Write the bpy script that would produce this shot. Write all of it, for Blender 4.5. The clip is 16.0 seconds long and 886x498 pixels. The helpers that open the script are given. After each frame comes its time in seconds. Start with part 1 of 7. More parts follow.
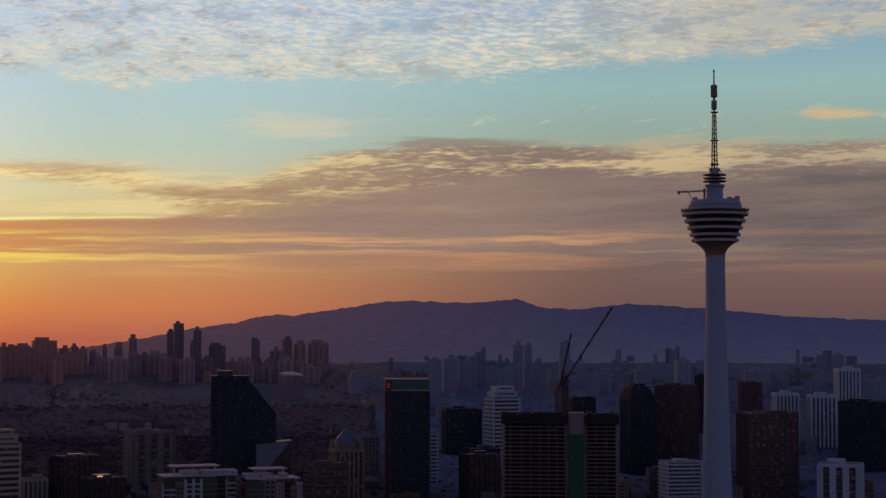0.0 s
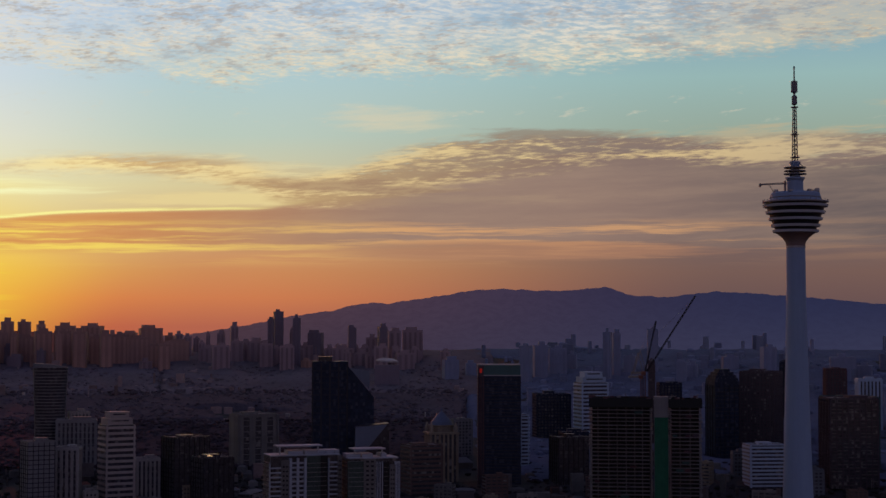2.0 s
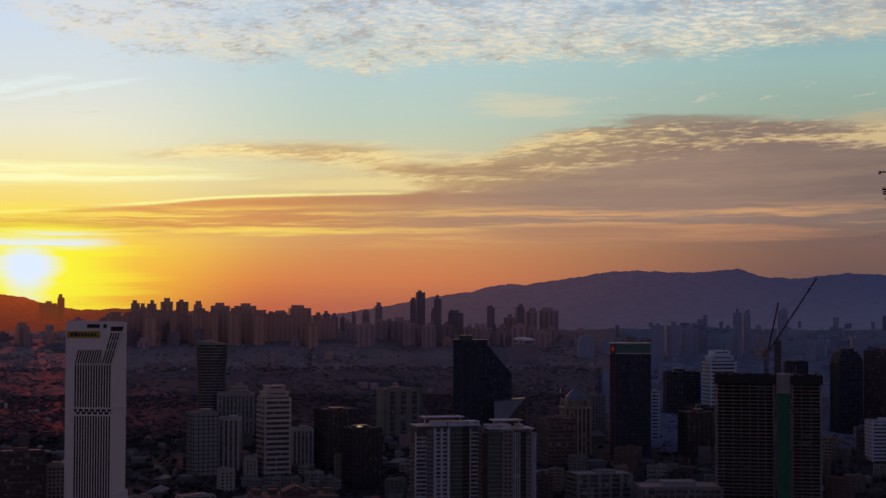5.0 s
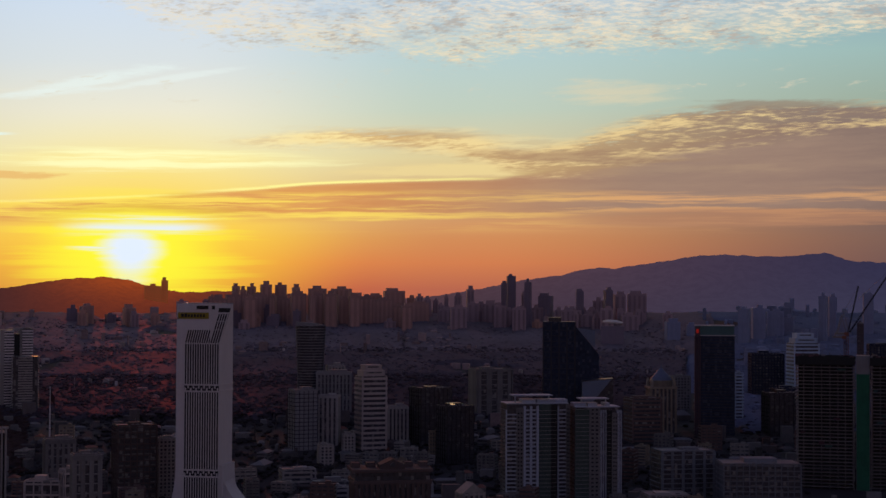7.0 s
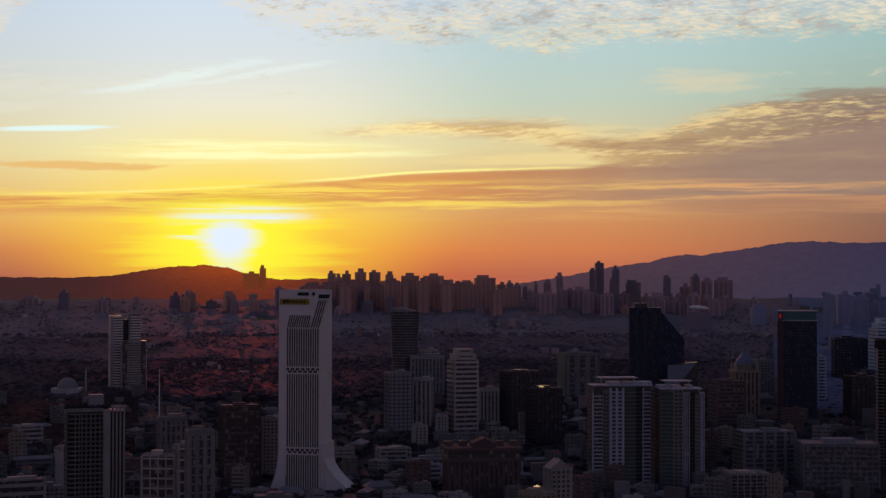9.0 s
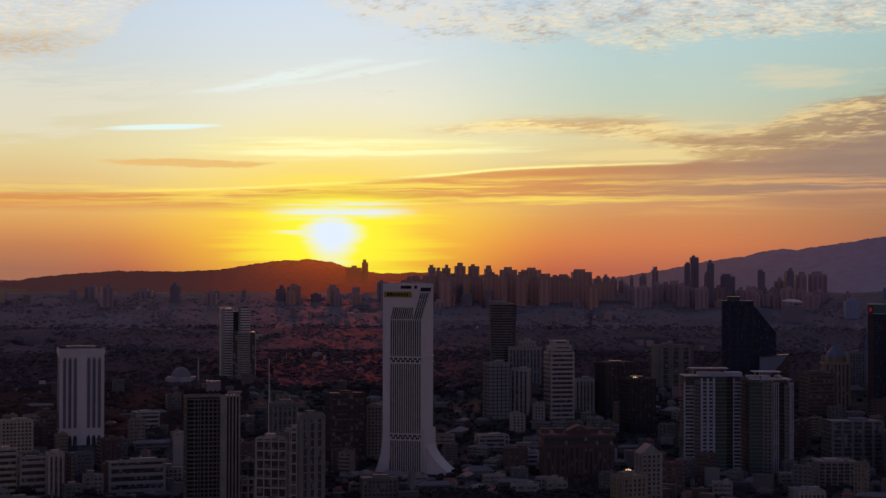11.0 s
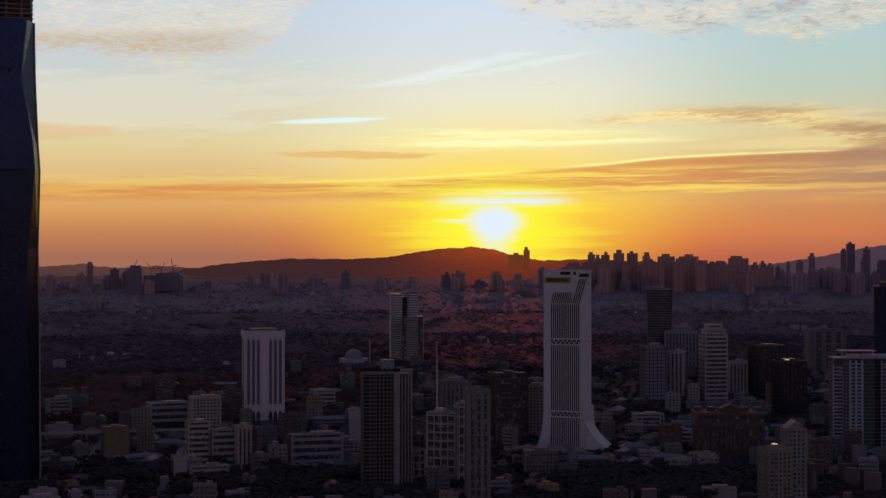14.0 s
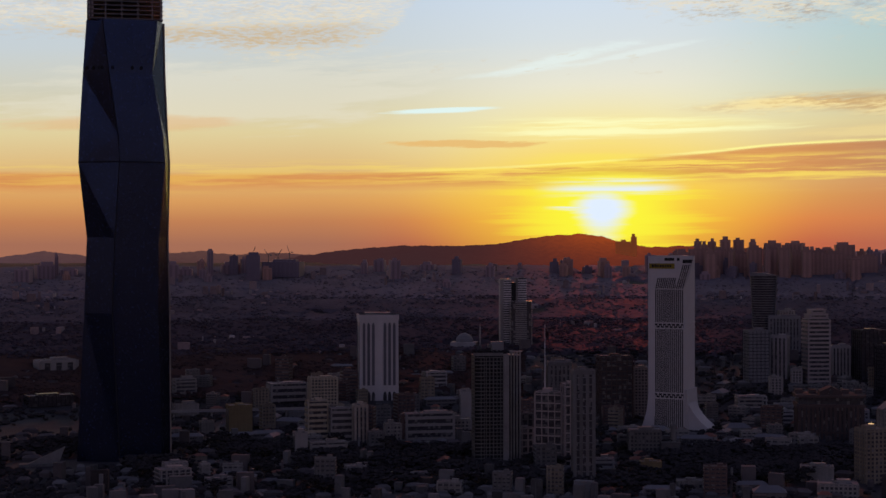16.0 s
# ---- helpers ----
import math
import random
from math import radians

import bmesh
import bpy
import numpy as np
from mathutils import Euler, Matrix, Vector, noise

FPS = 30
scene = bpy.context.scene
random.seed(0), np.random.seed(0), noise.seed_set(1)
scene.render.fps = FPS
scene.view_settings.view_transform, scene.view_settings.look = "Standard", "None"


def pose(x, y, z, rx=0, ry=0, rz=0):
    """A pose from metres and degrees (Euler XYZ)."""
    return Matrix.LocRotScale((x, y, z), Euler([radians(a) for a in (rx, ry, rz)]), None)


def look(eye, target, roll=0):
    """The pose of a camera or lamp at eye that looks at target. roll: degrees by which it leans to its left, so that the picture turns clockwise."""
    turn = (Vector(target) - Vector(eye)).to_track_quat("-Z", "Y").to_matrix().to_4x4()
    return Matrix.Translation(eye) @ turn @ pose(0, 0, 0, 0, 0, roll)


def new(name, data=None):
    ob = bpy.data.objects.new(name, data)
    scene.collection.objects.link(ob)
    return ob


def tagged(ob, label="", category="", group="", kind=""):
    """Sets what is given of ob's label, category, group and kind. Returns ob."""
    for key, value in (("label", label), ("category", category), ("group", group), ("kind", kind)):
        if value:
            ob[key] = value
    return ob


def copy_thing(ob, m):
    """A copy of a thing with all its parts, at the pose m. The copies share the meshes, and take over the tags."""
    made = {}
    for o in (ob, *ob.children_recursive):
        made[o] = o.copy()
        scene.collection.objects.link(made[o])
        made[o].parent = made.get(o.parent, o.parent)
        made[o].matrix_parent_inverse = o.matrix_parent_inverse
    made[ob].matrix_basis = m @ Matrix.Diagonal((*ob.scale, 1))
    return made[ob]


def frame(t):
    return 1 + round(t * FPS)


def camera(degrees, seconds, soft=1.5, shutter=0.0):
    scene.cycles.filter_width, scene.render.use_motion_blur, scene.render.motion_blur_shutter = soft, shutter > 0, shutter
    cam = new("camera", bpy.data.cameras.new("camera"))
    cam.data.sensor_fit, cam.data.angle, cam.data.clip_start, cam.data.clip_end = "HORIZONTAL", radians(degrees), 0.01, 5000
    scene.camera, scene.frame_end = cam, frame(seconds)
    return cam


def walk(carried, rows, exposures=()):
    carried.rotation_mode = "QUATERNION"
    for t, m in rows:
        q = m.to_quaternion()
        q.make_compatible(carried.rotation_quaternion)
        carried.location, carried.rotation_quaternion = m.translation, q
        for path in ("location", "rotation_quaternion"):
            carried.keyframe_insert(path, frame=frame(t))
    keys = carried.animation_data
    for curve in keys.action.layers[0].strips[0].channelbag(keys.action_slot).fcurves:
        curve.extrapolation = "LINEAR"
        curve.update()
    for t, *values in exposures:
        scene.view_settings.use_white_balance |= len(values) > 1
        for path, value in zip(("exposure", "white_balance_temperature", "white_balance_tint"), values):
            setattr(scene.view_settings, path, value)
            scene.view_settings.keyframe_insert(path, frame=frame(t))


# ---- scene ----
EYE = 240.0
# seconds, place, yaw, pitch, roll
ROWS = [
    (0, 0.0, 0.0, 0.000, 3.283, -0.124),
    (0.5, 0.1, -19.7, 0.820, 3.146, 0.008),
    (1, 0.5, -39.5, 1.635, 3.024, -0.050),
    (1.5, 1.2, -59.2, 2.497, 2.891, -0.047),
    (2, 2.2, -79.0, 3.325, 2.818, -0.083),
    (2.5, 3.4, -98.7, 4.188, 2.698, -0.110),
    (3, 5.0, -118.4, 5.026, 2.585, -0.149),
    (3.5, 6.8, -138.0, 5.804, 2.572, -0.107),
    (4, 8.9, -157.7, 6.639, 2.427, -0.096),
    (6.5, 23.7, -255.3, 10.753, 1.626, -0.300),
    (7, 27.5, -274.7, 11.601, 1.474, -0.275),
    (7.5, 31.6, -294.0, 12.444, 1.471, -0.160),
    (8, 36.0, -313.2, 13.196, 1.475, -0.054),
    (8.5, 40.6, -332.4, 14.031, 1.253, -0.174),
    (9, 45.5, -351.6, 14.879, 0.990, -0.136),
    (11.5, 74.4, -446.0, 19.384, 0.749, -0.129),
    (12, 81.1, -464.5, 20.351, 0.698, -0.073),
    (12.5, 88.1, -483.0, 21.346, 0.598, -0.111),
    (13, 95.4, -501.4, 22.305, 0.554, 0.021),
    (13.5, 103.0, -519.6, 23.283, 0.393, -0.034),
    (14, 111.0, -537.7, 24.296, 0.291, -0.005),
    (14.5, 119.2, -555.6, 25.281, 0.164, -0.030),
    (15, 127.8, -573.4, 26.284, 0.008, -0.184),
    (15.5, 136.6, -591.1, 27.288, -0.088, -0.101),
    (16, 145.8, -608.5, 28.257, -0.183, 0.073),
]
cam = camera(31.3, 16.0, soft=1.5)
walk(cam, [(t, pose(x, y, EYE, 90 + pitch, roll, yaw)) for t, x, y, yaw, pitch, roll in ROWS],
     ((0.0, -0.04, 6150, 10), (4.0, 0.0, 6250, 10), (8.0, 0.07, 6380, 10), (12.0, 0.07, 6380, 10), (16.0, 0.03, 6280, 10)))

HUB = Vector((36.0, -313.2, 0.0))   # middle of the flight: the land rises away from here
SUN_AZ, SUN_EL = 22.76, 15.0        # degrees left of north; high enough to clear the haze wall on the horizon


def bearing(az, r, z=0.0):
    a = radians(az)
    return Vector((HUB.x - math.sin(a) * r, HUB.y + math.cos(a) * r, z))


def land(x, y):
    """Height of the ground: flat town, then a long slope up to the hills."""
    s = max(0.0, math.hypot(x - HUB.x, y - HUB.y) - 1700.0)
    return 0.14 * (s * s / 400.0 if s < 200 else s - 100)


# ---- world and light ----
world = bpy.data.worlds.new("dusk_sky")
scene.world = world
world.use_nodes = True
wn = world.node_tree
sky = wn.nodes.new("ShaderNodeTexSky")
sky.sky_type, sky.sun_disc = "NISHITA", False
sky.sun_elevation, sky.sun_rotation = radians(4.0), radians(-SUN_AZ)
sky.air_density, sky.dust_density, sky.ozone_density = 1.0, 1.0, 2.5
tint = wn.nodes.new("ShaderNodeMix")     # mauve of the afterglow in the eastern sky
tint.data_type, tint.blend_type = "RGBA", "MULTIPLY"
tint.inputs[0].default_value, tint.inputs[7].default_value = 1.0, (1.70, 0.88, 0.98, 1.0)
wn.links.new(sky.outputs[0], tint.inputs[6])
wn.links.new(tint.outputs[2], wn.nodes["Background"].inputs[0])
wn.nodes["Background"].inputs[1].default_value = 0.238
lamp = bpy.data.lights.new("sun", "SUN")
lamp.energy, lamp.angle, lamp.color = 0.4, radians(3.0), (1.0, 0.22, 0.08)
sun = new("sun", lamp)
sun.matrix_world = look(bearing(SUN_AZ, 3000, 240 + 3000 * math.tan(radians(SUN_EL))), (HUB.x, HUB.y, 240))


# ---- materials ----
class Nodes:
    """Short-hand for a node tree."""

    def __init__(self, tree):
        self.t = tree

    def n(self, kind, **sockets):
        node = self.t.nodes.new("ShaderNode" + kind)
        return node

    def put(self, socket, value):
        if isinstance(value, bpy.types.NodeSocket):
            self.t.links.new(value, socket)
        else:
            socket.default_value = value

    def m(self, op, a, b=0.0, c=0.0, clamp=False):
        node = self.n("Math")
        node.operation, node.use_clamp = op, clamp
        for i, v in enumerate((a, b, c)):
            self.put(node.inputs[i], v)
        return node.outputs[0]

    def smooth(self, v, lo, hi, a=0.0, b=1.0):
        node = self.n("MapRange")
        node.interpolation_type = "SMOOTHSTEP"
        for i, x in enumerate((v, lo, hi, a, b)):
            self.put(node.inputs[i], x)
        return node.outputs[0]

    def mix(self, f, a, b, kind="MIX"):
        node = self.n("Mix")
        node.data_type, node.blend_type = "RGBA", kind
        self.put(node.inputs[0], f)
        self.put(node.inputs[6], a)
        self.put(node.inputs[7], b)
        return node.outputs[2]

    def vec(self, x, y, z=0.0):
        node = self.n("CombineXYZ")
        for i, v in enumerate((x, y, z)):
            self.put(node.inputs[i], v)
        return node.outputs[0]

    def noise(self, v, scale, detail=4.0, rough=0.55):
        node = self.n("TexNoise")
        self.put(node.inputs["Vector"], v)
        node.inputs["Scale"].default_value, node.inputs["Detail"].default_value = scale, detail
        node.inputs["Roughness"].default_value = rough
        return node.outputs[0]

    def ramp(self, v, stops, mode="LINEAR"):
        node = self.n("ValToRGB")
        r = node.color_ramp
        r.interpolation = mode
        while len(r.elements) < len(stops):
            r.elements.new(0.5)
        for e, (p, c) in zip(r.elements, stops):
            e.position, e.color = p, c if len(c) == 4 else (*c, 1.0)
        self.put(node.inputs[0], v)
        return node.outputs[0]


def lin(r, g, b):
    """A display colour (0 to 255) as scene-linear."""
    return tuple((v / 255 / 12.92 if v < 10.3 else ((v / 255 + 0.055) / 1.055) ** 2.4) for v in (r, g, b)) + (1.0,)


def material(name, colour, rough=0.7, metal=0.0, vary=0.25, grain=0.4, bump=0.15, spec=0.1):
    """Weathered surface: broad stains, fine grain, a different tone on each piece."""
    m = bpy.data.materials.new(name)
    m.use_nodes = True
    k = Nodes(m.node_tree)
    bsdf = m.node_tree.nodes["Principled BSDF"]
    co = k.n("TexCoord").outputs["Object"]
    stain = k.noise(co, 0.045, 5.0, 0.6)
    fine = k.noise(co, grain, 3.0, 0.7)
    streak = k.n("Mapping")
    k.put(streak.inputs["Vector"], co)
    streak.inputs["Scale"].default_value = (0.35, 0.35, 0.02)
    runs = k.noise(streak.outputs[0], 1.0, 3.0, 0.6)
    each = k.n("ObjectInfo").outputs["Random"]
    tone = k.m("ADD", k.m("MULTIPLY", k.m("SUBTRACT", stain, 0.5), 1.6 * vary), k.m("MULTIPLY", k.m("SUBTRACT", fine, 0.5), vary))
    tone = k.m("ADD", tone, k.m("MULTIPLY", k.m("SUBTRACT", runs, 0.5), vary))
    tone = k.m("ADD", tone, k.m("MULTIPLY", k.m("SUBTRACT", each, 0.5), vary * 0.6))
    col = k.n("HueSaturation")
    col.inputs["Color"].default_value = (*colour, 1.0)
    k.put(col.inputs["Value"], k.m("ADD", tone, 1.0))
    k.put(bsdf.inputs["Base Color"], col.outputs[0])
    k.put(bsdf.inputs["Roughness"], k.m("ADD", k.m("MULTIPLY", k.m("SUBTRACT", fine, 0.5), 0.25), rough, clamp=True))
    bsdf.inputs["Metallic"].default_value = metal
    bsdf.inputs["Specular IOR Level"].default_value = spec
    b = k.n("Bump")
    b.inputs["Strength"].default_value, b.inputs["Distance"].default_value = bump, 0.3
    k.put(b.inputs["Height"], fine)
    k.put(bsdf.inputs["Normal"], b.outputs[0])
    return m


def glow(name, colour, strength):
    m = bpy.data.materials.new(name)
    m.use_nodes = True
    k = Nodes(m.node_tree)
    e = k.n("Emission")
    e.inputs[0].default_value, e.inputs[1].default_value = (*colour, 1.0), strength
    m.node_tree.links.new(e.outputs[0], m.node_tree.nodes["Material Output"].inputs[0])
    return m


def leaves(name, colour, gloss=0.1, spread=0.25, rough=0.9, glow_gloss=0.0):
    """Foliage: each clump a tone of its own, mottled, rough."""
    m = bpy.data.materials.new(name)
    m.use_nodes = True
    k = Nodes(m.node_tree)
    bsdf = m.node_tree.nodes["Principled BSDF"]
    co = k.n("TexCoord").outputs["Object"]
    tone = k.m("ADD", k.m("MULTIPLY", k.n("NewGeometry").outputs["Random Per Island"], spread), k.m("MULTIPLY", k.noise(co, 0.5, 3.0), 0.3))
    tone = k.m("ADD", tone, k.m("MULTIPLY", k.m("SUBTRACT", k.noise(co, 0.012, 5.0), 0.5), 0.9))
    tone = k.m("ADD", tone, k.m("MULTIPLY", k.m("SUBTRACT", k.noise(co, 0.16, 4.0, 0.7), 0.5), 0.7))
    col = k.n("HueSaturation")
    col.inputs["Color"].default_value = (*colour, 1.0)
    k.put(col.inputs["Value"], k.m("MAXIMUM", k.m("ADD", tone, 0.85 - spread / 2), 0.12))
    k.put(bsdf.inputs["Base Color"], col.outputs[0])
    bsdf.inputs["Roughness"].default_value = rough
    bsdf.inputs["Specular IOR Level"].default_value = gloss
    b = k.n("Bump")
    b.inputs["Strength"].default_value, b.inputs["Distance"].default_value = 0.35, 2.0
    k.put(b.inputs["Height"], k.m("ADD", k.noise(co, 0.16, 5.0, 0.65), k.m("MULTIPLY", k.noise(co, 0.05, 2.0), 0.8)))
    k.put(bsdf.inputs["Normal"], b.outputs[0])
    if glow_gloss:                              # red-tinted gloss standing in for the hazy glow towards the sun
        gl, mx = k.n("BsdfGlossy"), k.n("MixShader")
        gl.inputs["Roughness"].default_value = rough
        gl.inputs["Color"].default_value = (1.0, 0.42, 0.30, 1.0)
        level = k.n("VectorMath")
        level.operation = "MULTIPLY_ADD"
        k.put(level.inputs[0], b.outputs[0])
        level.inputs[1].default_value, level.inputs[2].default_value = (0.12, 0.12, 0.12), (0.0, -0.07, 0.88)
        unit = k.n("VectorMath")
        unit.operation = "NORMALIZE"
        k.put(unit.inputs[0], level.outputs[0])
        k.put(gl.inputs["Normal"], unit.outputs[0])
        k.put(mx.inputs[0], k.m("MULTIPLY", k.smooth(k.noise(co, 0.02, 6.0, 0.7), 0.30, 0.66, 0.8, 1.15), glow_gloss))
        k.put(mx.inputs[1], bsdf.outputs[0])
        k.put(mx.inputs[2], gl.outputs[0])
        k.put(m.node_tree.nodes["Material Output"].inputs[0], mx.outputs[0])
    return m


def glazed(name, dark, pale, rough, spec=0.4, pane=(3.2, 3.2, 4.0), share=0.16):
    """Window glass pane by pane: most of them dark, some with a blind or a pale room behind."""
    m = material(name, dark, rough, vary=0.4, bump=0.0, spec=spec)
    k = Nodes(m.node_tree)
    bsdf = m.node_tree.nodes["Principled BSDF"]
    snap = k.n("VectorMath")
    snap.operation = "SNAP"
    k.put(snap.inputs[0], k.n("TexCoord").outputs["Object"])
    snap.inputs[1].default_value = pane
    shift = k.n("VectorMath")
    shift.operation = "ADD"
    k.put(shift.inputs[0], snap.outputs[0])
    k.put(shift.inputs[1], k.vec(k.m("MULTIPLY", k.n("ObjectInfo").outputs["Random"], 50.0), 0.37, 0.21))
    w = k.n("TexWhiteNoise")
    k.put(w.inputs["Vector"], shift.outputs[0])
    old = bsdf.inputs["Base Color"].links[0].from_socket
    tone = k.mix(k.m("MULTIPLY", w.outputs["Value"], 0.6), old, (dark[0] * 2.2, dark[1] * 2.2, dark[2] * 2.2, 1.0))
    k.put(bsdf.inputs["Base Color"], k.mix(k.smooth(w.outputs["Value"], 1.0 - share, 1.0 - share * 0.6), tone, (*pale, 1.0)))
    return m


MAT = {
    "white": material("white_render", (0.178, 0.160, 0.152), 0.75),
    "tower_white": material("white_concrete", (0.35, 0.315, 0.305), 0.7, vary=0.15),
    # white shaft with the bluish evening light tinted into its colour
    "shaft_white": material("blue_lit_white_concrete", (0.145, 0.19, 0.27), 0.75, vary=0.12),
    "ring_white": material("weathered_ring_concrete", (0.26, 0.27, 0.30), 0.75, vary=0.15),
    "slab_tan": material("raw_tan_concrete", (0.125, 0.112, 0.116), 0.9, vary=0.4),
    "neck_brown": material("brown_neck_concrete", (0.13, 0.095, 0.09), 0.8, vary=0.15),
    # right-hand town: bluish light is put into these four base colours
    "white_cool": material("blue_lit_white_render", (0.22, 0.27, 0.35), 0.75),
    "condo_white_blue_lit": material("blue_lit_condo_render", (0.20, 0.212, 0.25), 0.75),
    "glass_navy": glazed("blue_lit_dark_glass", (0.010, 0.013, 0.024), (0.03, 0.034, 0.05), 0.45, 0.08, (3.1, 3.1, 4.1), 0.12),
    "concrete_cool": material("blue_lit_grey_concrete", (0.088, 0.093, 0.108), 0.85, vary=0.45),
    "cream": material("cream_render", (0.24, 0.20, 0.15), 0.8, vary=0.4),
    "ochre": material("stained_ochre_render", (0.12, 0.09, 0.05), 0.85, vary=0.4),
    "beige": material("beige_tile", (0.22, 0.18, 0.15), 0.7, vary=0.4),
    "concrete": material("concrete", (0.205, 0.19, 0.19), 0.85, vary=0.4),
    "concrete_dark": material("dark_concrete", (0.12, 0.115, 0.12), 0.8),
    "brown": material("brown_stone", (0.080, 0.054, 0.050), 0.8, spec=0.1),
    "brown_red": material("red_brown_tile", (0.060, 0.036, 0.040), 0.85, spec=0.05),
    "glass_dark": glazed("dark_curtain_glass", (0.014, 0.013, 0.017), (0.045, 0.042, 0.046), 0.3, 0.25, (2.9, 2.9, 4.1), 0.12),
    # near-black glass; its colour also serves as shade in recesses and slots
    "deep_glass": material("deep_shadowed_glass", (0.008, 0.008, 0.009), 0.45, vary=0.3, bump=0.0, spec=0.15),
    # dark windows greyed in colour by the haze before them
    "window_grey": material("hazed_grey_glazing", (0.09, 0.085, 0.095), 0.5, vary=0.3, bump=0.0),
    "glass_green_dark": material("dull_green_glass", (0.03, 0.042, 0.038), 0.3, vary=0.4, bump=0.0),
    "brown_dull": material("dull_brown_stone", (0.055, 0.043, 0.05), 0.9, spec=0.05),
    "glass_band": material("dull_spandrel_glass", (0.030, 0.029, 0.034), 0.7, vary=0.3, bump=0.0, spec=0.04),
    "glass_blue": material("blue_mirror_glass", (0.028, 0.042, 0.10), 0.24, metal=0.8, vary=0.25, bump=0.0),
    "glass_green": material("green_roof_glass", (0.035, 0.068, 0.068), 0.4, vary=0.3),
    "window": glazed("window_glass", (0.020, 0.019, 0.022), (0.10, 0.09, 0.09), 0.3, 0.24),
    # far walls: the haze of the air is mixed into their base colours
    "haze": material("hazed_pale_far_wall", (0.215, 0.150, 0.163), 0.8, vary=0.2),
    "haze_warm": material("hazed_pink_far_wall", (0.275, 0.160, 0.135), 0.85, vary=0.2),
    # orange base colour stands in for the sunset glow on two hill blocks
    "haze_glow": material("sun_glow_painted_far_wall", (0.72, 0.26, 0.07), 0.8, vary=0.1),
    "haze_rose": material("hazed_rose_far_front", (0.22, 0.130, 0.113), 0.85, vary=0.2),
    "haze_dark": material("hazed_slate_far_wall", (0.12, 0.095, 0.12), 0.6, vary=0.2),
    "haze_shade": material("hazed_far_window_strip", (0.15, 0.107, 0.12), 0.8, vary=0.2),
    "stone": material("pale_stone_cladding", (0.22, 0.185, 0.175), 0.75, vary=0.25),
    "haze_blue": material("hazed_blue_far_wall", (0.14, 0.152, 0.22), 0.8, vary=0.25),
    "old_white": material("stained_white_wall", (0.145, 0.132, 0.124), 0.85, vary=0.6),
    "old_cream": material("stained_cream_wall", (0.14, 0.115, 0.09), 0.85, vary=0.5),
    "old_grey": material("stained_grey_wall", (0.095, 0.088, 0.086), 0.85, vary=0.5),
    "dome_blue": material("slate_blue_dome", (0.07, 0.083, 0.125), 0.6),
    "pale_glass": material("pale_blue_grey_glass", (0.088, 0.098, 0.13), 0.5, vary=0.2, bump=0.0),
    "brown_warm": material("warm_brown_stone", (0.060, 0.044, 0.042), 0.9, spec=0.05),
    "roof_grey": material("grey_roof", (0.11, 0.105, 0.11), 0.8),
    "roof_red": material("clay_tile_roof", (0.14, 0.06, 0.045), 0.8),
    "steel": material("painted_steel", (0.12, 0.11, 0.11), 0.5, metal=0.6),
    "crane_orange": material("orange_crane_paint", (0.11, 0.045, 0.03), 0.7, spec=0.1),
    "net_dull": material("dull_green_net", (0.035, 0.06, 0.055), 0.9, vary=0.4),
    "net_green": material("green_safety_net", (0.014, 0.062, 0.036), 0.9, vary=0.5),
    "earth": material("red_earth", (0.22, 0.10, 0.05), 0.95, vary=0.4),
    "asphalt": material("asphalt", (0.05, 0.05, 0.055), 0.9),
    "red_paint": material("dark_red_paint", (0.14, 0.02, 0.025), 0.7),
    "yellow": material("yellow_sign", (0.18, 0.13, 0.02), 0.7, vary=0.2),
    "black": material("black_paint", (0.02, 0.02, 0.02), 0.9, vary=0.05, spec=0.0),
    "trunk": material("bark", (0.08, 0.06, 0.045), 0.95),
    # hill, slope, suburb and plain foliage: more haze in the colour with distance
    "leaf_far": leaves("lightly_hazed_hill_foliage", (0.035, 0.032, 0.040), 0.0, 0.25, 0.42, 0.011),
    "leaf_mid_haze": leaves("half_hazed_slope_foliage", (0.062, 0.056, 0.068), 0.0, 0.25, 0.42, 0.012),
    "leaf_haze": leaves("hazed_far_foliage", (0.092, 0.081, 0.097), 0.0, 0.25, 0.42, 0.014),
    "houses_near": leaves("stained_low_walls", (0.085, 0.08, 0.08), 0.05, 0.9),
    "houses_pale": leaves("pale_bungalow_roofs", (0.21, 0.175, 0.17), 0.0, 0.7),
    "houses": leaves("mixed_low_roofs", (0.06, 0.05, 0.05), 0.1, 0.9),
    # plain and slope walls: blue and warm haze tinted into the colour
    "houses_blue_haze": leaves("hazy_plain_walls", (0.115, 0.127, 0.188), 0.05, 0.4),
    "houses_warm_haze": leaves("hazed_slope_walls", (0.17, 0.125, 0.125), 0.0, 0.6, 0.5, 0.015),
    "leaf_blue_haze": leaves("blue_hazed_plain_foliage", (0.084, 0.092, 0.138), 0.0, 0.2),
    "leaf_low": leaves("lakeside_foliage", (0.030, 0.024, 0.024), 0.0, 0.1, 0.46, 0.012),
    "leaf": leaves("town_foliage", (0.030, 0.027, 0.028), 0.0, 0.1, 0.9),
    "red_light": glow("red_sign_light", (1.0, 0.05, 0.04), 0.13),
    "warm_light": glow("warm_lamp_light", (1.0, 0.62, 0.3), 0.9),
}


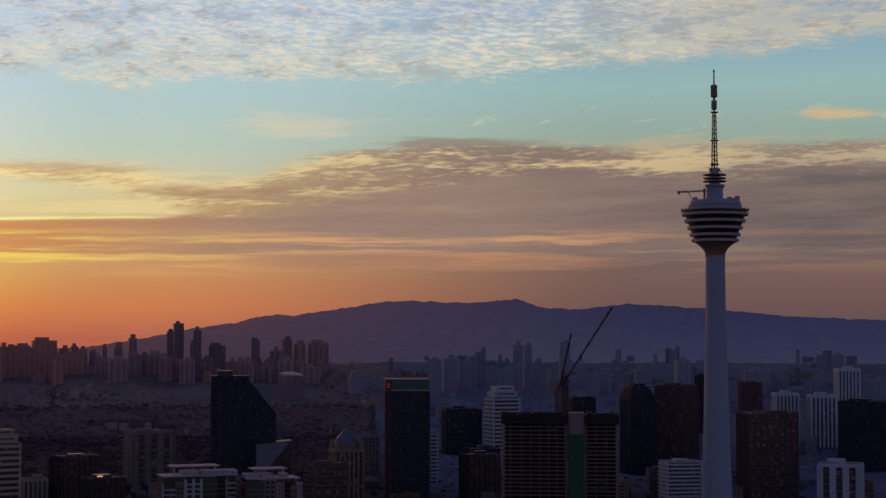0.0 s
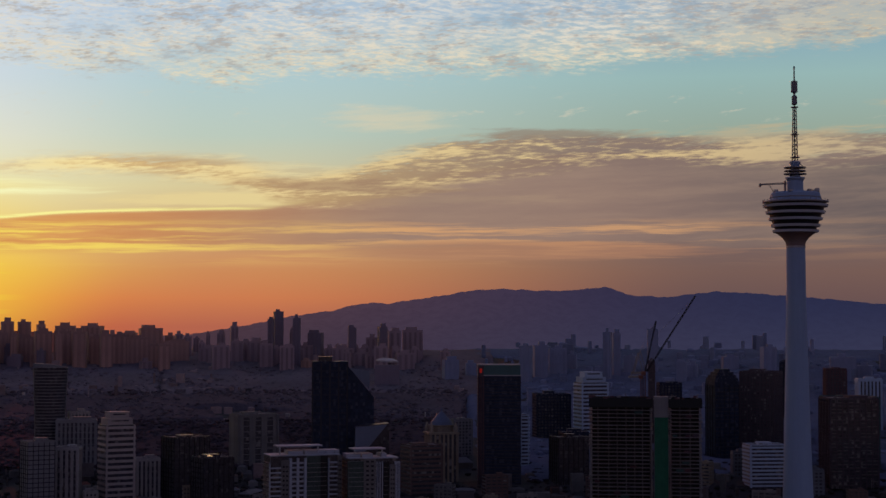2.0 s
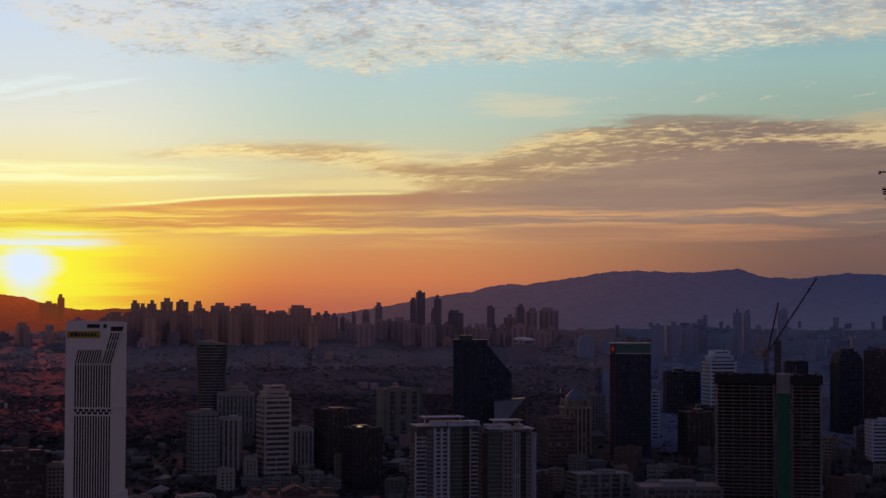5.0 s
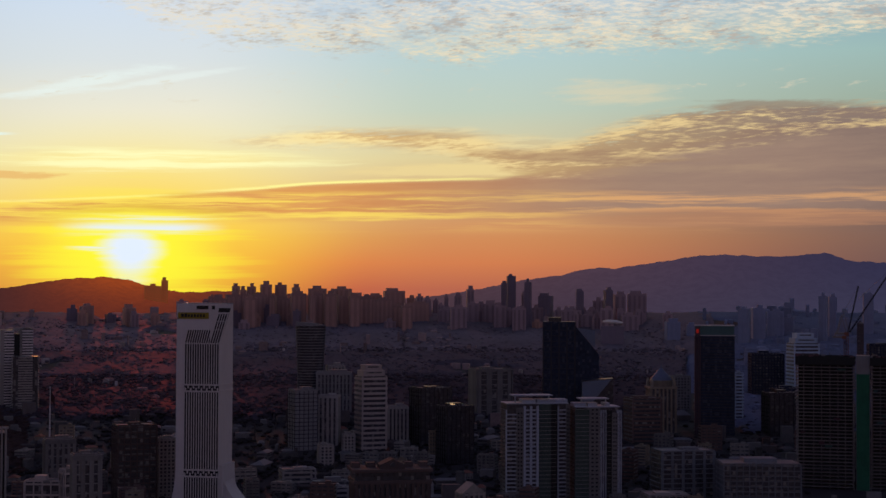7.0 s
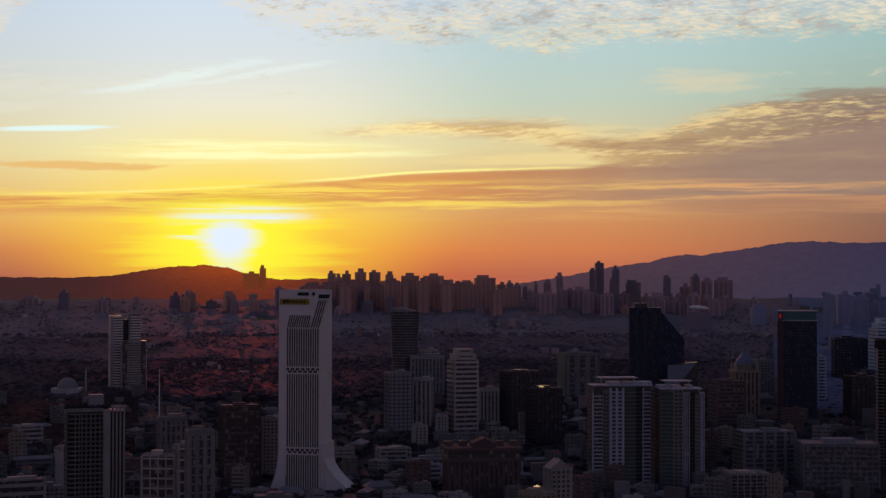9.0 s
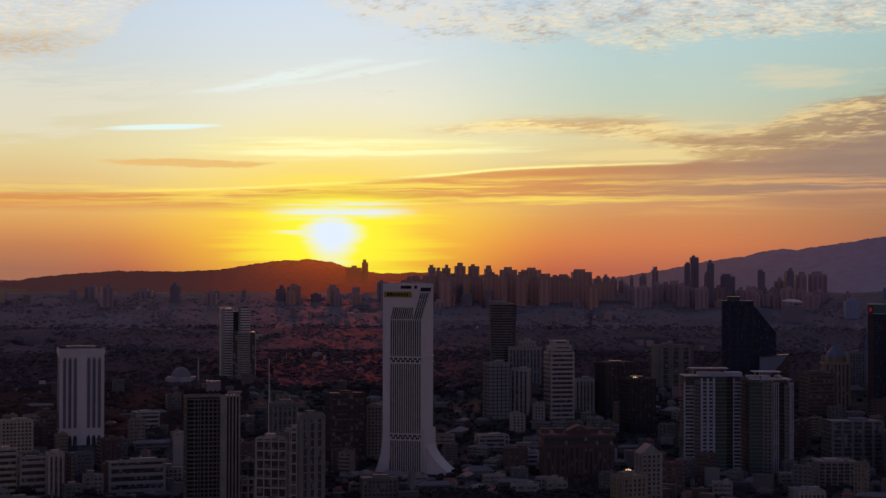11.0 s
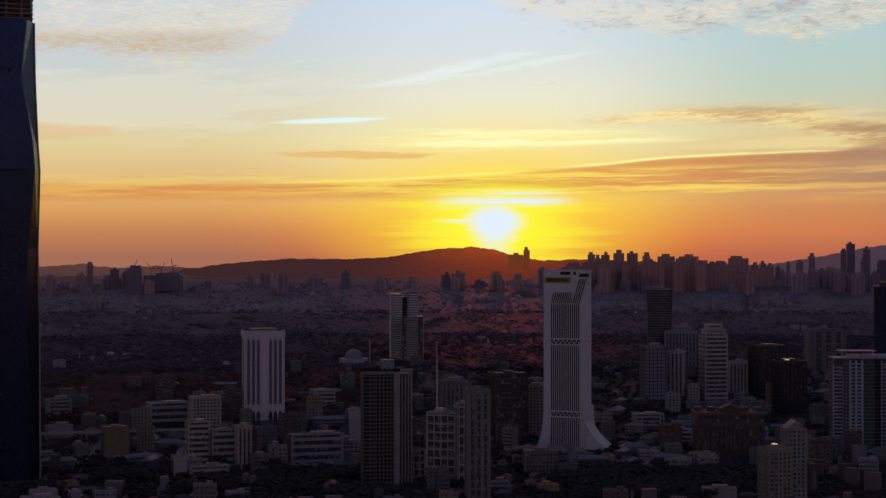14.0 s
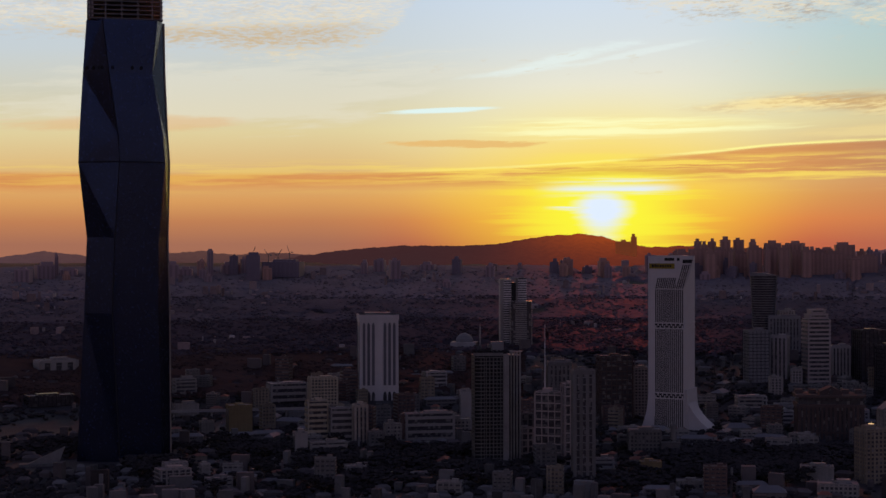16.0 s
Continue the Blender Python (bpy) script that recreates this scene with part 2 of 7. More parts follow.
# ---- building helpers ----
def box(bm, w, d, h, x=0.0, y=0.0, z=0.0, turn=0.0, taper=1.0):
    """A box standing on z, w across, d deep, centred on x, y."""
    c, s = math.cos(radians(turn)), math.sin(radians(turn))
    vs = []
    for zz, k in ((z, 1.0), (z + h, taper)):
        for px, py in ((-1, -1), (1, -1), (1, 1), (-1, 1)):
            a, b = px * w / 2 * k, py * d / 2 * k
            vs.append(bm.verts.new((x + a * c - b * s, y + a * s + b * c, zz)))
    for f in ((3, 2, 1, 0), (4, 5, 6, 7), (0, 1, 5, 4), (1, 2, 6, 5), (2, 3, 7, 6), (3, 0, 4, 7)):
        bm.faces.new([vs[i] for i in f])
    return bm


def lathe(bm, profile, sides=32, x=0.0, y=0.0, cap=True):
    """A solid of revolution from (radius, height) pairs, bottom to top."""
    rings = []
    for r, z in profile:
        rings.append([bm.verts.new((x + r * math.cos(2 * math.pi * i / sides), y + r * math.sin(2 * math.pi * i / sides), z)) for i in range(sides)])
    for a, b in zip(rings, rings[1:]):
        for i in range(sides):
            j = (i + 1) % sides
            bm.faces.new((a[i], a[j], b[j], b[i]))
    if cap:
        bm.faces.new(rings[0][::-1])
        bm.faces.new(rings[-1])
    return bm


def beam(bm, a, b, r):
    """A square bar from a to b."""
    a, b = Vector(a), Vector(b)
    way = (b - a).normalized()
    side = way.cross(Vector((0, 0, 1)) if abs(way.z) < 0.9 else Vector((1, 0, 0))).normalized() * r
    up = way.cross(side).normalized() * r
    q = [bm.verts.new(p + side * i + up * j) for p in (a, b) for i, j in ((-1, -1), (1, -1), (1, 1), (-1, 1))]
    for f in ((0, 1, 2, 3), (7, 6, 5, 4), (0, 4, 5, 1), (1, 5, 6, 2), (2, 6, 7, 3), (3, 7, 4, 0)):
        bm.faces.new([q[i] for i in f])
    return bm


def mesh_of(bm, name, mat):
    bmesh.ops.recalc_face_normals(bm, faces=bm.faces[:])
    me = bpy.data.meshes.new(name)
    bm.to_mesh(me)
    bm.free()
    me.materials.append(MAT[mat] if isinstance(mat, str) else mat)
    return me


def part(name, bm, mat, parent, label="", kind=""):
    """One mesh object under a thing; bm may be a bmesh or a shared mesh."""
    me = bm if isinstance(bm, bpy.types.Mesh) else mesh_of(bm, name, mat)
    ob = new(name, me)
    ob.parent = parent
    return tagged(ob, label, kind=kind)


def thing(name, label, category, x, y, z, turn=0.0, group="", kind=""):
    ob = new(name)
    ob.matrix_world = pose(x, y, z, 0, 0, turn)
    return tagged(ob, label, category, group, kind)


def moved(ob, x=0.0, y=0.0, z=0.0, turn=0.0):
    ob.matrix_basis = pose(x, y, z, 0, 0, turn)
    return ob


def clumps(name, label, spots, mat, parent=None, squash=0.55, soft=False):
    """Leaf clumps joined into one mesh: small uneven twenty-sided lumps."""
    t = (1 + 5 ** 0.5) / 2
    ico = np.array([(-1, t, 0), (1, t, 0), (-1, -t, 0), (1, -t, 0), (0, -1, t), (0, 1, t), (0, -1, -t), (0, 1, -t), (t, 0, -1), (t, 0, 1), (-t, 0, -1), (-t, 0, 1)]) / 1.9
    faces = np.array([(0, 11, 5), (0, 5, 1), (0, 1, 7), (0, 7, 10), (0, 10, 11), (1, 5, 9), (5, 11, 4), (11, 10, 2), (10, 7, 6), (7, 1, 8), (3, 9, 4), (3, 4, 2), (3, 2, 6), (3, 6, 8), (3, 8, 9), (4, 9, 5), (2, 4, 11), (6, 2, 10), (8, 6, 7), (9, 8, 1)])
    gen = np.random.default_rng(len(spots) + 5)
    spots = np.array(spots)
    n = len(spots)
    v = ico[None] * spots[:, 3][:, None, None] * gen.uniform(0.65, 1.3, (n, 12, 1)) * np.array((1, 1, squash)) + spots[:, None, :3]
    f = faces[None] + 12 * np.arange(n)[:, None, None]
    me = bpy.data.meshes.new(name)
    me.from_pydata(v.reshape(-1, 3).tolist(), [], f.reshape(-1, 3).tolist())
    me.materials.append(MAT[mat])
    if soft:
        me.shade_smooth()
    if parent is not None:
        return me
    return tagged(new(name, me), label, "trees", kind="stuff")


rng = random.Random(7)
TAKEN = []        # plots already built on: x, y, radius


def rooftop(t, w, d, h, mat):
    """Parapet, lift house and plant on a flat roof."""
    bm = bmesh.new()
    for sx, sy, ww, dd in ((0, -1, w, 0.5), (0, 1, w, 0.5), (-1, 0, 0.5, d - 1), (1, 0, 0.5, d - 1)):
        box(bm, ww, dd, 1.4, sx * (w / 2 - 0.25), sy * (d / 2 - 0.25), h)
    part("parapet", bm, mat, t)
    part("roof_deck", box(bmesh.new(), w - 1.1, d - 1.1, 0.35, 0, 0, h), "roof_grey", t)
    hw, hd = w * rng.uniform(0.3, 0.5), d * rng.uniform(0.3, 0.5)
    hx, hy = rng.uniform(-0.15, 0.15) * w, rng.uniform(-0.15, 0.15) * d
    part("lift_house", box(bmesh.new(), hw, hd, rng.uniform(2.5, 5), hx, hy, h), mat, t)
    for i in range(rng.randint(2, 5)):
        part("roof_plant", box(bmesh.new(), rng.uniform(2, 4), rng.uniform(2, 4), rng.uniform(1.2, 2.4), rng.uniform(-0.35, 0.35) * w, rng.uniform(-0.38, -0.25) * d, h), "roof_grey", t)
    if rng.random() < 0.5:
        part("water_tank", lathe(bmesh.new(), [(1.6, h), (1.6, h + 2.6), (0.4, h + 3.1)], 12, rng.uniform(-0.3, 0.3) * w, rng.uniform(0.2, 0.35) * d), mat, t)
    if rng.random() < 0.35:
        part("aerial", lathe(bmesh.new(), [(0.22, h), (0.1, h + rng.uniform(6, 11))], 6, rng.uniform(-0.3, 0.3) * w, 0), "steel", t)


def tower(label, style, mat, x, y, z, turn, w, d, h, fh=4.0, top="flat", crown=0):
    """A building: a glazed core with its slabs, ribs or window grid in front of it."""
    far = style == "far"
    TAKEN.append((x, y, 0.62 * max(w, d)))
    t = thing("apartment_block" if far or "apartment" in label or "condominium" in label or "flats" in label else "office_building", label, "building", x, y, z, turn)
    if far:
        part("wall", box(bmesh.new(), w, d, h), mat, t)
        n = max(2, int(w / 8))
        bay = mesh_of(box(bmesh.new(), w / n * 0.45, 0.8, h * 0.9), "window_strip", {"haze_dark": "haze_dark", "haze_blue": "haze_blue", "haze_warm": "haze_rose", "haze_glow": "haze_glow", "haze_rose": "haze_warm"}.get(mat, "haze_shade"))
        for i in range(n):
            moved(part("bay", bay, mat, t), (i + 0.5) * w / n - w / 2, -d / 2 - 0.35, h * 0.03)
        part("roof_house", box(bmesh.new(), w * rng.uniform(0.3, 0.7), d * 0.5, rng.uniform(3, 7), rng.uniform(-0.12, 0.12) * w, 0, h), mat, t)
        return t
    core = mat if style in ("glass", "plain") else "window"
    if style == "glass" and top == "dome":
        part("core", box(bmesh.new(), w, d, h), core, t)
        bm = bmesh.new()
        for k in range(5):
            s0 = math.cos(k / 5 * 1.35)
            box(bm, w * s0, d * s0, h * 0.045, 0, 0, h + k * h * 0.04)
        part("stepped_top", bm, core, t)
    else:
        part("core", box(bmesh.new(), w, d, h), core, t)
    if style == "glass":
        n = max(3, int(w / 6))
        fin = mesh_of(box(bmesh.new(), 0.5, 0.6, h - 1), "mullion", "black")
        for i in range(n + 1):
            moved(part("mullion", fin, mat, t), i * w / n - w / 2, -d / 2 - 0.28, 0.5)
        m = max(3, int(d / 6))
        for i in range(1, m + 1):
            for sx in (-1, 1):
                moved(part("mullion", fin, mat, t), sx * (w / 2 + 0.28), i * d / m - d / 2, 0.5, 90)
        slab = mesh_of(box(bmesh.new(), w + 0.3, d + 0.3, 0.9), "spandrel", "glass_band")
        k = max(2, int(h / 5))
        for i in range(1, k):
            moved(part("spandrel", slab, mat, t), z=i * h / k)
    if style == "plain":
        strip = mesh_of(box(bmesh.new(), 0.4, d * 0.16, h * 0.8), "window_strip", "window")
        for i in range(3):
            for sx in (-1, 1):
                moved(part("window_strip", strip, "", t), sx * (w / 2 + 0.1), (i - 1) * d * 0.3, h * 0.1)
        part("cornice", box(bmesh.new(), w + 0.8, d + 0.8, 0.9, 0, 0, h - 0.9), mat, t)
    if style in ("banded", "slabs"):
        k = max(2, int(h / fh))
        out = 1.2 if style == "slabs" else 0.7
        slab = mesh_of(box(bmesh.new(), w + 2 * out, d + 2 * out, fh * (0.2 if style == "slabs" else 0.5)), "floor_band", mat)
        for i in range(k):
            moved(part("floor_band", slab, mat, t), z=(i + 0.25) * h / k)
        pier = mesh_of(box(bmesh.new(), max(1.4, w * 0.05), 1.0, h), "corner_pier", mat)
        for sx in (-1, 1):
            for sy in (-1, 1):
                moved(part("corner_pier", pier, mat, t), sx * (w / 2 - 1), sy * (d / 2 + 0.3))
        if style == "slabs":
            for i in range(1, 5):
                moved(part("column", pier, mat, t), i * w / 5 - w / 2, -d / 2 - 0.7)
    if style in ("ribbed", "frame"):
        n = max(3, int(w / (5.0 if style == "ribbed" else w / 2.2)))
        rib = mesh_of(box(bmesh.new(), w / n * 0.5 if style == "ribbed" else w * 0.16, 1.2, h), "rib", mat)
        for i in range(n + 1):
            moved(part("rib", rib, mat, t), (i / n - 0.5) * w * 0.96, -d / 2 - 0.4)
        m = max(2, int(d / 5.0))
        for i in range(m + 1):
            for sx in (-1, 1):
                moved(part("rib", rib, mat, t), sx * (w / 2 + 0.4), (i / m - 0.5) * d * 0.96, 0, 90)
        part("cap", box(bmesh.new(), w + 2.4, d + 2.4, max(3.0, h * 0.035), 0, 0, h - max(3.0, h * 0.035) + 0.2), mat, t)
        slab = mesh_of(box(bmesh.new(), w + 0.6, d + 0.6, 0.8), "spandrel", "concrete_dark")
        for i in range(1, max(2, int(h / 7))):
            moved(part("spandrel", slab, mat, t), z=i * h / max(2, int(h / 7)))
    if style == "grid":
        k = max(2, int(h / 4.0))
        slab = mesh_of(box(bmesh.new(), w + 1.0, d + 1.0, h / k * 0.4), "floor_band", mat)
        for i in range(k):
            moved(part("floor_band", slab, mat, t), z=(i + 0.5) * h / k)
        n = max(3, int(w / 4.5))
        rib = mesh_of(box(bmesh.new(), w / n * 0.36, 0.9, h), "pier", mat)
        for i in range(n + 1):
            moved(part("pier", rib, mat, t), (i / n - 0.5) * (w - w / n * 0.5), -d / 2 - 0.2)
        m = max(2, int(d / 4.5))
        for i in range(m + 1):
            for sx in (-1, 1):
                moved(part("pier", rib, mat, t), sx * (w / 2 + 0.2), (i / m - 0.5) * (d - 2), 0, 90)
    if style == "lattice":
        k = max(2, int(h / fh))
        slab = mesh_of(box(bmesh.new(), w + 1.6, d + 1.6, h / k * 0.17), "floor_band", mat)
        for i in range(k):
            moved(part("floor_band", slab, mat, t), z=(i + 0.7) * h / k)
        n = max(3, int(w / 6.5))
        post = mesh_of(box(bmesh.new(), w / n * 0.12, 1.5, h), "pier", mat)
        for i in range(n + 1):
            moved(part("pier", post, mat, t), (i / n - 0.5) * (w - 1.2), -d / 2 - 0.3)
        m = max(2, int(d / 6.5))
        for i in range(m + 1):
            for sx in (-1, 1):
                moved(part("pier", post, mat, t), sx * (w / 2 + 0.3), (i / m - 0.5) * (d - 2), 0, 90)
        rail = mesh_of(box(bmesh.new(), w / n * 0.7, 0.25, h / k * 0.22), "balcony_rail", "old_grey")
        for i in range(k):
            for j in range(n):
                if rng.random() < 0.5:
                    moved(part("balcony_rail", rail, mat, t), ((j + 0.5) / n - 0.5) * (w - 1.2), -d / 2 - 0.7, (i + 0.94) * h / k)
    for i in range(crown):
        k = 0.86 - 0.2 * i
        part("crown_step", box(bmesh.new(), w * k, d * k, 7.0, 0, 0, h + 7.0 * i), mat, t)
        part("crown_window", box(bmesh.new(), w * k * 0.7, d * k + 0.3, 1.6, 0, 0, h + 7.0 * i + 3.6), "window", t)
        part("crown_edge", box(bmesh.new(), w * k + 1.2, d * k + 1.2, 0.8, 0, 0, h + 7.0 * i + 6.4), mat, t)
    if top == "flat" and not crown:
        rooftop(t, w + 0.2, d + 0.2, h + 0.02, mat)
    if top == "gable":
        bm = bmesh.new()
        v = [bm.verts.new(p) for p in ((-w / 2, -d / 2, h), (w / 2, -d / 2, h), (0, -d / 2, h + w * 0.4), (-w / 2, d / 2, h), (w / 2, d / 2, h), (0, d / 2, h + w * 0.4))]
        for f in ((0, 1, 2), (5, 4, 3), (0, 2, 5, 3), (1, 4, 5, 2), (0, 3, 4, 1)):
            bm.faces.new([v[i] for i in f])
        part("gable_roof", bm, mat, t)
    return t


# ---- sky, hills and ground ----
def sky_material():
    """Evening sky by bearing and height: glow round the sun, blue overhead, a ripple field, a long bank and thin streaks of cloud."""
    m = bpy.data.materials.new("evening_sky")
    m.use_nodes = True
    k = Nodes(m.node_tree)
    sep = k.n("SeparateXYZ")
    k.put(sep.inputs[0], k.n("TexCoord").outputs["Object"])
    x, y, z = sep.outputs
    u = k.m("SUBTRACT", k.m("MULTIPLY", k.m("ARCTAN2", k.m("MULTIPLY", x, -1.0), y), 180 / math.pi), 0.62)
    flat = k.m("SQRT", k.m("ADD", k.m("MULTIPLY", x, x), k.m("MULTIPLY", y, y)))
    el = k.m("MULTIPLY", k.m("ARCTAN2", k.m("SUBTRACT", z, 240.0), flat), 180 / math.pi)
    # across: X grows to the right; down: Y grows downwards, 165 on the level of the eye
    X = k.m("MULTIPLY", k.m("MULTIPLY", u, k.m("MULTIPLY_ADD", u, 0.1, 54.2)), -1.0)
    Y = k.m("SUBTRACT", 165.0, k.m("MULTIPLY", el, k.m("ADD", 55.8, k.m("MULTIPLY", u, k.m("MULTIPLY_ADD", u, 0.0025, 0.06)))))
    v = k.m("DIVIDE", k.m("ADD", Y, 441.0), 606.0, clamp=True)
    across = k.m("DIVIDE", k.m("ADD", X, 2700.0), 3500.0, clamp=True)
    at = [0.0, 0.23, 0.40, 0.56, 0.73, 0.83, 0.91, 1.0]

    def column(*cols):
        return k.ramp(v, [(p, lin(*c)) for p, c in zip(at, cols)])

    right = column((129, 163, 188), (154, 183, 177), (154, 169, 151), (132, 127, 119), (118, 98, 93), (120, 92, 83), (110, 84, 80), (88, 75, 82))
    mid = column((166, 192, 214), (182, 204, 202), (192, 204, 186), (220, 202, 150), (208, 158, 108), (208, 138, 86), (208, 124, 77), (182, 101, 76))
    warm = column((204, 218, 234), (216, 222, 222), (234, 229, 206), (243, 232, 176), (248, 214, 118), (247, 186, 78), (240, 146, 62), (214, 100, 52))
    left = column((192, 206, 220), (200, 207, 208), (210, 205, 182), (224, 206, 154), (222, 178, 112), (216, 154, 90), (192, 126, 82), (164, 108, 84))
    base = k.mix(k.smooth(X, -590, 380), mid, right)
    base = k.mix(k.smooth(X, -560, -1160), base, warm)
    base = k.mix(k.smooth(X, -1280, -1950), base, left)

    def edge(*stops):
        """A height that changes along the bearing."""
        return k.m("MULTIPLY_ADD", k.ramp(across, [((a + 2700) / 3500, ((h + 441) / 606,) * 3) for a, h in stops], "B_SPLINE"), 606.0, -441.0)

    p = k.vec(k.m("DIVIDE", X, 100.0), k.m("DIVIDE", Y, 100.0))

    def field(sx, sy, shear, scale, detail=5.0, rough=0.6, warp=0.0, off=0.0):
        xx = k.m("ADD", k.m("MULTIPLY", X, sx / 100.0), k.m("MULTIPLY", Y, shear / 100.0))
        yy = k.m("MULTIPLY", Y, sy / 100.0)
        if warp:
            w = k.m("MULTIPLY", k.m("SUBTRACT", k.noise(p, 0.9, 3.0), 0.5), warp)
            yy = k.m("ADD", yy, w)
        return k.noise(k.vec(xx, yy, off), scale, detail, rough)

    rag = field(0.30, 2.6, 0.9, 1.0, 8.0, 0.66, 0.35, 61.0)       # long feathered tufts
    tuft = field(0.62, 4.6, 1.6, 1.2, 6.0, 0.66, 0.5, 67.0)       # finer tufts
    line = field(0.16, 4.2, 0.4, 1.0, 5.0, 0.62, 0.4, 7.0)        # level streaks

    def cloud(under, cx, cy, rx, ry, slope, tone, amount=0.8, body=None, sharp=0.5):
        """One drawn-out cloud: an oval round cx, cy with feathered edges."""
        px = k.m("SUBTRACT", X, cx)
        py = k.m("SUBTRACT", k.m("SUBTRACT", Y, cy), k.m("MULTIPLY", px, slope))
        e = k.m("SQRT", k.m("ADD", k.m("POWER", k.m("DIVIDE", px, rx), 2.0), k.m("POWER", k.m("DIVIDE", py, ry), 2.0)))
        f = k.smooth(k.m("SUBTRACT", k.m("MULTIPLY", body or rag, 2.1), e), 0.0, sharp)
        return k.mix(k.m("MULTIPLY", f, amount), under, tone)

    near = k.smooth(X, -150, -950)                     # towards the sun everything is brighter
    dx, dy = k.m("SUBTRACT", X, -1244.0), k.m("SUBTRACT", Y, 92.0)
    d = k.m("SQRT", k.m("ADD", k.m("POWER", k.m("MULTIPLY", dx, 0.62), 2.0), k.m("MULTIPLY", dy, dy)))
    r = k.m("SQRT", k.m("ADD", k.m("MULTIPLY", dx, dx), k.m("MULTIPLY", dy, dy)))
    sky_c = k.mix(k.m("MULTIPLY", k.smooth(d, 310, 40), 0.72), base, lin(252, 214, 60))
    # pale wisps of the clear strip
    hair = field(1.1, 9.5, 3.2, 1.2, 5.0, 0.62, 0.8, 71.0)      # finest threads
    wisp = k.m("ADD", k.m("MULTIPLY", tuft, 0.55), k.m("MULTIPLY", hair, 0.45))
    two = k.mix(k.smooth(wisp, 0.45, 0.56), lin(210, 182, 134), lin(240, 216, 156))
    sky_c = cloud(sky_c, -640, -140, 300, 26, 0.03, two, 0.45)
    sky_c = cloud(sky_c, -265, -230, 150, 30, 0.0, lin(226, 208, 170), 0.55, tuft, 0.9)
    sky_c = cloud(sky_c, 672, -243, 100, 12, 0.03, lin(222, 184, 126), 0.7, tuft, 0.8)
    sky_c = cloud(sky_c, 560, -172, 420, 34, 0.03, lin(204, 176, 134), 0.5, tuft)
    sky_c = cloud(sky_c, -420, -76, 480, 16, 0.0, lin(236, 212, 148), 0.8)
    sky_c = cloud(sky_c, -1210, -100, 420, 26, 0.0, k.mix(k.smooth(line, 0.42, 0.6), lin(250, 230, 150), lin(255, 252, 190)), 0.85, line, 0.8)
    sky_c = cloud(sky_c, -1600, -147, 140, 7, -0.02, lin(226, 244, 238), 0.95, line)
    sky_c = cloud(sky_c, -1330, -258, 190, 16, -0.2, lin(232, 244, 238), 0.55, tuft, 0.8)
    sky_c = cloud(sky_c, -1180, -262, 200, 9, -0.16, lin(232, 242, 236), 0.45, tuft, 0.8)
    sky_c = cloud(sky_c, -1430, -232, 200, 10, -0.1, lin(230, 240, 234), 0.45, tuft, 0.8)
    sky_c = cloud(sky_c, -2100, -190, 600, 90, -0.05, lin(232, 226, 206), 0.45)
    sky_c = cloud(sky_c, -1560, -68, 180, 10, 0.02, lin(232, 182, 108), 0.8, tuft)
    sky_c = cloud(sky_c, -2350, -120, 330, 24, 0.0, lin(226, 184, 130), 0.6)
    # long mauve bank, a wedge that thins towards the sun
    ragged = k.m("MULTIPLY", k.m("SUBTRACT", rag, 0.5), k.m("MULTIPLY_ADD", k.smooth(X, -500, 0), 70.0, 8.0))
    upper = k.m("ADD", edge((-2700, -10), (-2200, -2), (-1600, -6), (-1250, -20), (-973, -45), (-747, -60), (-531, -57), (-420, -70), (-253, -108), (-150, -136), (-20, -152), (130, -176), (300, -166), (500, -150), (800, -146)), ragged)
    lower = k.m("ADD", edge((-2700, 30), (-2200, 22), (-1600, 22), (-1200, 14), (-900, 10), (-500, 6), (0, -2), (800, 0)), k.m("MULTIPLY", ragged, 0.4))
    bank = k.m("MULTIPLY", k.smooth(Y, k.m("SUBTRACT", upper, 5.0), k.m("ADD", upper, 9.0)), k.smooth(Y, k.m("ADD", lower, 26.0), k.m("SUBTRACT", lower, 8.0)))
    body = k.mix(near, lin(148, 120, 107), lin(212, 138, 78))
    body = k.mix(k.smooth(X, 0, 650), body, lin(104, 91, 89))
    body = k.mix(k.m("MULTIPLY", k.smooth(rag, 0.35, 0.65), 0.3), body, k.mix(near, lin(176, 145, 121), lin(244, 190, 110)))
    sky_c = k.mix(k.m("MULTIPLY", bank, 0.92), sky_c, body)
    rim = k.m("MULTIPLY", k.m("MULTIPLY", k.smooth(k.m("ABSOLUTE", k.m("SUBTRACT", Y, upper)), 5.0, 0.5), k.smooth(X, -250, -800)), k.smooth(X, -1900, -1300))
    sky_c = k.mix(k.m("MULTIPLY", rim, k.smooth(line, 0.40, 0.55)), sky_c, lin(255, 244, 150))
    # gold ripples and brown shade piled on the bank
    crest = k.m("ADD", edge((-1300, -150), (-1000, -160), (-800, -168), (-640, -166), (-540, -146), (-440, -124), (-330, -152), (-200, -182), (-60, -210), (90, -214), (200, -200), (330, -190), (500, -196), (800, -204)), k.m("MULTIPLY", k.m("SUBTRACT", rag, 0.5), 70.0))
    foot = k.m("ADD", edge((-1300, -132), (-1000, -136), (-800, -132), (-640, -126), (-520, -92), (-420, -66), (-300, -70), (-150, -110), (0, -128), (160, -150), (300, -140), (500, -136), (800, -140)), k.m("MULTIPLY", k.m("SUBTRACT", tuft, 0.5), 60.0))
    pile = k.m("MULTIPLY", k.smooth(Y, k.m("SUBTRACT", crest, 4.0), k.m("ADD", crest, 20.0)), k.smooth(Y, k.m("ADD", foot, 18.0), k.m("SUBTRACT", foot, 14.0)))
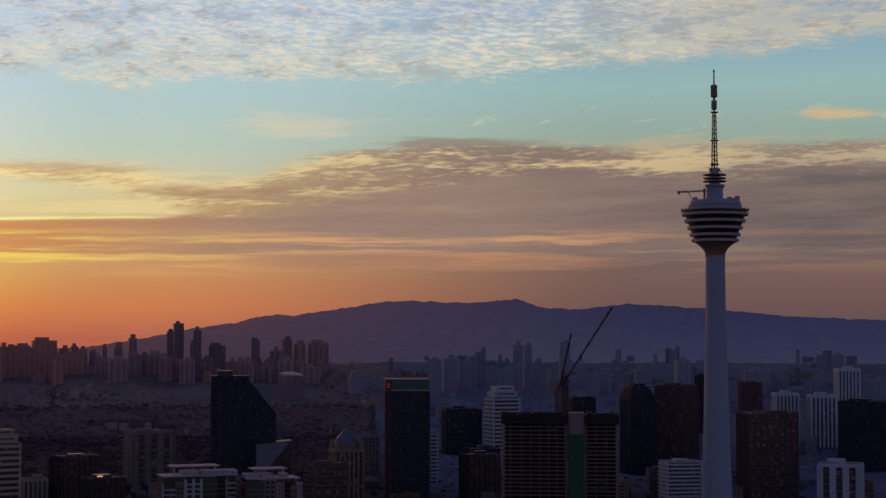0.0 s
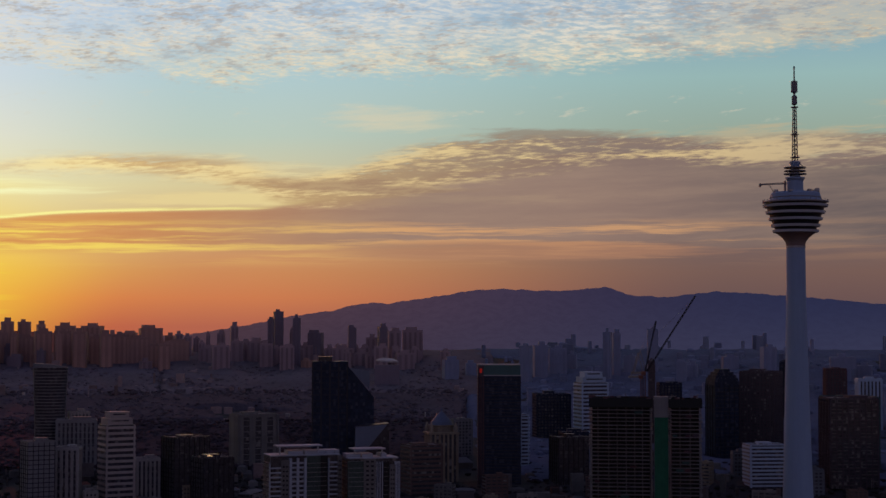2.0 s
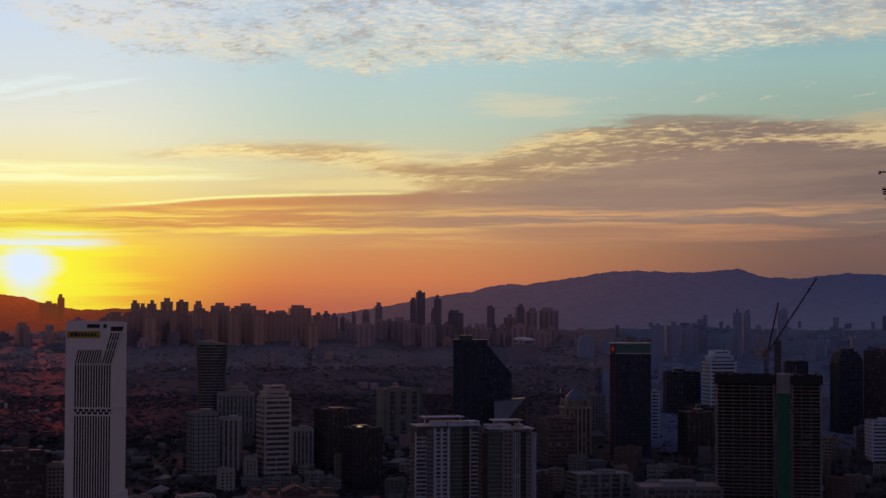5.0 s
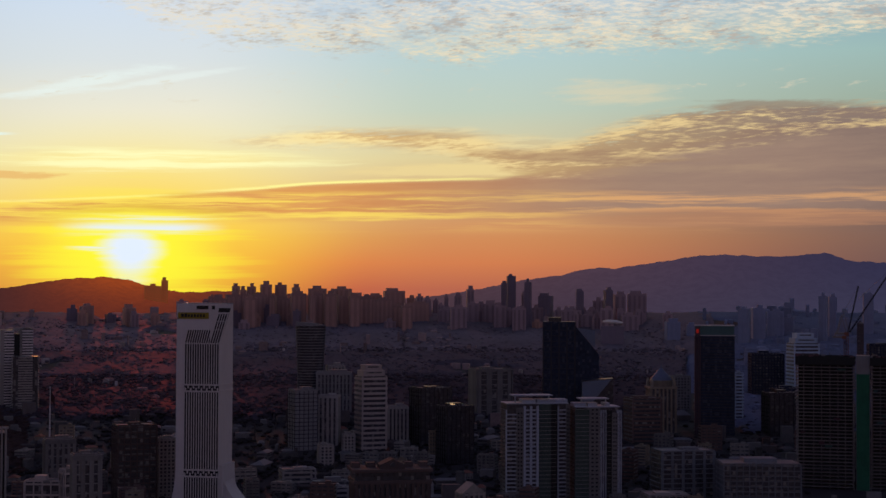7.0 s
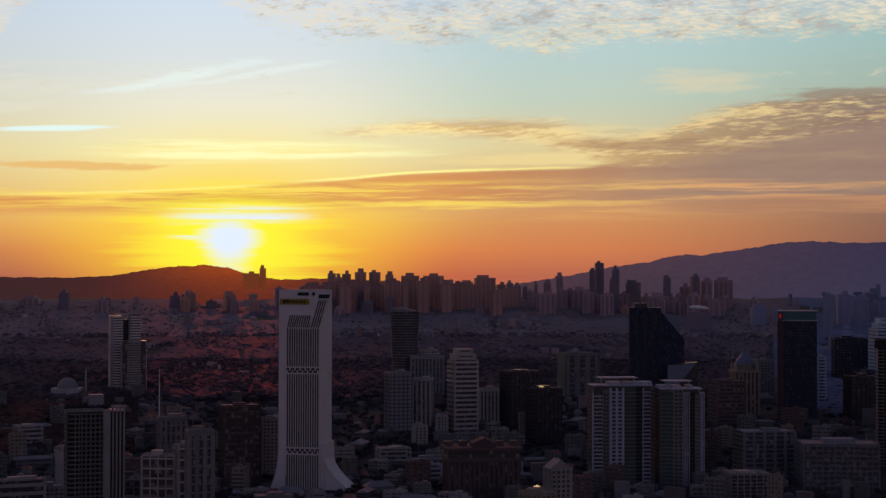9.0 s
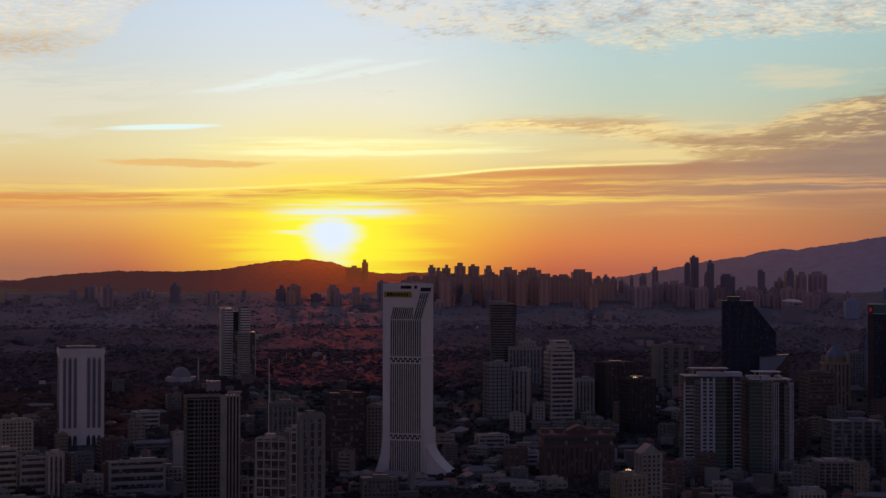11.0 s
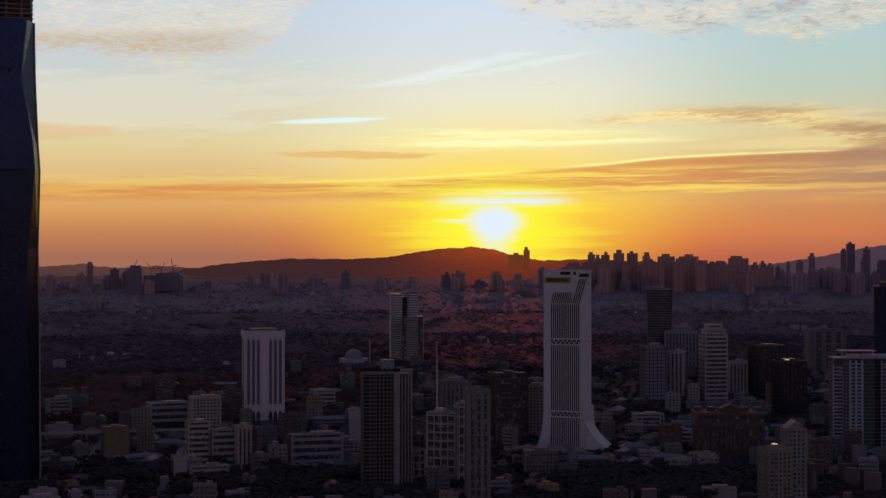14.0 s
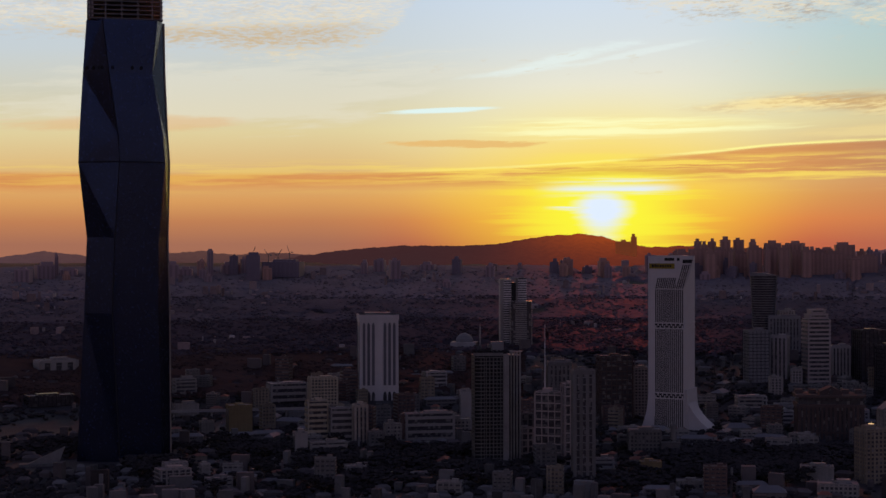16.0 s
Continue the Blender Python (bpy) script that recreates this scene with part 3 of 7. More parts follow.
    comb = field(2.4, 13.0, 5.0, 1.3, 4.0, 0.6, 0.9, 83.0)       # close ripples, tilted
    lump = field(0.34, 2.3, 0.5, 1.0, 4.0, 0.55, 0.3, 89.0)      # broad lit and shaded stretches
    depth = k.m("DIVIDE", k.m("SUBTRACT", Y, crest), 90.0, clamp=True)
    lit = k.m("ADD", k.m("MULTIPLY", comb, 0.5), k.m("MULTIPLY", lump, 0.95))
    lit = k.m("SUBTRACT", lit, k.m("MULTIPLY", k.smooth(k.m("ABSOLUTE", k.m("SUBTRACT", X, 130.0)), 300, 60), 0.13))
    lit = k.smooth(k.m("SUBTRACT", lit, k.m("MULTIPLY", depth, 0.08)), 0.60, 0.78)
    gold = k.mix(k.smooth(X, 100, 700), k.mix(near, lin(228, 198, 140), lin(250, 226, 158)), lin(190, 167, 134))
    shadow = k.mix(k.smooth(X, -400, 200), k.mix(near, lin(176, 144, 108), lin(214, 172, 112)), lin(136, 114, 104))
    tone = k.mix(lit, shadow, gold)
    thick = k.m("MULTIPLY", pile, k.smooth(k.m("ADD", k.m("MULTIPLY", lump, 0.6), k.m("MULTIPLY", k.m("ADD", comb, k.m("MULTIPLY", depth, 0.5)), 0.5)), 0.40, 0.60))
    thick = k.m("MULTIPLY", thick, k.smooth(X, -1150, -850))
    sky_c = k.mix(k.m("MULTIPLY", thick, 0.92), sky_c, tone)
    sky_c = cloud(sky_c, -350, -104, 250, 17, 0.03, k.mix(near, lin(158, 128, 104), lin(196, 150, 100)), 0.75, tuft, 0.7)
    sky_c = cloud(sky_c, 30, -200, 190, 13, 0.02, lin(146, 124, 106), 0.7, tuft, 0.7)
    sky_c = cloud(sky_c, -640, -150, 150, 10, 0.03, lin(190, 158, 116), 0.5, tuft, 0.7)
    # gold streaks below it, then a second thin dark line
    st = k.smooth(line, 0.46, 0.60)
    zone = k.m("MULTIPLY", k.smooth(Y, -42, -20), k.smooth(Y, 56, 14))
    sky_c = k.mix(k.m("MULTIPLY", k.m("MULTIPLY", st, zone), k.m("MULTIPLY", k.smooth(X, 560, 150, 0.2, 1.0), k.smooth(X, -1900, -1400, 0.25, 0.8))), sky_c, k.mix(near, lin(222, 164, 110), lin(255, 226, 96)))
    sky_c = cloud(sky_c, 10, 22, 420, 22, 0.0, lin(172, 124, 96), 0.7, line)
    # small flecks
    fl = k.smooth(field(0.9, 3.0, 1.2, 1.6, 5.0, 0.65, 0.4, 23.0), 0.60, 0.72)
    zone = k.m("MULTIPLY", k.smooth(Y, -300, -250), k.smooth(Y, -200, -230))
    sky_c = k.mix(k.m("MULTIPLY", k.m("MULTIPLY", fl, zone), 0.5), sky_c, lin(218, 206, 180))
    # ripple field overhead
    reach = k.m("MULTIPLY", k.m("SUBTRACT", field(0.5, 1.2, 0.5, 1.0, 6.0, 0.6, 0.0, 31.0), 0.5), 110.0)
    low = k.m("ADD", edge((-2700, -350), (-2300, -300), (-1950, -272), (-1760, -300), (-1640, -470), (-1320, -470), (-1150, -345), (-800, -298), (-300, -300), (60, -314), (420, -345), (800, -372)), reach)
    ripple = field(2.6, 12.5, -4.2, 1.35, 4.0, 0.6, 1.5, 43.0)
    weave = field(5.0, 17.0, 6.0, 1.2, 3.0, 0.6, 1.2, 97.0)
    grain = k.m("ADD", k.m("MULTIPLY", ripple, 0.62), k.m("MULTIPLY", weave, 0.38))
    low = k.m("ADD", low, k.m("MULTIPLY", k.m("SUBTRACT", grain, 0.5), 90.0))
    cover = k.smooth(Y, k.m("ADD", low, 10.0), k.m("SUBTRACT", low, 34.0))
    big = k.smooth(field(0.5, 1.3, 0.8, 1.0, 5.0, 0.55, 0.0, 41.0), 0.30, 0.52)
    fine = k.smooth(grain, 0.40, 0.60)
    flat_part = k.m("MULTIPLY", k.smooth(X, 120, 480), 0.55)
    fine = k.m("MAXIMUM", fine, flat_part)
    dens = k.m("MULTIPLY", cover, k.m("MULTIPLY", k.m("MULTIPLY_ADD", big, 0.45, 0.55), k.m("MULTIPLY_ADD", fine, 0.70, 0.28)))
    cream = k.mix(k.smooth(Y, -310, -440), lin(234, 218, 184), lin(226, 220, 208))
    cream = k.mix(k.smooth(X, 100, 600), cream, lin(214, 196, 164))
    shade = k.smooth(k.m("ADD", k.m("MULTIPLY", field(0.9, 2.6, -0.6, 1.2, 6.0, 0.62, 0.5, 47.0), 0.6), k.m("MULTIPLY", weave, 0.4)), 0.47, 0.62)
    cream = k.mix(k.m("MULTIPLY", shade, k.smooth(X, -1500, -700, 0.3, 0.72)), cream, lin(158, 153, 152))
    cream = k.mix(k.m("MULTIPLY", k.smooth(X, -1700, -1900), k.smooth(k.m("ABSOLUTE", k.m("ADD", Y, 322.0)), 44, 10)), cream, lin(206, 182, 146))
    sky_c = k.mix(dens, sky_c, cream)
    # the sun and its glow
    thin = k.m("MULTIPLY", k.smooth(field(0.16, 5.0, 0.3, 1.0, 4.0, 0.6, 0.3, 53.0), 0.4, 0.62), 60.0)
    below = k.smooth(Y, -20, 30)
    sky_c = k.mix(k.m("MULTIPLY", k.m("MULTIPLY", k.smooth(d, k.m("ADD", 140.0, thin), 40), k.m("MULTIPLY_ADD", below, 0.5, 0.42)), 1.0), sky_c, lin(252, 246, 56))
    streak = k.m("MULTIPLY", k.smooth(k.m("ABSOLUTE", k.m("ADD", k.m("SUBTRACT", Y, 46.0), k.m("MULTIPLY", thin, 0.25))), 22, 4), k.smooth(k.m("ABSOLUTE", k.m("SUBTRACT", dx, 20.0)), 190, 60))
    side = k.m("MULTIPLY", k.smooth(k.m("ABSOLUTE", k.m("ADD", k.m("SUBTRACT", Y, 86.0), k.m("MULTIPLY", thin, 0.12))), 8, 1), k.smooth(k.m("ABSOLUTE", k.m("ADD", dx, 55.0)), 90, 20))
    streak = k.m("MAXIMUM", streak, k.m("MULTIPLY", side, 0.8))
    soft_r = k.m("ADD", r, k.m("MULTIPLY", thin, 0.25))
    core = k.m("MAXIMUM", k.smooth(soft_r, 86, 24), k.m("MULTIPLY", streak, 0.85))
    sky_c = k.mix(core, sky_c, (0.76, 0.84, 1.0, 1.0))
    e = k.n("Emission")
    k.put(e.inputs[0], sky_c)
    k.put(e.inputs[1], 1.0)
    m.node_tree.links.new(e.outputs[0], m.node_tree.nodes["Material Output"].inputs[0])
    return m


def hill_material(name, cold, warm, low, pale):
    """Far hills, haze and sun glow painted as emission: dim blue, red towards the sun, paler towards the plain."""
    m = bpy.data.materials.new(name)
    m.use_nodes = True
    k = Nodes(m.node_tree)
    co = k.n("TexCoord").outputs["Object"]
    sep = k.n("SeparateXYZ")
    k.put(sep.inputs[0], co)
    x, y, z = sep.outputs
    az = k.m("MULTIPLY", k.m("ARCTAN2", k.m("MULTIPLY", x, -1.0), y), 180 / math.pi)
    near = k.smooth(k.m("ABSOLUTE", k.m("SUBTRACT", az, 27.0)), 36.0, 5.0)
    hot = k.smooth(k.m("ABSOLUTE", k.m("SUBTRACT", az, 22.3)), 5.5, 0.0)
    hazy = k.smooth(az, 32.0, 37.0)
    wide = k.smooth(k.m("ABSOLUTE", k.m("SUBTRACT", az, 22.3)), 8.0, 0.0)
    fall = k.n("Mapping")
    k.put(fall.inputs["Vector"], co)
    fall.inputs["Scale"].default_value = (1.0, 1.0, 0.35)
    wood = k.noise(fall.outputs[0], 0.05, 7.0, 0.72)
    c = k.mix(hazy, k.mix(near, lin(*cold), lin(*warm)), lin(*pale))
    # glow of the low sun painted on the upper slope, hazier tone at the foot
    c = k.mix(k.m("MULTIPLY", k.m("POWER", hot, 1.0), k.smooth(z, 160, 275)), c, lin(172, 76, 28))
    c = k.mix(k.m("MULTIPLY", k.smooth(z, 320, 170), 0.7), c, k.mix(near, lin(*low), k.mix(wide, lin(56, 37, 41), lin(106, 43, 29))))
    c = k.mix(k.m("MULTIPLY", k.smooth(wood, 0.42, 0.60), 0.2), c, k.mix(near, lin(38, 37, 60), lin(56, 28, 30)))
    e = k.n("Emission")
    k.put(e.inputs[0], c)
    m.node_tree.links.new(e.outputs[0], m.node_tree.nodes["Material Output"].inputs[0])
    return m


def sector(name, r, az0, az1, z0, z1, mat, steps=96):
    """A curved sheet of sky round the hub."""
    bm = bmesh.new()
    rows = []
    for i in range(steps + 1):
        p = bearing(az0 + (az1 - az0) * i / steps, r) - HUB
        rows.append((bm.verts.new((p.x, p.y, z0)), bm.verts.new((p.x, p.y, z1))))
    for a, b in zip(rows, rows[1:]):
        bm.faces.new((a[0], b[0], b[1], a[1]))
    ob = new(name, mesh_of(bm, name, mat))
    ob.location = HUB
    return ob


def ridge(name, label, r, tops, mat, depth, foot, rough=1.0, apron=1.0):
    """A range of hills: a crest through a few bearings and heights, with spurs running down both ways."""
    az0, az1 = tops[0][0], tops[-1][0]
    steps, rows = 900, []
    bm = bmesh.new()
    for i in range(steps + 1):
        az = az0 + (az1 - az0) * i / steps
        h = float(np.interp(-az, [-a for a, _ in tops], [b for _, b in tops]))
        h += rough * (3.0 * noise.noise((az * 2.1, 3.1, r)) + 1.4 * noise.noise((az * 7.0, 1.7, r)) + 0.9 * noise.noise((az * 22.0, 5.2, r)) + 0.9 * noise.noise((az * 75.0, 8.2, r)))
        col = []
        for j, f in enumerate((-1.0, -0.8, -0.6, -0.4, -0.2, -0.08, 0.0, 0.3, 1.0)):
            spur = 0.12 * noise.noise((az * 1.3, f * 3.0, r * 0.7)) if 0.05 < abs(f) < 0.95 else 0.0
            k = max(0.0, 1.0 - abs(f) ** 0.9 + spur)
            p = bearing(az + spur * 2.0, r + f * depth * (apron if f < 0 else 1.0)) - HUB
            col.append(bm.verts.new((p.x, p.y, foot + (h - foot) * k)))
        rows.append(col)
    for a, b in zip(rows, rows[1:]):
        for j in range(len(a) - 1):
            bm.faces.new((a[j], b[j], b[j + 1], a[j + 1]))
    for f in bm.faces:
        f.smooth = True
    ob = new(name, mesh_of(bm, name, mat))
    ob.location = HUB
    return tagged(ob, label, "hills", kind="structure")


backdrop = sector("backdrop", 3760.0, 66.0, -30.0, -40.0, 1180.0, sky_material())
backdrop.visible_shadow = False      # the sun stands behind this sheet of sky
tagged(backdrop, "sunset sky with gold, mauve and blue cloud", "sky", kind="structure")
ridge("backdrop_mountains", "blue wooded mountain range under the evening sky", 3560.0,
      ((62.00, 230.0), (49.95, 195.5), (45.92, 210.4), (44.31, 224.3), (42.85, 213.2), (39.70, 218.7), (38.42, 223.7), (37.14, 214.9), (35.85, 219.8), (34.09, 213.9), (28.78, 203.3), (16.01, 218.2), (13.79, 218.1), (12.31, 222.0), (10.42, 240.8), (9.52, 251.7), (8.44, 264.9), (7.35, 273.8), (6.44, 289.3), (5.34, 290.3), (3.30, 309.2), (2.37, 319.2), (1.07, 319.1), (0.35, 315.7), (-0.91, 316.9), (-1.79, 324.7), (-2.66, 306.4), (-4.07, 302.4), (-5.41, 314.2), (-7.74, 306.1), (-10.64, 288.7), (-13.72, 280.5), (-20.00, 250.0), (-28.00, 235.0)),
      hill_material("blue_haze_far_hills", (43, 45, 72), (98, 68, 70), (58, 58, 81), (112, 76, 66)), 170.0, 186.0, 1.0, 2.1)
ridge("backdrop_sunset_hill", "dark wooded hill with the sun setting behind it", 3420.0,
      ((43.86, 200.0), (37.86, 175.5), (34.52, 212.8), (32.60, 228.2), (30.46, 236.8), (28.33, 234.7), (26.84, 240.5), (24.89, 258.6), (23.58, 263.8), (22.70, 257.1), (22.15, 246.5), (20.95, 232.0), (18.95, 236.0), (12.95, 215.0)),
      hill_material("sun_glow_painted_hill", (60, 46, 56), (66, 38, 38), (46, 32, 36), (58, 38, 42)), 120.0, 146.0, 0.9, 4.2)


def ground_material():
    """Town ground: dark wooded parks, pale plots and streets."""
    m = bpy.data.materials.new("town_ground")
    m.use_nodes = True
    k = Nodes(m.node_tree)
    bsdf = m.node_tree.nodes["Principled BSDF"]
    co = k.n("TexCoord").outputs["Object"]
    blocks = k.n("TexVoronoi")
    blocks.inputs["Scale"].default_value = 0.03
    k.put(blocks.inputs["Vector"], co)
    plot = k.ramp(blocks.outputs["Color"], [(0.0, (0.02, 0.02, 0.02)), (0.45, (0.035, 0.033, 0.035)), (0.75, (0.04, 0.037, 0.039)), (1.0, (0.055, 0.05, 0.05))])
    green = k.smooth(k.noise(co, 0.004, 4.0), 0.45, 0.58)
    c = k.mix(green, plot, (0.03, 0.022, 0.026, 1.0))
    c = k.mix(k.m("MULTIPLY", k.noise(co, 0.2, 4.0), 0.5), c, (0.03, 0.03, 0.03, 1.0))
    k.put(bsdf.inputs["Base Color"], c)
    bsdf.inputs["Roughness"].default_value = 0.95
    bsdf.inputs["Specular IOR Level"].default_value = 0.1
    b = k.n("Bump")
    b.inputs["Strength"].default_value, b.inputs["Distance"].default_value = 0.5, 1.0
    k.put(b.inputs["Height"], k.noise(co, 0.3, 4.0))
    k.put(bsdf.inputs["Normal"], b.outputs[0])
    return m


def build_ground():
    bm = bmesh.new()
    rows = []
    radii = [0.0, 300, 700, 1000, 1200, 1400, 1600, 1700, 1750, 1800, 1850, 1900, 1950, 2000, 2100, 2200, 2300, 2400, 2500, 2600, 2700, 2800, 2900, 3000, 3150, 3300, 3450, 3600, 3757]
    for r in radii:
        col = []
        for i in range(97):
            az = 66.0 - i
            p = bearing(az, r)
            h = land(p.x, p.y)
            if r > 1950:
                h += 7.0 * noise.noise((p.x * 0.004, p.y * 0.004, 0.3)) * min(1.0, (r - 1950) / 300)
            col.append(bm.verts.new((p.x, p.y, h if r < 3200 else min(h, 198.0))))
        rows.append(col)
    for a, b in zip(rows, rows[1:]):
        for i in range(96):
            bm.faces.new((a[i], b[i], b[i + 1], a[i + 1]))
    # the rest of the town behind the flight, flat
    outer = []
    for r in (0.0, 1500, 3757):
        outer.append([bm.verts.new((*bearing(66 + i * 264 / 40, r).xy, 0.0)) for i in range(41)])
    for a, b in zip(outer, outer[1:]):
        for i in range(40):
            bm.faces.new((a[i], b[i], b[i + 1], a[i + 1]))
    bmesh.ops.remove_doubles(bm, verts=bm.verts[:], dist=0.01)
    for f in bm.faces:
        f.smooth = True
    return tagged(new("ground", mesh_of(bm, "ground", ground_material())), "dark town ground rising to wooded suburbs", "ground", kind="structure")


build_ground()


# ---- landmarks ----
def comm_tower():
    """Telecommunication tower: tapered shaft, flared neck, pod of stacked rings, stepped drum and lattice mast."""
    t = thing("telecom_tower", "tall white concrete telecommunication tower with a ringed pod and mast", "tower", 281.8, 1635.6, 0.0)
    K = 0.592
    Z = lambda y: 325.1 + (452.0 - y) * K
    R = lambda w: w * 0.5885
    part("shaft", lathe(bmesh.new(), [(18.6, 0), (17.1, 30), (14.4, 111), (12.2, 193), (10.4, 263), (R(17), Z(451))], 48), "shaft_white", t)
    part("collar", lathe(bmesh.new(), [(R(16.5), Z(452)), (R(18), Z(451.5)), (R(18), Z(449)), (R(16.5), Z(448))], 48), "concrete", t)
    neck = [(17 + 20 * f ** 2.1, 449 - 25 * f) for f in (0, 0.15, 0.3, 0.45, 0.6, 0.72, 0.84, 0.93, 1.0)]
    part("neck", lathe(bmesh.new(), [(R(w), Z(y)) for w, y in neck] + [(R(39.5), Z(423.5)), (R(38), Z(422.5))], 56), "neck_brown", t, "brownish flared neck below the pod")
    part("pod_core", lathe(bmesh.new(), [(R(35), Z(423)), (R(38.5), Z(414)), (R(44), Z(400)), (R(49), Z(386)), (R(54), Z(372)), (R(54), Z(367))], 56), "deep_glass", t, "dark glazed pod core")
    for w, y in ((40.5, 424), (43.5, 414), (47.5, 402), (52.5, 390), (57.5, 378)):
        part("pod_ring", lathe(bmesh.new(), [(R(w - 4), Z(y)), (R(w), Z(y)), (R(w + 1.6), Z(y - 4.4)), (R(w - 2), Z(y - 4.6))], 64), "ring_white", t, "pale concrete ring of the pod")
    part("rim", lathe(bmesh.new(), [(R(52), Z(370)), (R(59.5), Z(369.5)), (R(59.5), Z(367.6)), (R(50), Z(367))], 64), "concrete", t)
    for a in range(0, 360, 12):
        p = (R(58.6) * math.cos(radians(a)), R(58.6) * math.sin(radians(a)))
        part("rim_post", box(bmesh.new(), 0.5, 0.5, 2.0, p[0], p[1], Z(367.8), a), "concrete", t)
    part("upper_drum", lathe(bmesh.new(), [(R(48), Z(368)), (R(46), Z(362)), (R(44.5), Z(354)), (R(41), Z(351)), (R(18), Z(350))], 56), "shaft_white", t)
    part("drum_band", lathe(bmesh.new(), [(R(45.6), Z(362)), (R(46.4), Z(361.5)), (R(46.2), Z(360)), (R(45.2), Z(359.5))], 56), "concrete_dark", t)
    for a, w, h in ((20, 5.0, 4.5), (75, 4.0, 3.0), (200, 4.0, 3.4), (250, 6.0, 2.4), (300, 4.0, 3.0), (345, 5.0, 5.0)):
        part("deck_unit", box(bmesh.new(), w, 3.0, h, R(39) * math.cos(radians(a)), R(39) * math.sin(radians(a)), Z(352.5), a), "concrete", t)
    part("drum", lathe(bmesh.new(), [(R(15.5), Z(351)), (R(14.5), Z(345)), (R(14.5), Z(330)), (R(17.5), Z(326)), (R(17.5), Z(323.5)), (R(12), Z(323))], 40), "shaft_white", t)
    for w, y in ((20.5, 319.0), (19.5, 313.5), (20.0, 307.5)):
        part("platform", lathe(bmesh.new(), [(R(w - 6), Z(y)), (R(w), Z(y - 0.6)), (R(w), Z(y - 2.4)), (R(w - 8), Z(y - 3.4))], 40), "concrete_dark", t)
    part("spine", lathe(bmesh.new(), [(R(10), Z(324)), (R(8), Z(312)), (R(7.5), Z(304)), (R(10), Z(296.5)), (R(10), Z(295)), (R(6), Z(294))], 28), "shaft_white", t)
    mast = part("mast", lathe(bmesh.new(), [(0.8, Z(295)), (0.7, Z(192))], 10), "steel", t)
    for i in range(13):
        bm = bmesh.new()
        y0, y1 = 295 - i * 7.7, 295 - (i + 1) * 7.7
        r0, r1 = R(6.6 - i * 0.2), R(6.4 - i * 0.2)
        for a in range(4):
            c0, c1 = radians(a * 90 + 45), radians(a * 90 + 135)
            p = lambda r, c, y: (r * math.cos(c), r * math.sin(c), Z(y))
            beam(bm, p(r0, c0, y0), p(r1, c0, y1), 0.26)
            beam(bm, p(r0, c0, y0), p(r0, c1, y0), 0.2)
            beam(bm, p(r0, c0, y0), p(r1, c1, y1), 0.16)
        part("lattice_bay", bm, "steel", mast)
    for w, y in ((8.5, 288), (7.5, 246), (7.0, 196)):
        part("mast_ring", lathe(bmesh.new(), [(R(w - 2), Z(y)), (R(w), Z(y)), (R(w), Z(y - 1.4)), (R(w - 2), Z(y - 1.4))], 20), "steel", mast)
    for y0, y1, w in ((191, 174, 5.0), (169, 147, 5.9)):
        part("antenna_drum", lathe(bmesh.new(), [(R(w - 2), Z(y0)), (R(w), Z(y0 - 1)), (R(w), Z(y1 + 1)), (R(w - 2), Z(y1))], 20), "concrete_dark", t)
    part("spire", lathe(bmesh.new(), [(1.3, Z(192)), (1.2, Z(147)), (0.8, Z(146)), (0.7, Z(124)), (1.1, Z(123)), (0.8, Z(120))], 12), "steel", t)
    # small maintenance crane on the deck
    post = part("crane_post", box(bmesh.new(), 2.2, 2.2, 12, -R(20), -6, Z(351)), "steel", t)
    jib = part("crane_jib", beam(beam(bmesh.new(), (-R(16), -6, Z(336)), (-R(66), -6, Z(338)), 0.5), (-R(16), -6, Z(334)), (-R(66), -6, Z(336.4)), 0.35), "steel", t)
    part("jib_prop", beam(bmesh.new(), (-R(41), -6, Z(351)), (-R(48), -6, Z(338)), 0.35), "steel", jib)
    part("counterweight", box(bmesh.new(), 2.4, 2.2, 3.6, -R(65), -6, Z(341.5)), "steel", jib)
    part("whip_aerial", beam(bmesh.new(), (R(8), 0, Z(297)), (R(18), 0, Z(308)), 0.3), "steel", t)


def prism(xs, y0, y1):
    """A slab in the facade plane from outline points (x, z), between y0 and y1."""
    bm = bmesh.new()
    a = [bm.verts.new((x, y0, z)) for x, z in xs]
    b = [bm.verts.new((x, y1, z)) for x, z in xs]
    bm.faces.new(a)
    bm.faces.new(b[::-1])
    for i in range(len(a)):
        j = (i + 1) % len(a)
        bm.faces.new((a[j], a[i], b[i], b[j]))
    return bm


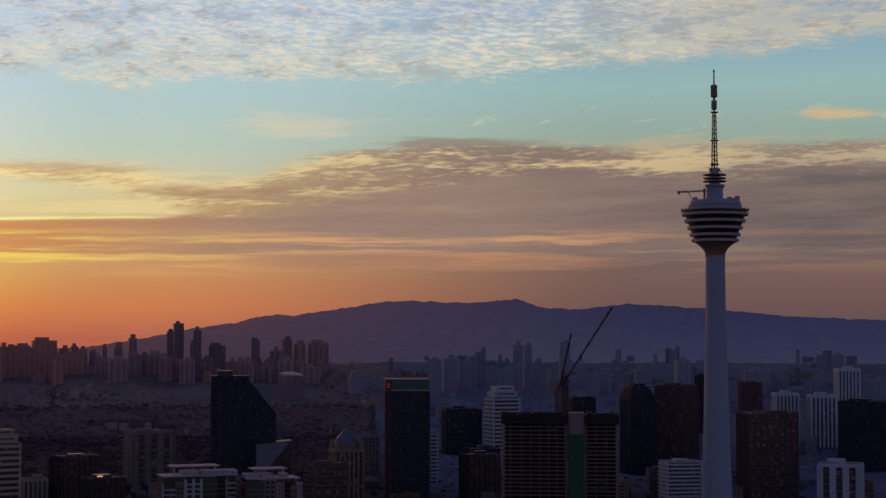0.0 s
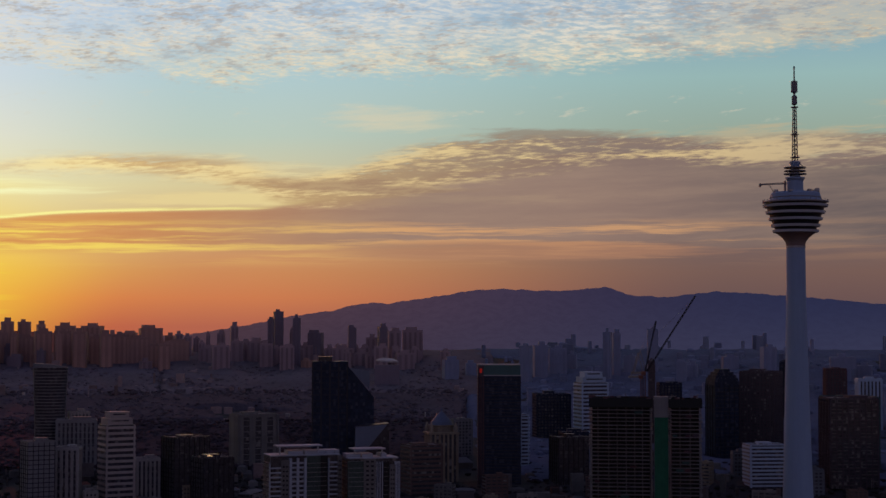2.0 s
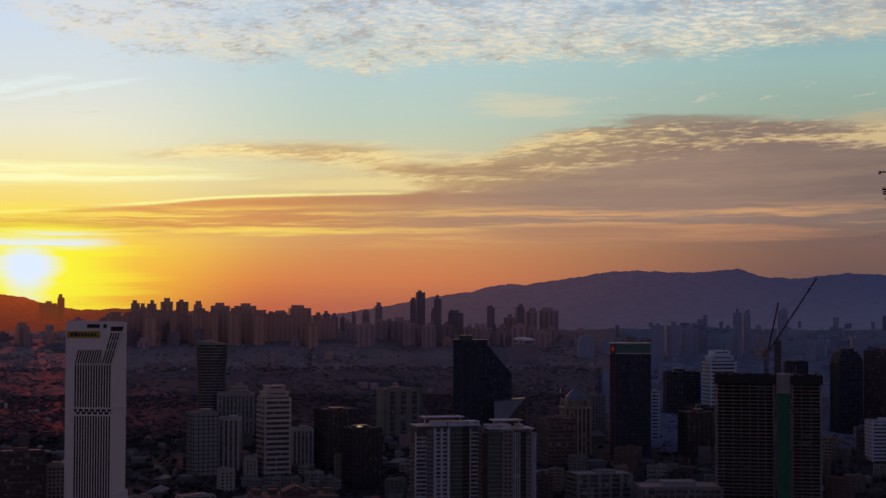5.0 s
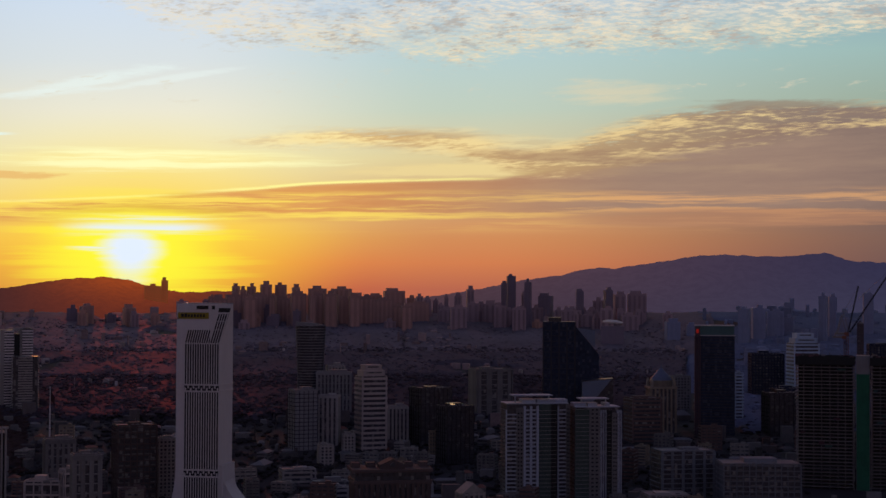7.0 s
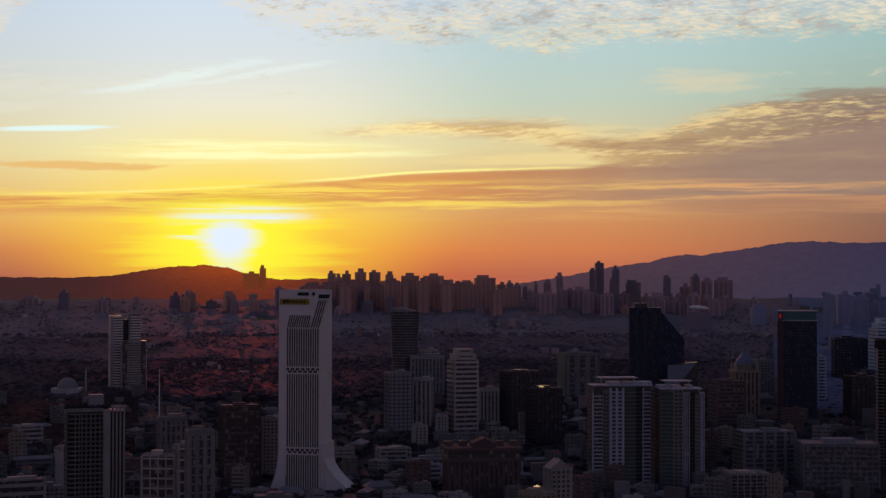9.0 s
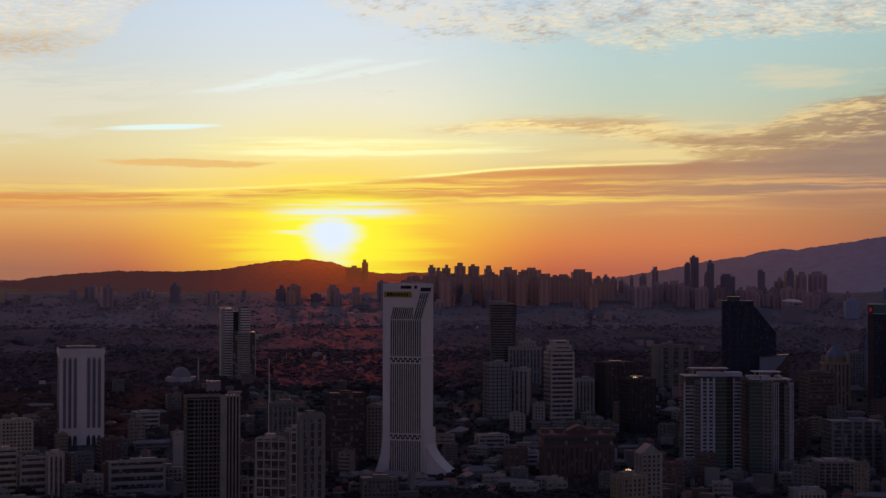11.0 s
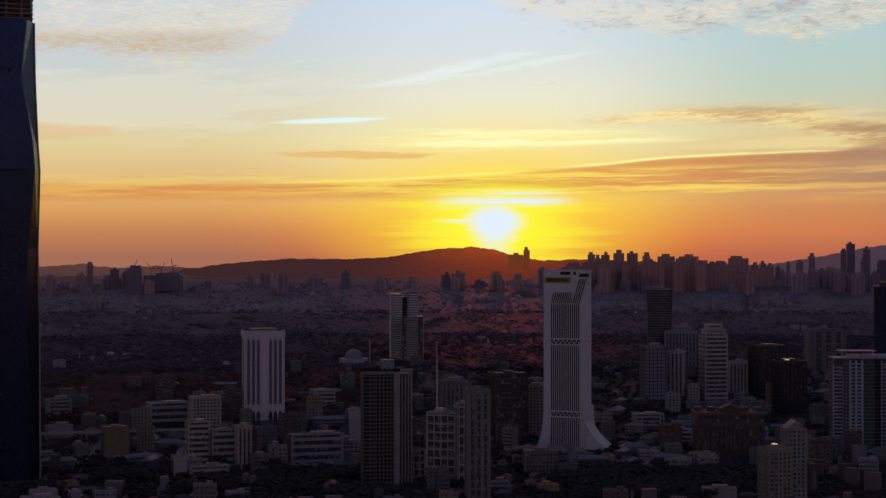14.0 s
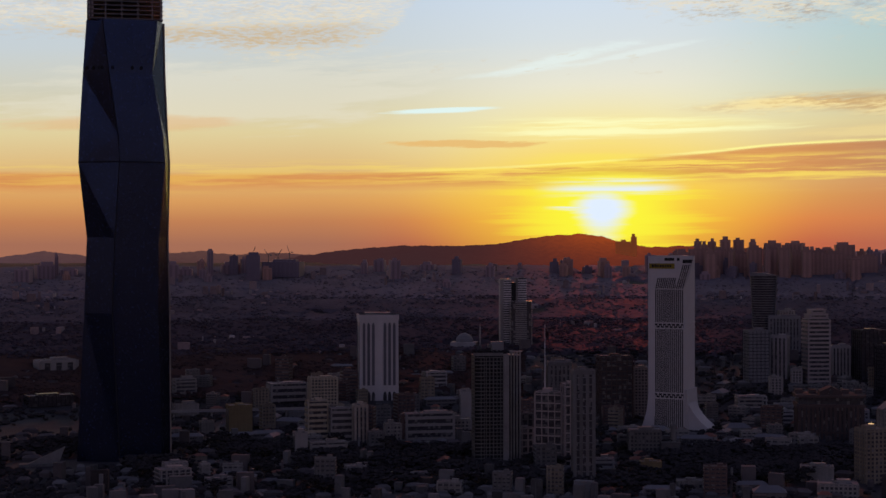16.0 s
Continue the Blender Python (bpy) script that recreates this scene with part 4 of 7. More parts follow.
def bank_tower():
    """White bank headquarters: flared feet, dark glass between white fins, a head that leans out to one side."""
    t = thing("bank_tower", "white bank tower with flared foot, slanted top and dark window strips", "skyscraper", -565.0, 1341.0, -1.0, 2.0)
    W, D, H = 48.0, 46.0, 225.0
    y = -D / 2
    curve = lambda k, reach: [(reach * (1 - i / 8) ** 2.3, i / 8 * 54.0) for i in range(9)]
    front = [(-W / 2 - o, z) for o, z in curve(0, 11.0)] + [(-W / 2, H), (W / 2, H), (W / 2, H - 42), (W / 2, 50)] + [(W / 2 - 2.5, 0)]
    part("front_wall", prism(front, y, y + 3), "tower_white", t)
    part("body", box(bmesh.new(), W, D - 3, H - 1, 0, 1.5, 0), "tower_white", t)
    part("head_wedge", prism([(W / 2, H - 42), (W / 2 + 13.5, H), (W / 2, H)], y, y + 3), "tower_white", t)
    side = [(D / 2 + o * 1.1, z) for o, z in curve(0, 30.0)][::-1]
    ob = part("side_foot", prism([(-D / 2 + 3, 0), (-D / 2 + 3, 54)] + side, -1.5, 1.5), "tower_white", t, "white curved foot of the tower")
    ob.matrix_basis = pose(W / 2 + 1.4, 0, 0, 0, 0, 90)
    foot = [(W / 2 - 1, 0)] + [(W / 2 + o, z) for o, z in curve(0, 15.0)]
    part("corner_foot", prism(foot, y + 20, y + 24), "tower_white", t)
    # glazing in three tiers, white fins before it, pierced bands between
    x0, x1, n = -W / 2 + 9.2, W / 2 - 0.8, 14
    for z0, z1 in ((0.0, 41.0), (50.0, 131.0), (140.0, 182.5)):
        part("glazing", box(bmesh.new(), x1 - x0, 0.4, z1 - z0, (x0 + x1) / 2, y - 0.15, z0), "black", t, "dark glazing behind the fins")
        fin = mesh_of(box(bmesh.new(), 1.0, 0.6, z1 - z0), "fin", "tower_white")
        for i in range(n + 1):
            moved(part("fin", fin, "tower_white", t), x0 + i * (x1 - x0) / n, y - 0.5, z0)
    for z in (41.0, 131.0):
        part("glazing", box(bmesh.new(), x1 - x0, 0.4, 9.0, (x0 + x1) / 2, y - 0.15, z), "deep_glass", t)
        for dz in (0.2, 7.2):
            part("band", box(bmesh.new(), W - 4, 1.2, 1.7, 2, y - 0.5, z + dz), "tower_white", t)
            part("band", box(bmesh.new(), 1.2, D, 1.5, W / 2 + 0.4, 0, z + dz), "tower_white", t)
        web = mesh_of(box(bmesh.new(), 1.6, 0.9, 3.0), "web", "tower_white")
        for i in range(13):
            moved(part("web", web, "tower_white", t), x0 + 1.3 + i * (x1 - x0 - 2.6) / 12, y - 0.5, z + 1.9 + (i % 2) * 2.2)
    part("sill", box(bmesh.new(), W - 7, 1.2, 1.1, 3.5, y - 0.55, 182.2), "tower_white", t)
    # slanted strips of the head
    part("glazing", prism([(x0, 183.3), (13.0, 183.3), (13.0, 197.0), (x0 + 3.4, 197.0)], y - 0.35, y + 0.05), "deep_glass", t)
    part("glazing", prism([(13.0, 183.3), (23.4, 183.3), (33.0, 214.0), (21.4, 214.0)], y - 0.36, y + 0.05), "deep_glass", t)
    part("glazing", prism([(22.0, 216.0), (34.2, 216.0), (35.6, 220.5), (22.6, 220.5)], y - 0.36, y + 0.05), "deep_glass", t)
    short = mesh_of(beam(bmesh.new(), (0, 0, 0), (3.4, 0, 13.7), 0.42), "leaning_fin", "tower_white")
    for i in range(11):
        moved(part("leaning_fin", short, "tower_white", t), x0 + i * 2.55, y - 0.6, 183.3)
    tall = mesh_of(beam(bmesh.new(), (0, 0, 0), (9.0, 0, 30.7), 0.42), "leaning_fin", "tower_white")
    for i in range(5):
        moved(part("leaning_fin", tall, "tower_white", t), 13.0 + i * 2.6, y - 0.6, 183.3)
    for z, xa, xb in ((197.0, 16.8, 28.0), (206.0, 19.5, 31.0)):
        part("cross_bar", box(bmesh.new(), xb - xa, 0.8, 0.6, (xa + xb) / 2, y - 0.5, z), "tower_white", t)
    # sign and roof openings
    sign = part("sign", box(bmesh.new(), 34, 0.5, 6.6, -W / 2 + 18.5, y - 0.5, H - 16.0), "yellow", t, "yellow sign board with a dark wordmark")
    part("emblem", box(bmesh.new(), 3.0, 0.3, 3.6, -W / 2 + 6.6, y - 0.9, H - 14.4), "black", sign)
    for i, ww in enumerate((3.0, 2.0, 2.2, 2.2, 2.0, 2.2, 2.0)):
        part("letter_bar", box(bmesh.new(), ww, 0.3, 2.8 if i else 3.6, -W / 2 + 10.4 + i * 3.3, y - 0.9, H - 14.2), "black", sign)
    part("roof_opening", box(bmesh.new(), 13, 0.5, 3.8, 4.5, y - 0.3, H - 6), "deep_glass", t)
    part("roof_opening", box(bmesh.new(), 3.4, 0.5, 3.8, 16.5, y - 0.3, H - 6), "deep_glass", t)
    part("roof_rail", box(bmesh.new(), W, D - 4, 1.4, 0, 2, H - 0.8), "concrete", t)
    part("flared_foot", prism([(W / 2 - 1, 0)] + [(W / 2 + o, z) for o, z in curve(0, 36.0)], y + 9, D / 2 - 4), "tower_white", t, "white curved foot of the tower")
    part("aerial", lathe(bmesh.new(), [(0.3, H), (0.15, H + 12)], 6, W / 2 + 4, y + 10), "steel", t)


def faceted_tower():
    """Supertall of dark blue glass in long folded facets, its head still an open frame."""
    t = thing("faceted_skyscraper", "supertall dark blue faceted glass skyscraper with an unfinished open top", "skyscraper", -1012.0, 788.0, -1.0, 41.5)
    # height; left edge, left ridge, right ridge and right edge of the front
    levels = [(0, -52, -6, 40, 51), (165, -44, -14, 36, 50), (249, -41, -11, 37, 48), (332, -50, -6, 44, 50), (361, -49, -7, 42, 48), (430, -45, -17, 30, 45), (489, -41, -24, 36, 44)]
    rings = [[(l, -17, z), (r, -36, z), (q, -33, z), (e, -8, z), (e - 4, 34, z), (l + 4, 34, z)] for z, l, r, q, e in levels]
    names = ("left_facet", "front_facet", "right_facet", "side_facet", "rear_facet", "far_facet")
    for k, (p, q) in enumerate(zip(rings, rings[1:])):
        for i in range(6):
            j = (i + 1) % 6
            bm = bmesh.new()
            a, b, c, d = (bm.verts.new(v) for v in (p[i], p[j], q[j], q[i]))
            if k % 2:
                bm.faces.new((a, b, c)), bm.faces.new((a, c, d))
            else:
                bm.faces.new((a, b, d)), bm.faces.new((b, c, d))
            bmesh.ops.solidify(bm, geom=bm.faces[:], thickness=0.6)
            part(names[i], bm, "glass_blue", t)
    part("inner_core", box(bmesh.new(), 56, 36, 486, 0, 2, 0), "black", t)
    for i, (l, q) in enumerate(((-50, -6), (-6, 44))):
        part("seam_band", beam(bmesh.new(), (l, -17.3 if i == 0 else -36.3, 332), (q, -36.3 if i == 0 else -33.4, 332), 0.6), "black", t)
    for k, (a, b) in enumerate(zip(levels, levels[1:])):
        part("ridge_strip", beam(bmesh.new(), (a[2], -36.4, a[0]), (b[2], -36.4, b[0]), 0.5), "black", t)
        part("corner_strip", beam(bmesh.new(), (a[4], -8.2, a[0]), (b[4], -8.2, b[0]), 0.9), "beige", t)
    for x in (-40, -33, -28, -24, -13, 8, 18):
        part("vent", box(bmesh.new(), 3.0, 1.6, 3.6, x, -17.3 - 19 * (x + 45) / 28 if x < -17 else -36.4 + (x + 17) * 0.06, 434), "black", t)
    core = part("open_core", box(bmesh.new(), 34, 34, 80, 0, 0, 486), "concrete_dark", t, "bare concrete core of the unfinished head")
    slab = mesh_of(box(bmesh.new(), 82, 62, 1.1), "open_floor", "concrete_dark")
    for i in range(16):
        moved(part("open_floor", slab, "", t), 1, 0, 490 + i * 4.8)
    col = mesh_of(box(bmesh.new(), 1.6, 1.6, 76), "column", "concrete_dark")
    for sx in (-1, -0.55, -0.1, 0.35, 0.75, 1):
        for sy in (-1, 1):
            moved(part("column", col, "", t), 1 + sx * 39, sy * 29, 489)
    form = mesh_of(box(bmesh.new(), 2.0, 1.0, 2.4), "formwork", "concrete")
    for i in range(12):
        moved(part("formwork", form, "", t), -38 + (i % 2) * 3.4, -31.5, 491.5 + (i // 2) * 4.8)
        moved(part("formwork", form, "", t), 40.0, -31 + (i % 2) * 3, 491.5 + (i // 2) * 4.8)


def unfinished_tower():
    """Concrete frame going up: bare slabs, a core behind green netting, two luffing cranes."""
    z0 = 13.0
    t = thing("unfinished_tower", "unfinished concrete tower with bare floors and green safety netting", "building", 118.0, 1608.0, z0, -4.0)
    H = 153.0
    for x, w, h in ((-25.0, 66.0, H), (42.0, 34.0, H - 1.0)):
        # black box between the slabs stands for the shade inside open floors
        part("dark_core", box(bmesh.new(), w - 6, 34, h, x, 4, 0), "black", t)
        n = 38
        slab = mesh_of(box(bmesh.new(), w, 44, 0.6), "floor_slab", "slab_tan")
        for i in range(n):
            moved(part("floor_slab", slab, "concrete", t), x + rng.uniform(-1.0, 1.0), rng.uniform(-0.9, 0.5), i * 4.0 + rng.uniform(-0.15, 0.15))
        col = mesh_of(box(bmesh.new(), 0.7, 0.7, 38 * 4.0 - 9), "column", "slab_tan")
        m = int(w / 9)
        for i in range(m + 1):
            moved(part("column", col, "concrete", t), x - w / 2 + 1.2 + i * (w - 2.4) / m + rng.uniform(-1.2, 1.2) * (0 < i < m), -19.5)
        part("climbing_screen", box(bmesh.new(), w + 0.5, 44.6, 9, x, 0, H - 10), "black", t, "dark climbing screen round the top floors")
    part("core_wall", box(bmesh.new(), 15, 30, H + 1, 17, -4, 0), "concrete_dark", t)
    part("safety_net", box(bmesh.new(), 14, 1.2, H - 20, 17, -20.5, 0), "net_green", t)
    for i in range(26):
        x = rng.uniform(-57, 58)
        part("formwork", box(bmesh.new(), rng.uniform(2, 7), rng.uniform(1, 5), rng.uniform(0.8, 3.2), x, rng.uniform(-20, 6), H - 1.2), rng.choice(("brown_red", "concrete_dark", "black")), t)
    for i in range(18):
        side = rng.choice(((-25.0, 60.0), (42.0, 28.0)))
        part("site_screen", box(bmesh.new(), rng.uniform(3, 9), 0.4, rng.uniform(2.0, 3.3), side[0] + rng.uniform(-0.46, 0.46) * side[1], -21.0, 4.0 * rng.randint(12, 34) + 0.7), rng.choice(("brown_red", "brown_dull", "net_dull")), t)
    for x in (-50, -38, -20, -8, 28, 48, 55):
        part("starter_bars", box(bmesh.new(), 0.7, 0.7, rng.uniform(2, 5), x, -10, H), "steel", t)
    for x, zc, tip, ap in ((-3.5, 20.0, (15.0, -6, 80.0), 46.0), (-1.0, 24.0, (55.0, 4, 107.0), 48.0)):
        c = thing("luffing_crane", "orange luffing tower crane on top of the unfinished tower", "crane", 118 + x, 1600 + (0 if x > -5 else 14), z0 + H)
        mast = bmesh.new()
        for i in range(10):
            for sx, sy in ((-1, -1), (1, -1), (1, 1), (-1, 1)):
                beam(mast, (sx * 1.3, sy * 1.3, i * zc / 10), (sx * 1.3, sy * 1.3, (i + 1) * zc / 10), 0.25)
                beam(mast, (sx * 1.3, -1.3, i * zc / 10), (-sx * 1.3, -1.3, (i + 1) * zc / 10), 0.18)
        part("mast", mast, "crane_orange", c, kind="stuff")
        part("cab", box(bmesh.new(), 5, 4, 3.4, -1, 0, zc), "crane_orange", c)
        part("counter_jib", box(bmesh.new(), 12, 3, 2.4, -8, 0, zc + 0.6), "steel", c)
        part("a_frame", beam(beam(bmesh.new(), (2, 0, zc + 3), (-4, 0, ap + 1), 0.4), (-11, 0, zc + 3), (-4, 0, ap + 1), 0.4), "steel", c)
        jib = bmesh.new()
        a, b = Vector((3, 0, zc + 3)), Vector(tip)
        for i in range(24):
            p, q = a.lerp(b, i / 24), a.lerp(b, (i + 1) / 24)
            for o in ((0, 0.8, 0), (0, -0.8, 0), (-1.0, 0, 0.7)):
                beam(jib, p + Vector(o), q + Vector(o), 0.28)
            beam(jib, p + Vector((0, 0.8, 0)), q + Vector((-1.0, 0, 0.7)), 0.2)
            beam(jib, p + Vector((-1.0, 0, 0.7)), q + Vector((0, -0.8, 0)), 0.2)
        part("jib", jib, "black", c)
        part("stay", beam(bmesh.new(), (-4, 0, ap + 1), tip, 0.12), "steel", c)


def red_sign_tower():
    t = thing("office_tower", "dark glass tower with green glazed crown and red lit sign", "building", -42.0, 1856.0, 48.0, 3.0)
    W, D, H = 52.0, 42.0, 146.5
    part("core", box(bmesh.new(), W, D, H - 13), "glass_navy", t)
    band = mesh_of(box(bmesh.new(), W + 0.8, D + 0.8, 0.9), "spandrel", "glass_band")
    for i in range(32):
        moved(part("spandrel", band, "", t), z=2 + i * 4.1)
    part("crown", box(bmesh.new(), W - 1, D - 1, 12.4, 0, 0, H - 13), "glass_green", t, "pale green glazed crown")
    part("crown_frame", box(bmesh.new(), W + 1, D + 1, 1.2, 0, 0, H - 13.6), "concrete", t)
    part("crown_frame", box(bmesh.new(), W, D, 0.9, 0, 0, H - 0.6), "concrete", t)
    part("sign_panel", box(bmesh.new(), 7.0, 0.8, 12.0, -W / 2 + 3.8, -D / 2 - 0.6, H - 13.4), "brown_red", t)
    part("red_sign", box(bmesh.new(), 3.0, 0.5, 5.4, -W / 2 + 3.8, -D / 2 - 1.3, H - 10), "red_light", t, "red illuminated emblem")
    pier = mesh_of(box(bmesh.new(), 1.2, 0.8, H - 14), "pier", "brown_red")
    for i in range(4):
        moved(part("pier", pier, "", t), -W / 2 + 0.8 + i * 2.1, -D / 2 - 0.5)


def twin_dark_tower():
    """Two dark slabs, one cut by a sloping blue glass roof, with a glass wedge before them."""
    t = thing("sail_tower", "dark twin office tower with a sloping blue glass top", "building", -240.0, 1940.0, 62.0, 8.0)
    part("slab", box(bmesh.new(), 46, 34, 134, -20, 0, 0), "glass_navy", t)
    part("crown_step", box(bmesh.new(), 18, 26, 6, -26, 0, 134), "glass_dark", t)
    bm = bmesh.new()
    pts = [(3, 0), (36, 0), (36, 88), (3, 128)]
    a = [bm.verts.new((x, -15, z)) for x, z in pts]
    b = [bm.verts.new((x, 15, z)) for x, z in pts]
    bm.faces.new(a), bm.faces.new(b[::-1])
    for i in range(4):
        bm.faces.new((a[(i + 1) % 4], a[i], b[i], b[(i + 1) % 4]))
    part("sloped_slab", bm, "glass_navy", t)
    bm = bmesh.new()
    v = [bm.verts.new(p) for p in ((4, -15.6, 126), (30, -15.6, 122), (30, -15.6, 98), (4, -15.2, 126), (30, -15.2, 122), (30, -15.2, 98))]
    for f in ((0, 1, 2), (5, 4, 3), (0, 3, 4, 1), (1, 4, 5, 2), (2, 5, 3, 0)):
        bm.faces.new([v[i] for i in f])
    part("blue_panel", bm, "pale_glass", t)
    band = mesh_of(box(bmesh.new(), 47, 35, 0.8), "spandrel", "glass_band")
    for i in range(1, 17):
        moved(part("spandrel", band, "", t), -20, 0, i * 7.6)
    fin = mesh_of(box(bmesh.new(), 2.0, 1.4, 132), "pier", "glass_band")
    for x in (-42, -31, -20, -9, 2):
        moved(part("pier", fin, "", t), x, -17.4)
    part("ring_window", lathe(bmesh.new(), [(4, -17.8), (4, -17.0)], 20), "concrete", t).matrix_basis = pose(-29, 0, 70, 90, 0, 0)
    w = thing("glass_wedge", "low glass pavilion with a raking blue roof", "building", -203.0, 1898.0, 58.0, 10.0)
    bm = bmesh.new()
    v = [bm.verts.new(p) for p in ((-20, -12, 0), (22, -12, 0), (22, -12, 62), (-20, -12, 58), (-20, 14, 0), (22, 14, 0), (22, 14, 62), (-20, 14, 58), (-20, -12.4, 22))]
    for f in ((0, 1, 2, 3), (5, 4, 7, 6), (1, 5, 6, 2), (4, 0, 3, 7), (3, 2, 6, 7), (4, 5, 1, 0)):
        bm.faces.new([v[i] for i in f])
    part("dark_body", bm, "glass_dark", w)
    bm = bmesh.new()
    v = [bm.verts.new(p) for p in ((-20, -12.6, 57), (20, -12.6, 61), (-12, -12.6, 22), (-20, -12.6, 22), (-20, -12.1, 57), (20, -12.1, 61), (-12, -12.1, 22), (-20, -12.1, 22))]
    for f in ((0, 1, 2, 3), (7, 6, 5, 4), (0, 4, 5, 1), (1, 5, 6, 2), (2, 6, 7, 3), (3, 7, 4, 0)):
        bm.faces.new([v[i] for i in f])
    part("blue_roof", bm, "pale_glass", w)


def condo(label, x, y, turn, w, d, h, strips):
    """Condominium: upright strips of balconies, framed windows, glass or plain wall, each with its own depth; stepped roof with flat canopies."""
    t = thing("condominium", label, "apartment building", x, y, 1.0, turn, "condominium pair")
    part("core", box(bmesh.new(), w - 3, d - 3, h), "window", t)
    floors = int(h / 4.4)
    total = sum(s[1] for s in strips)
    at = -w / 2
    for kind, share, drop in strips:
        sw = w * share / total
        cx = at + sw / 2
        at += sw
        hh = h - drop
        n = int(hh / 4.4)
        if kind == "balcony":
            slab = mesh_of(box(bmesh.new(), sw, 4.0, 1.2), "balcony", "condo_white_blue_lit")
            for f in range(n):
                moved(part("balcony", slab, "", t), cx, -d / 2 - 0.6, f * 4.4 + 1)
            part("party_wall", box(bmesh.new(), 0.7, 4.2, hh, cx - sw / 2 + 0.4, -d / 2 - 0.6, 0), "condo_white_blue_lit", t)
        elif kind == "frame":
            slab = mesh_of(box(bmesh.new(), sw, 2.6, 1.6), "floor_band", "condo_white_blue_lit")
            for f in range(n):
                moved(part("floor_band", slab, "", t), cx, -d / 2 - 1.6, f * 4.4 + 1)
            pier = mesh_of(box(bmesh.new(), sw * 0.13, 2.7, hh), "pier", "condo_white_blue_lit")
            for i in (-0.43, 0.0, 0.43):
                moved(part("pier", pier, "", t), cx + i * sw, -d / 2 - 1.62)
        elif kind == "glass":
            part("glass_bay", box(bmesh.new(), sw, 3.0, hh, cx, -d / 2 + 0.4, 0), "glass_green_dark", t)
            slab = mesh_of(box(bmesh.new(), sw, 3.2, 0.5), "floor_edge", "concrete_dark")
            for f in range(n):
                moved(part("floor_edge", slab, "", t), cx, -d / 2 + 0.38, f * 4.4 + 1)
        elif kind == "plain":
            part("wall", box(bmesh.new(), sw, 3.0, hh, cx, -d / 2 - 0.4, 0), "old_grey", t)
            hole = mesh_of(box(bmesh.new(), sw * 0.22, 0.4, 1.8), "window", "deep_glass")
            for f in range(n):
                for i in (-0.2, 0.2):
                    moved(part("window", hole, "", t), cx + i * sw, -d / 2 - 1.9, f * 4.4 + 2)
        elif kind == "dark":
            # near-black panel: the shade of the recess is in its colour
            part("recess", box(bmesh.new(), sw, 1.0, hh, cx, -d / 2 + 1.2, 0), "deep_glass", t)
            slab = mesh_of(box(bmesh.new(), sw * 0.8, 0.8, 0.4), "ledge", "old_grey")
            for f in range(n):
                moved(part("ledge", slab, "", t), cx, -d / 2 + 0.6, f * 4.4 + 1)
        elif kind == "fins":
            part("glass_bay", box(bmesh.new(), sw, 2.4, hh, cx, -d / 2 + 0.6, 0), "window", t)
            fin = mesh_of(box(bmesh.new(), 0.8, 3.0, hh + 2), "fin", "condo_white_blue_lit")
            for i in (-0.46, -0.2, 0.12, 0.46):
                moved(part("fin", fin, "", t), cx + i * sw, -d / 2 + 0.3)
        if drop < 4:
            part("roof_house", box(bmesh.new(), sw * 0.9, d * 0.5, 4.5, cx, 0, h), "condo_white_blue_lit", t)
    bs = mesh_of(box(bmesh.new(), 2.6, d * 0.3, 0.9), "balcony", "old_grey")
    for sx in (-1, 1):
        for sy in (-0.25, 0.25):
            for f in range(floors):
                moved(part("balcony", bs, "", t), sx * (w / 2 - 0.8), sy * d, f * 4.4 + 1.0)
    part("roof_canopy", box(bmesh.new(), w * 0.62, d * 0.6, 1.1, -w * 0.06, -3, h + 8.6), "condo_white_blue_lit", t)
    for sx in (-0.33, 0.2):
        part("canopy_post", box(bmesh.new(), 1.2, 1.2, 8.8, w * sx, -d * 0.25, h), "condo_white_blue_lit", t)
    part("parapet", box(bmesh.new(), w - 2, d - 2, 1.0, 0, 0, h), "condo_white_blue_lit", t)


def domed_tower():
    t = thing("domed_tower", "stone tower with arched crown and a blue glass dome", "building", -112.0, 1855.0, 48.0, 15.0)
    part("shaft", box(bmesh.new(), 34, 32, 62), "window", t)
    rib = mesh_of(box(bmesh.new(), 2.2, 1.2, 62), "pier", "old_cream")
    for i in range(7):
        moved(part("pier", rib, "", t), -16 + i * 5.33, -16.3)
        moved(part("pier", rib, "", t), 17.2, -16 + i * 5.33, 0, 90)
        moved(part("pier", rib, "", t), -17.2, -16 + i * 5.33, 0, 90)
    part("cornice", box(bmesh.new(), 38, 36, 2.4, 0, 0, 62), "old_cream", t)
    part("drum", lathe(bmesh.new(), [(14.5, 64.4), (14.5, 71), (15.2, 71.5), (15.2, 73)], 24), "old_cream", t)
    part("dome", lathe(bmesh.new(), [(14.4, 73), (12.4, 77), (9.0, 81), (5.2, 85), (1.2, 89), (0.4, 94)], 24), "dome_blue", t, "blue-grey dome")
    for a in range(4):
        part("turret", lathe(bmesh.new(), [(2.4, 64.4), (2.4, 71), (0.3, 76)], 10, 15 * (1 if a % 2 else -1), 14 * (1 if a // 2 else -1)), "old_cream", t)


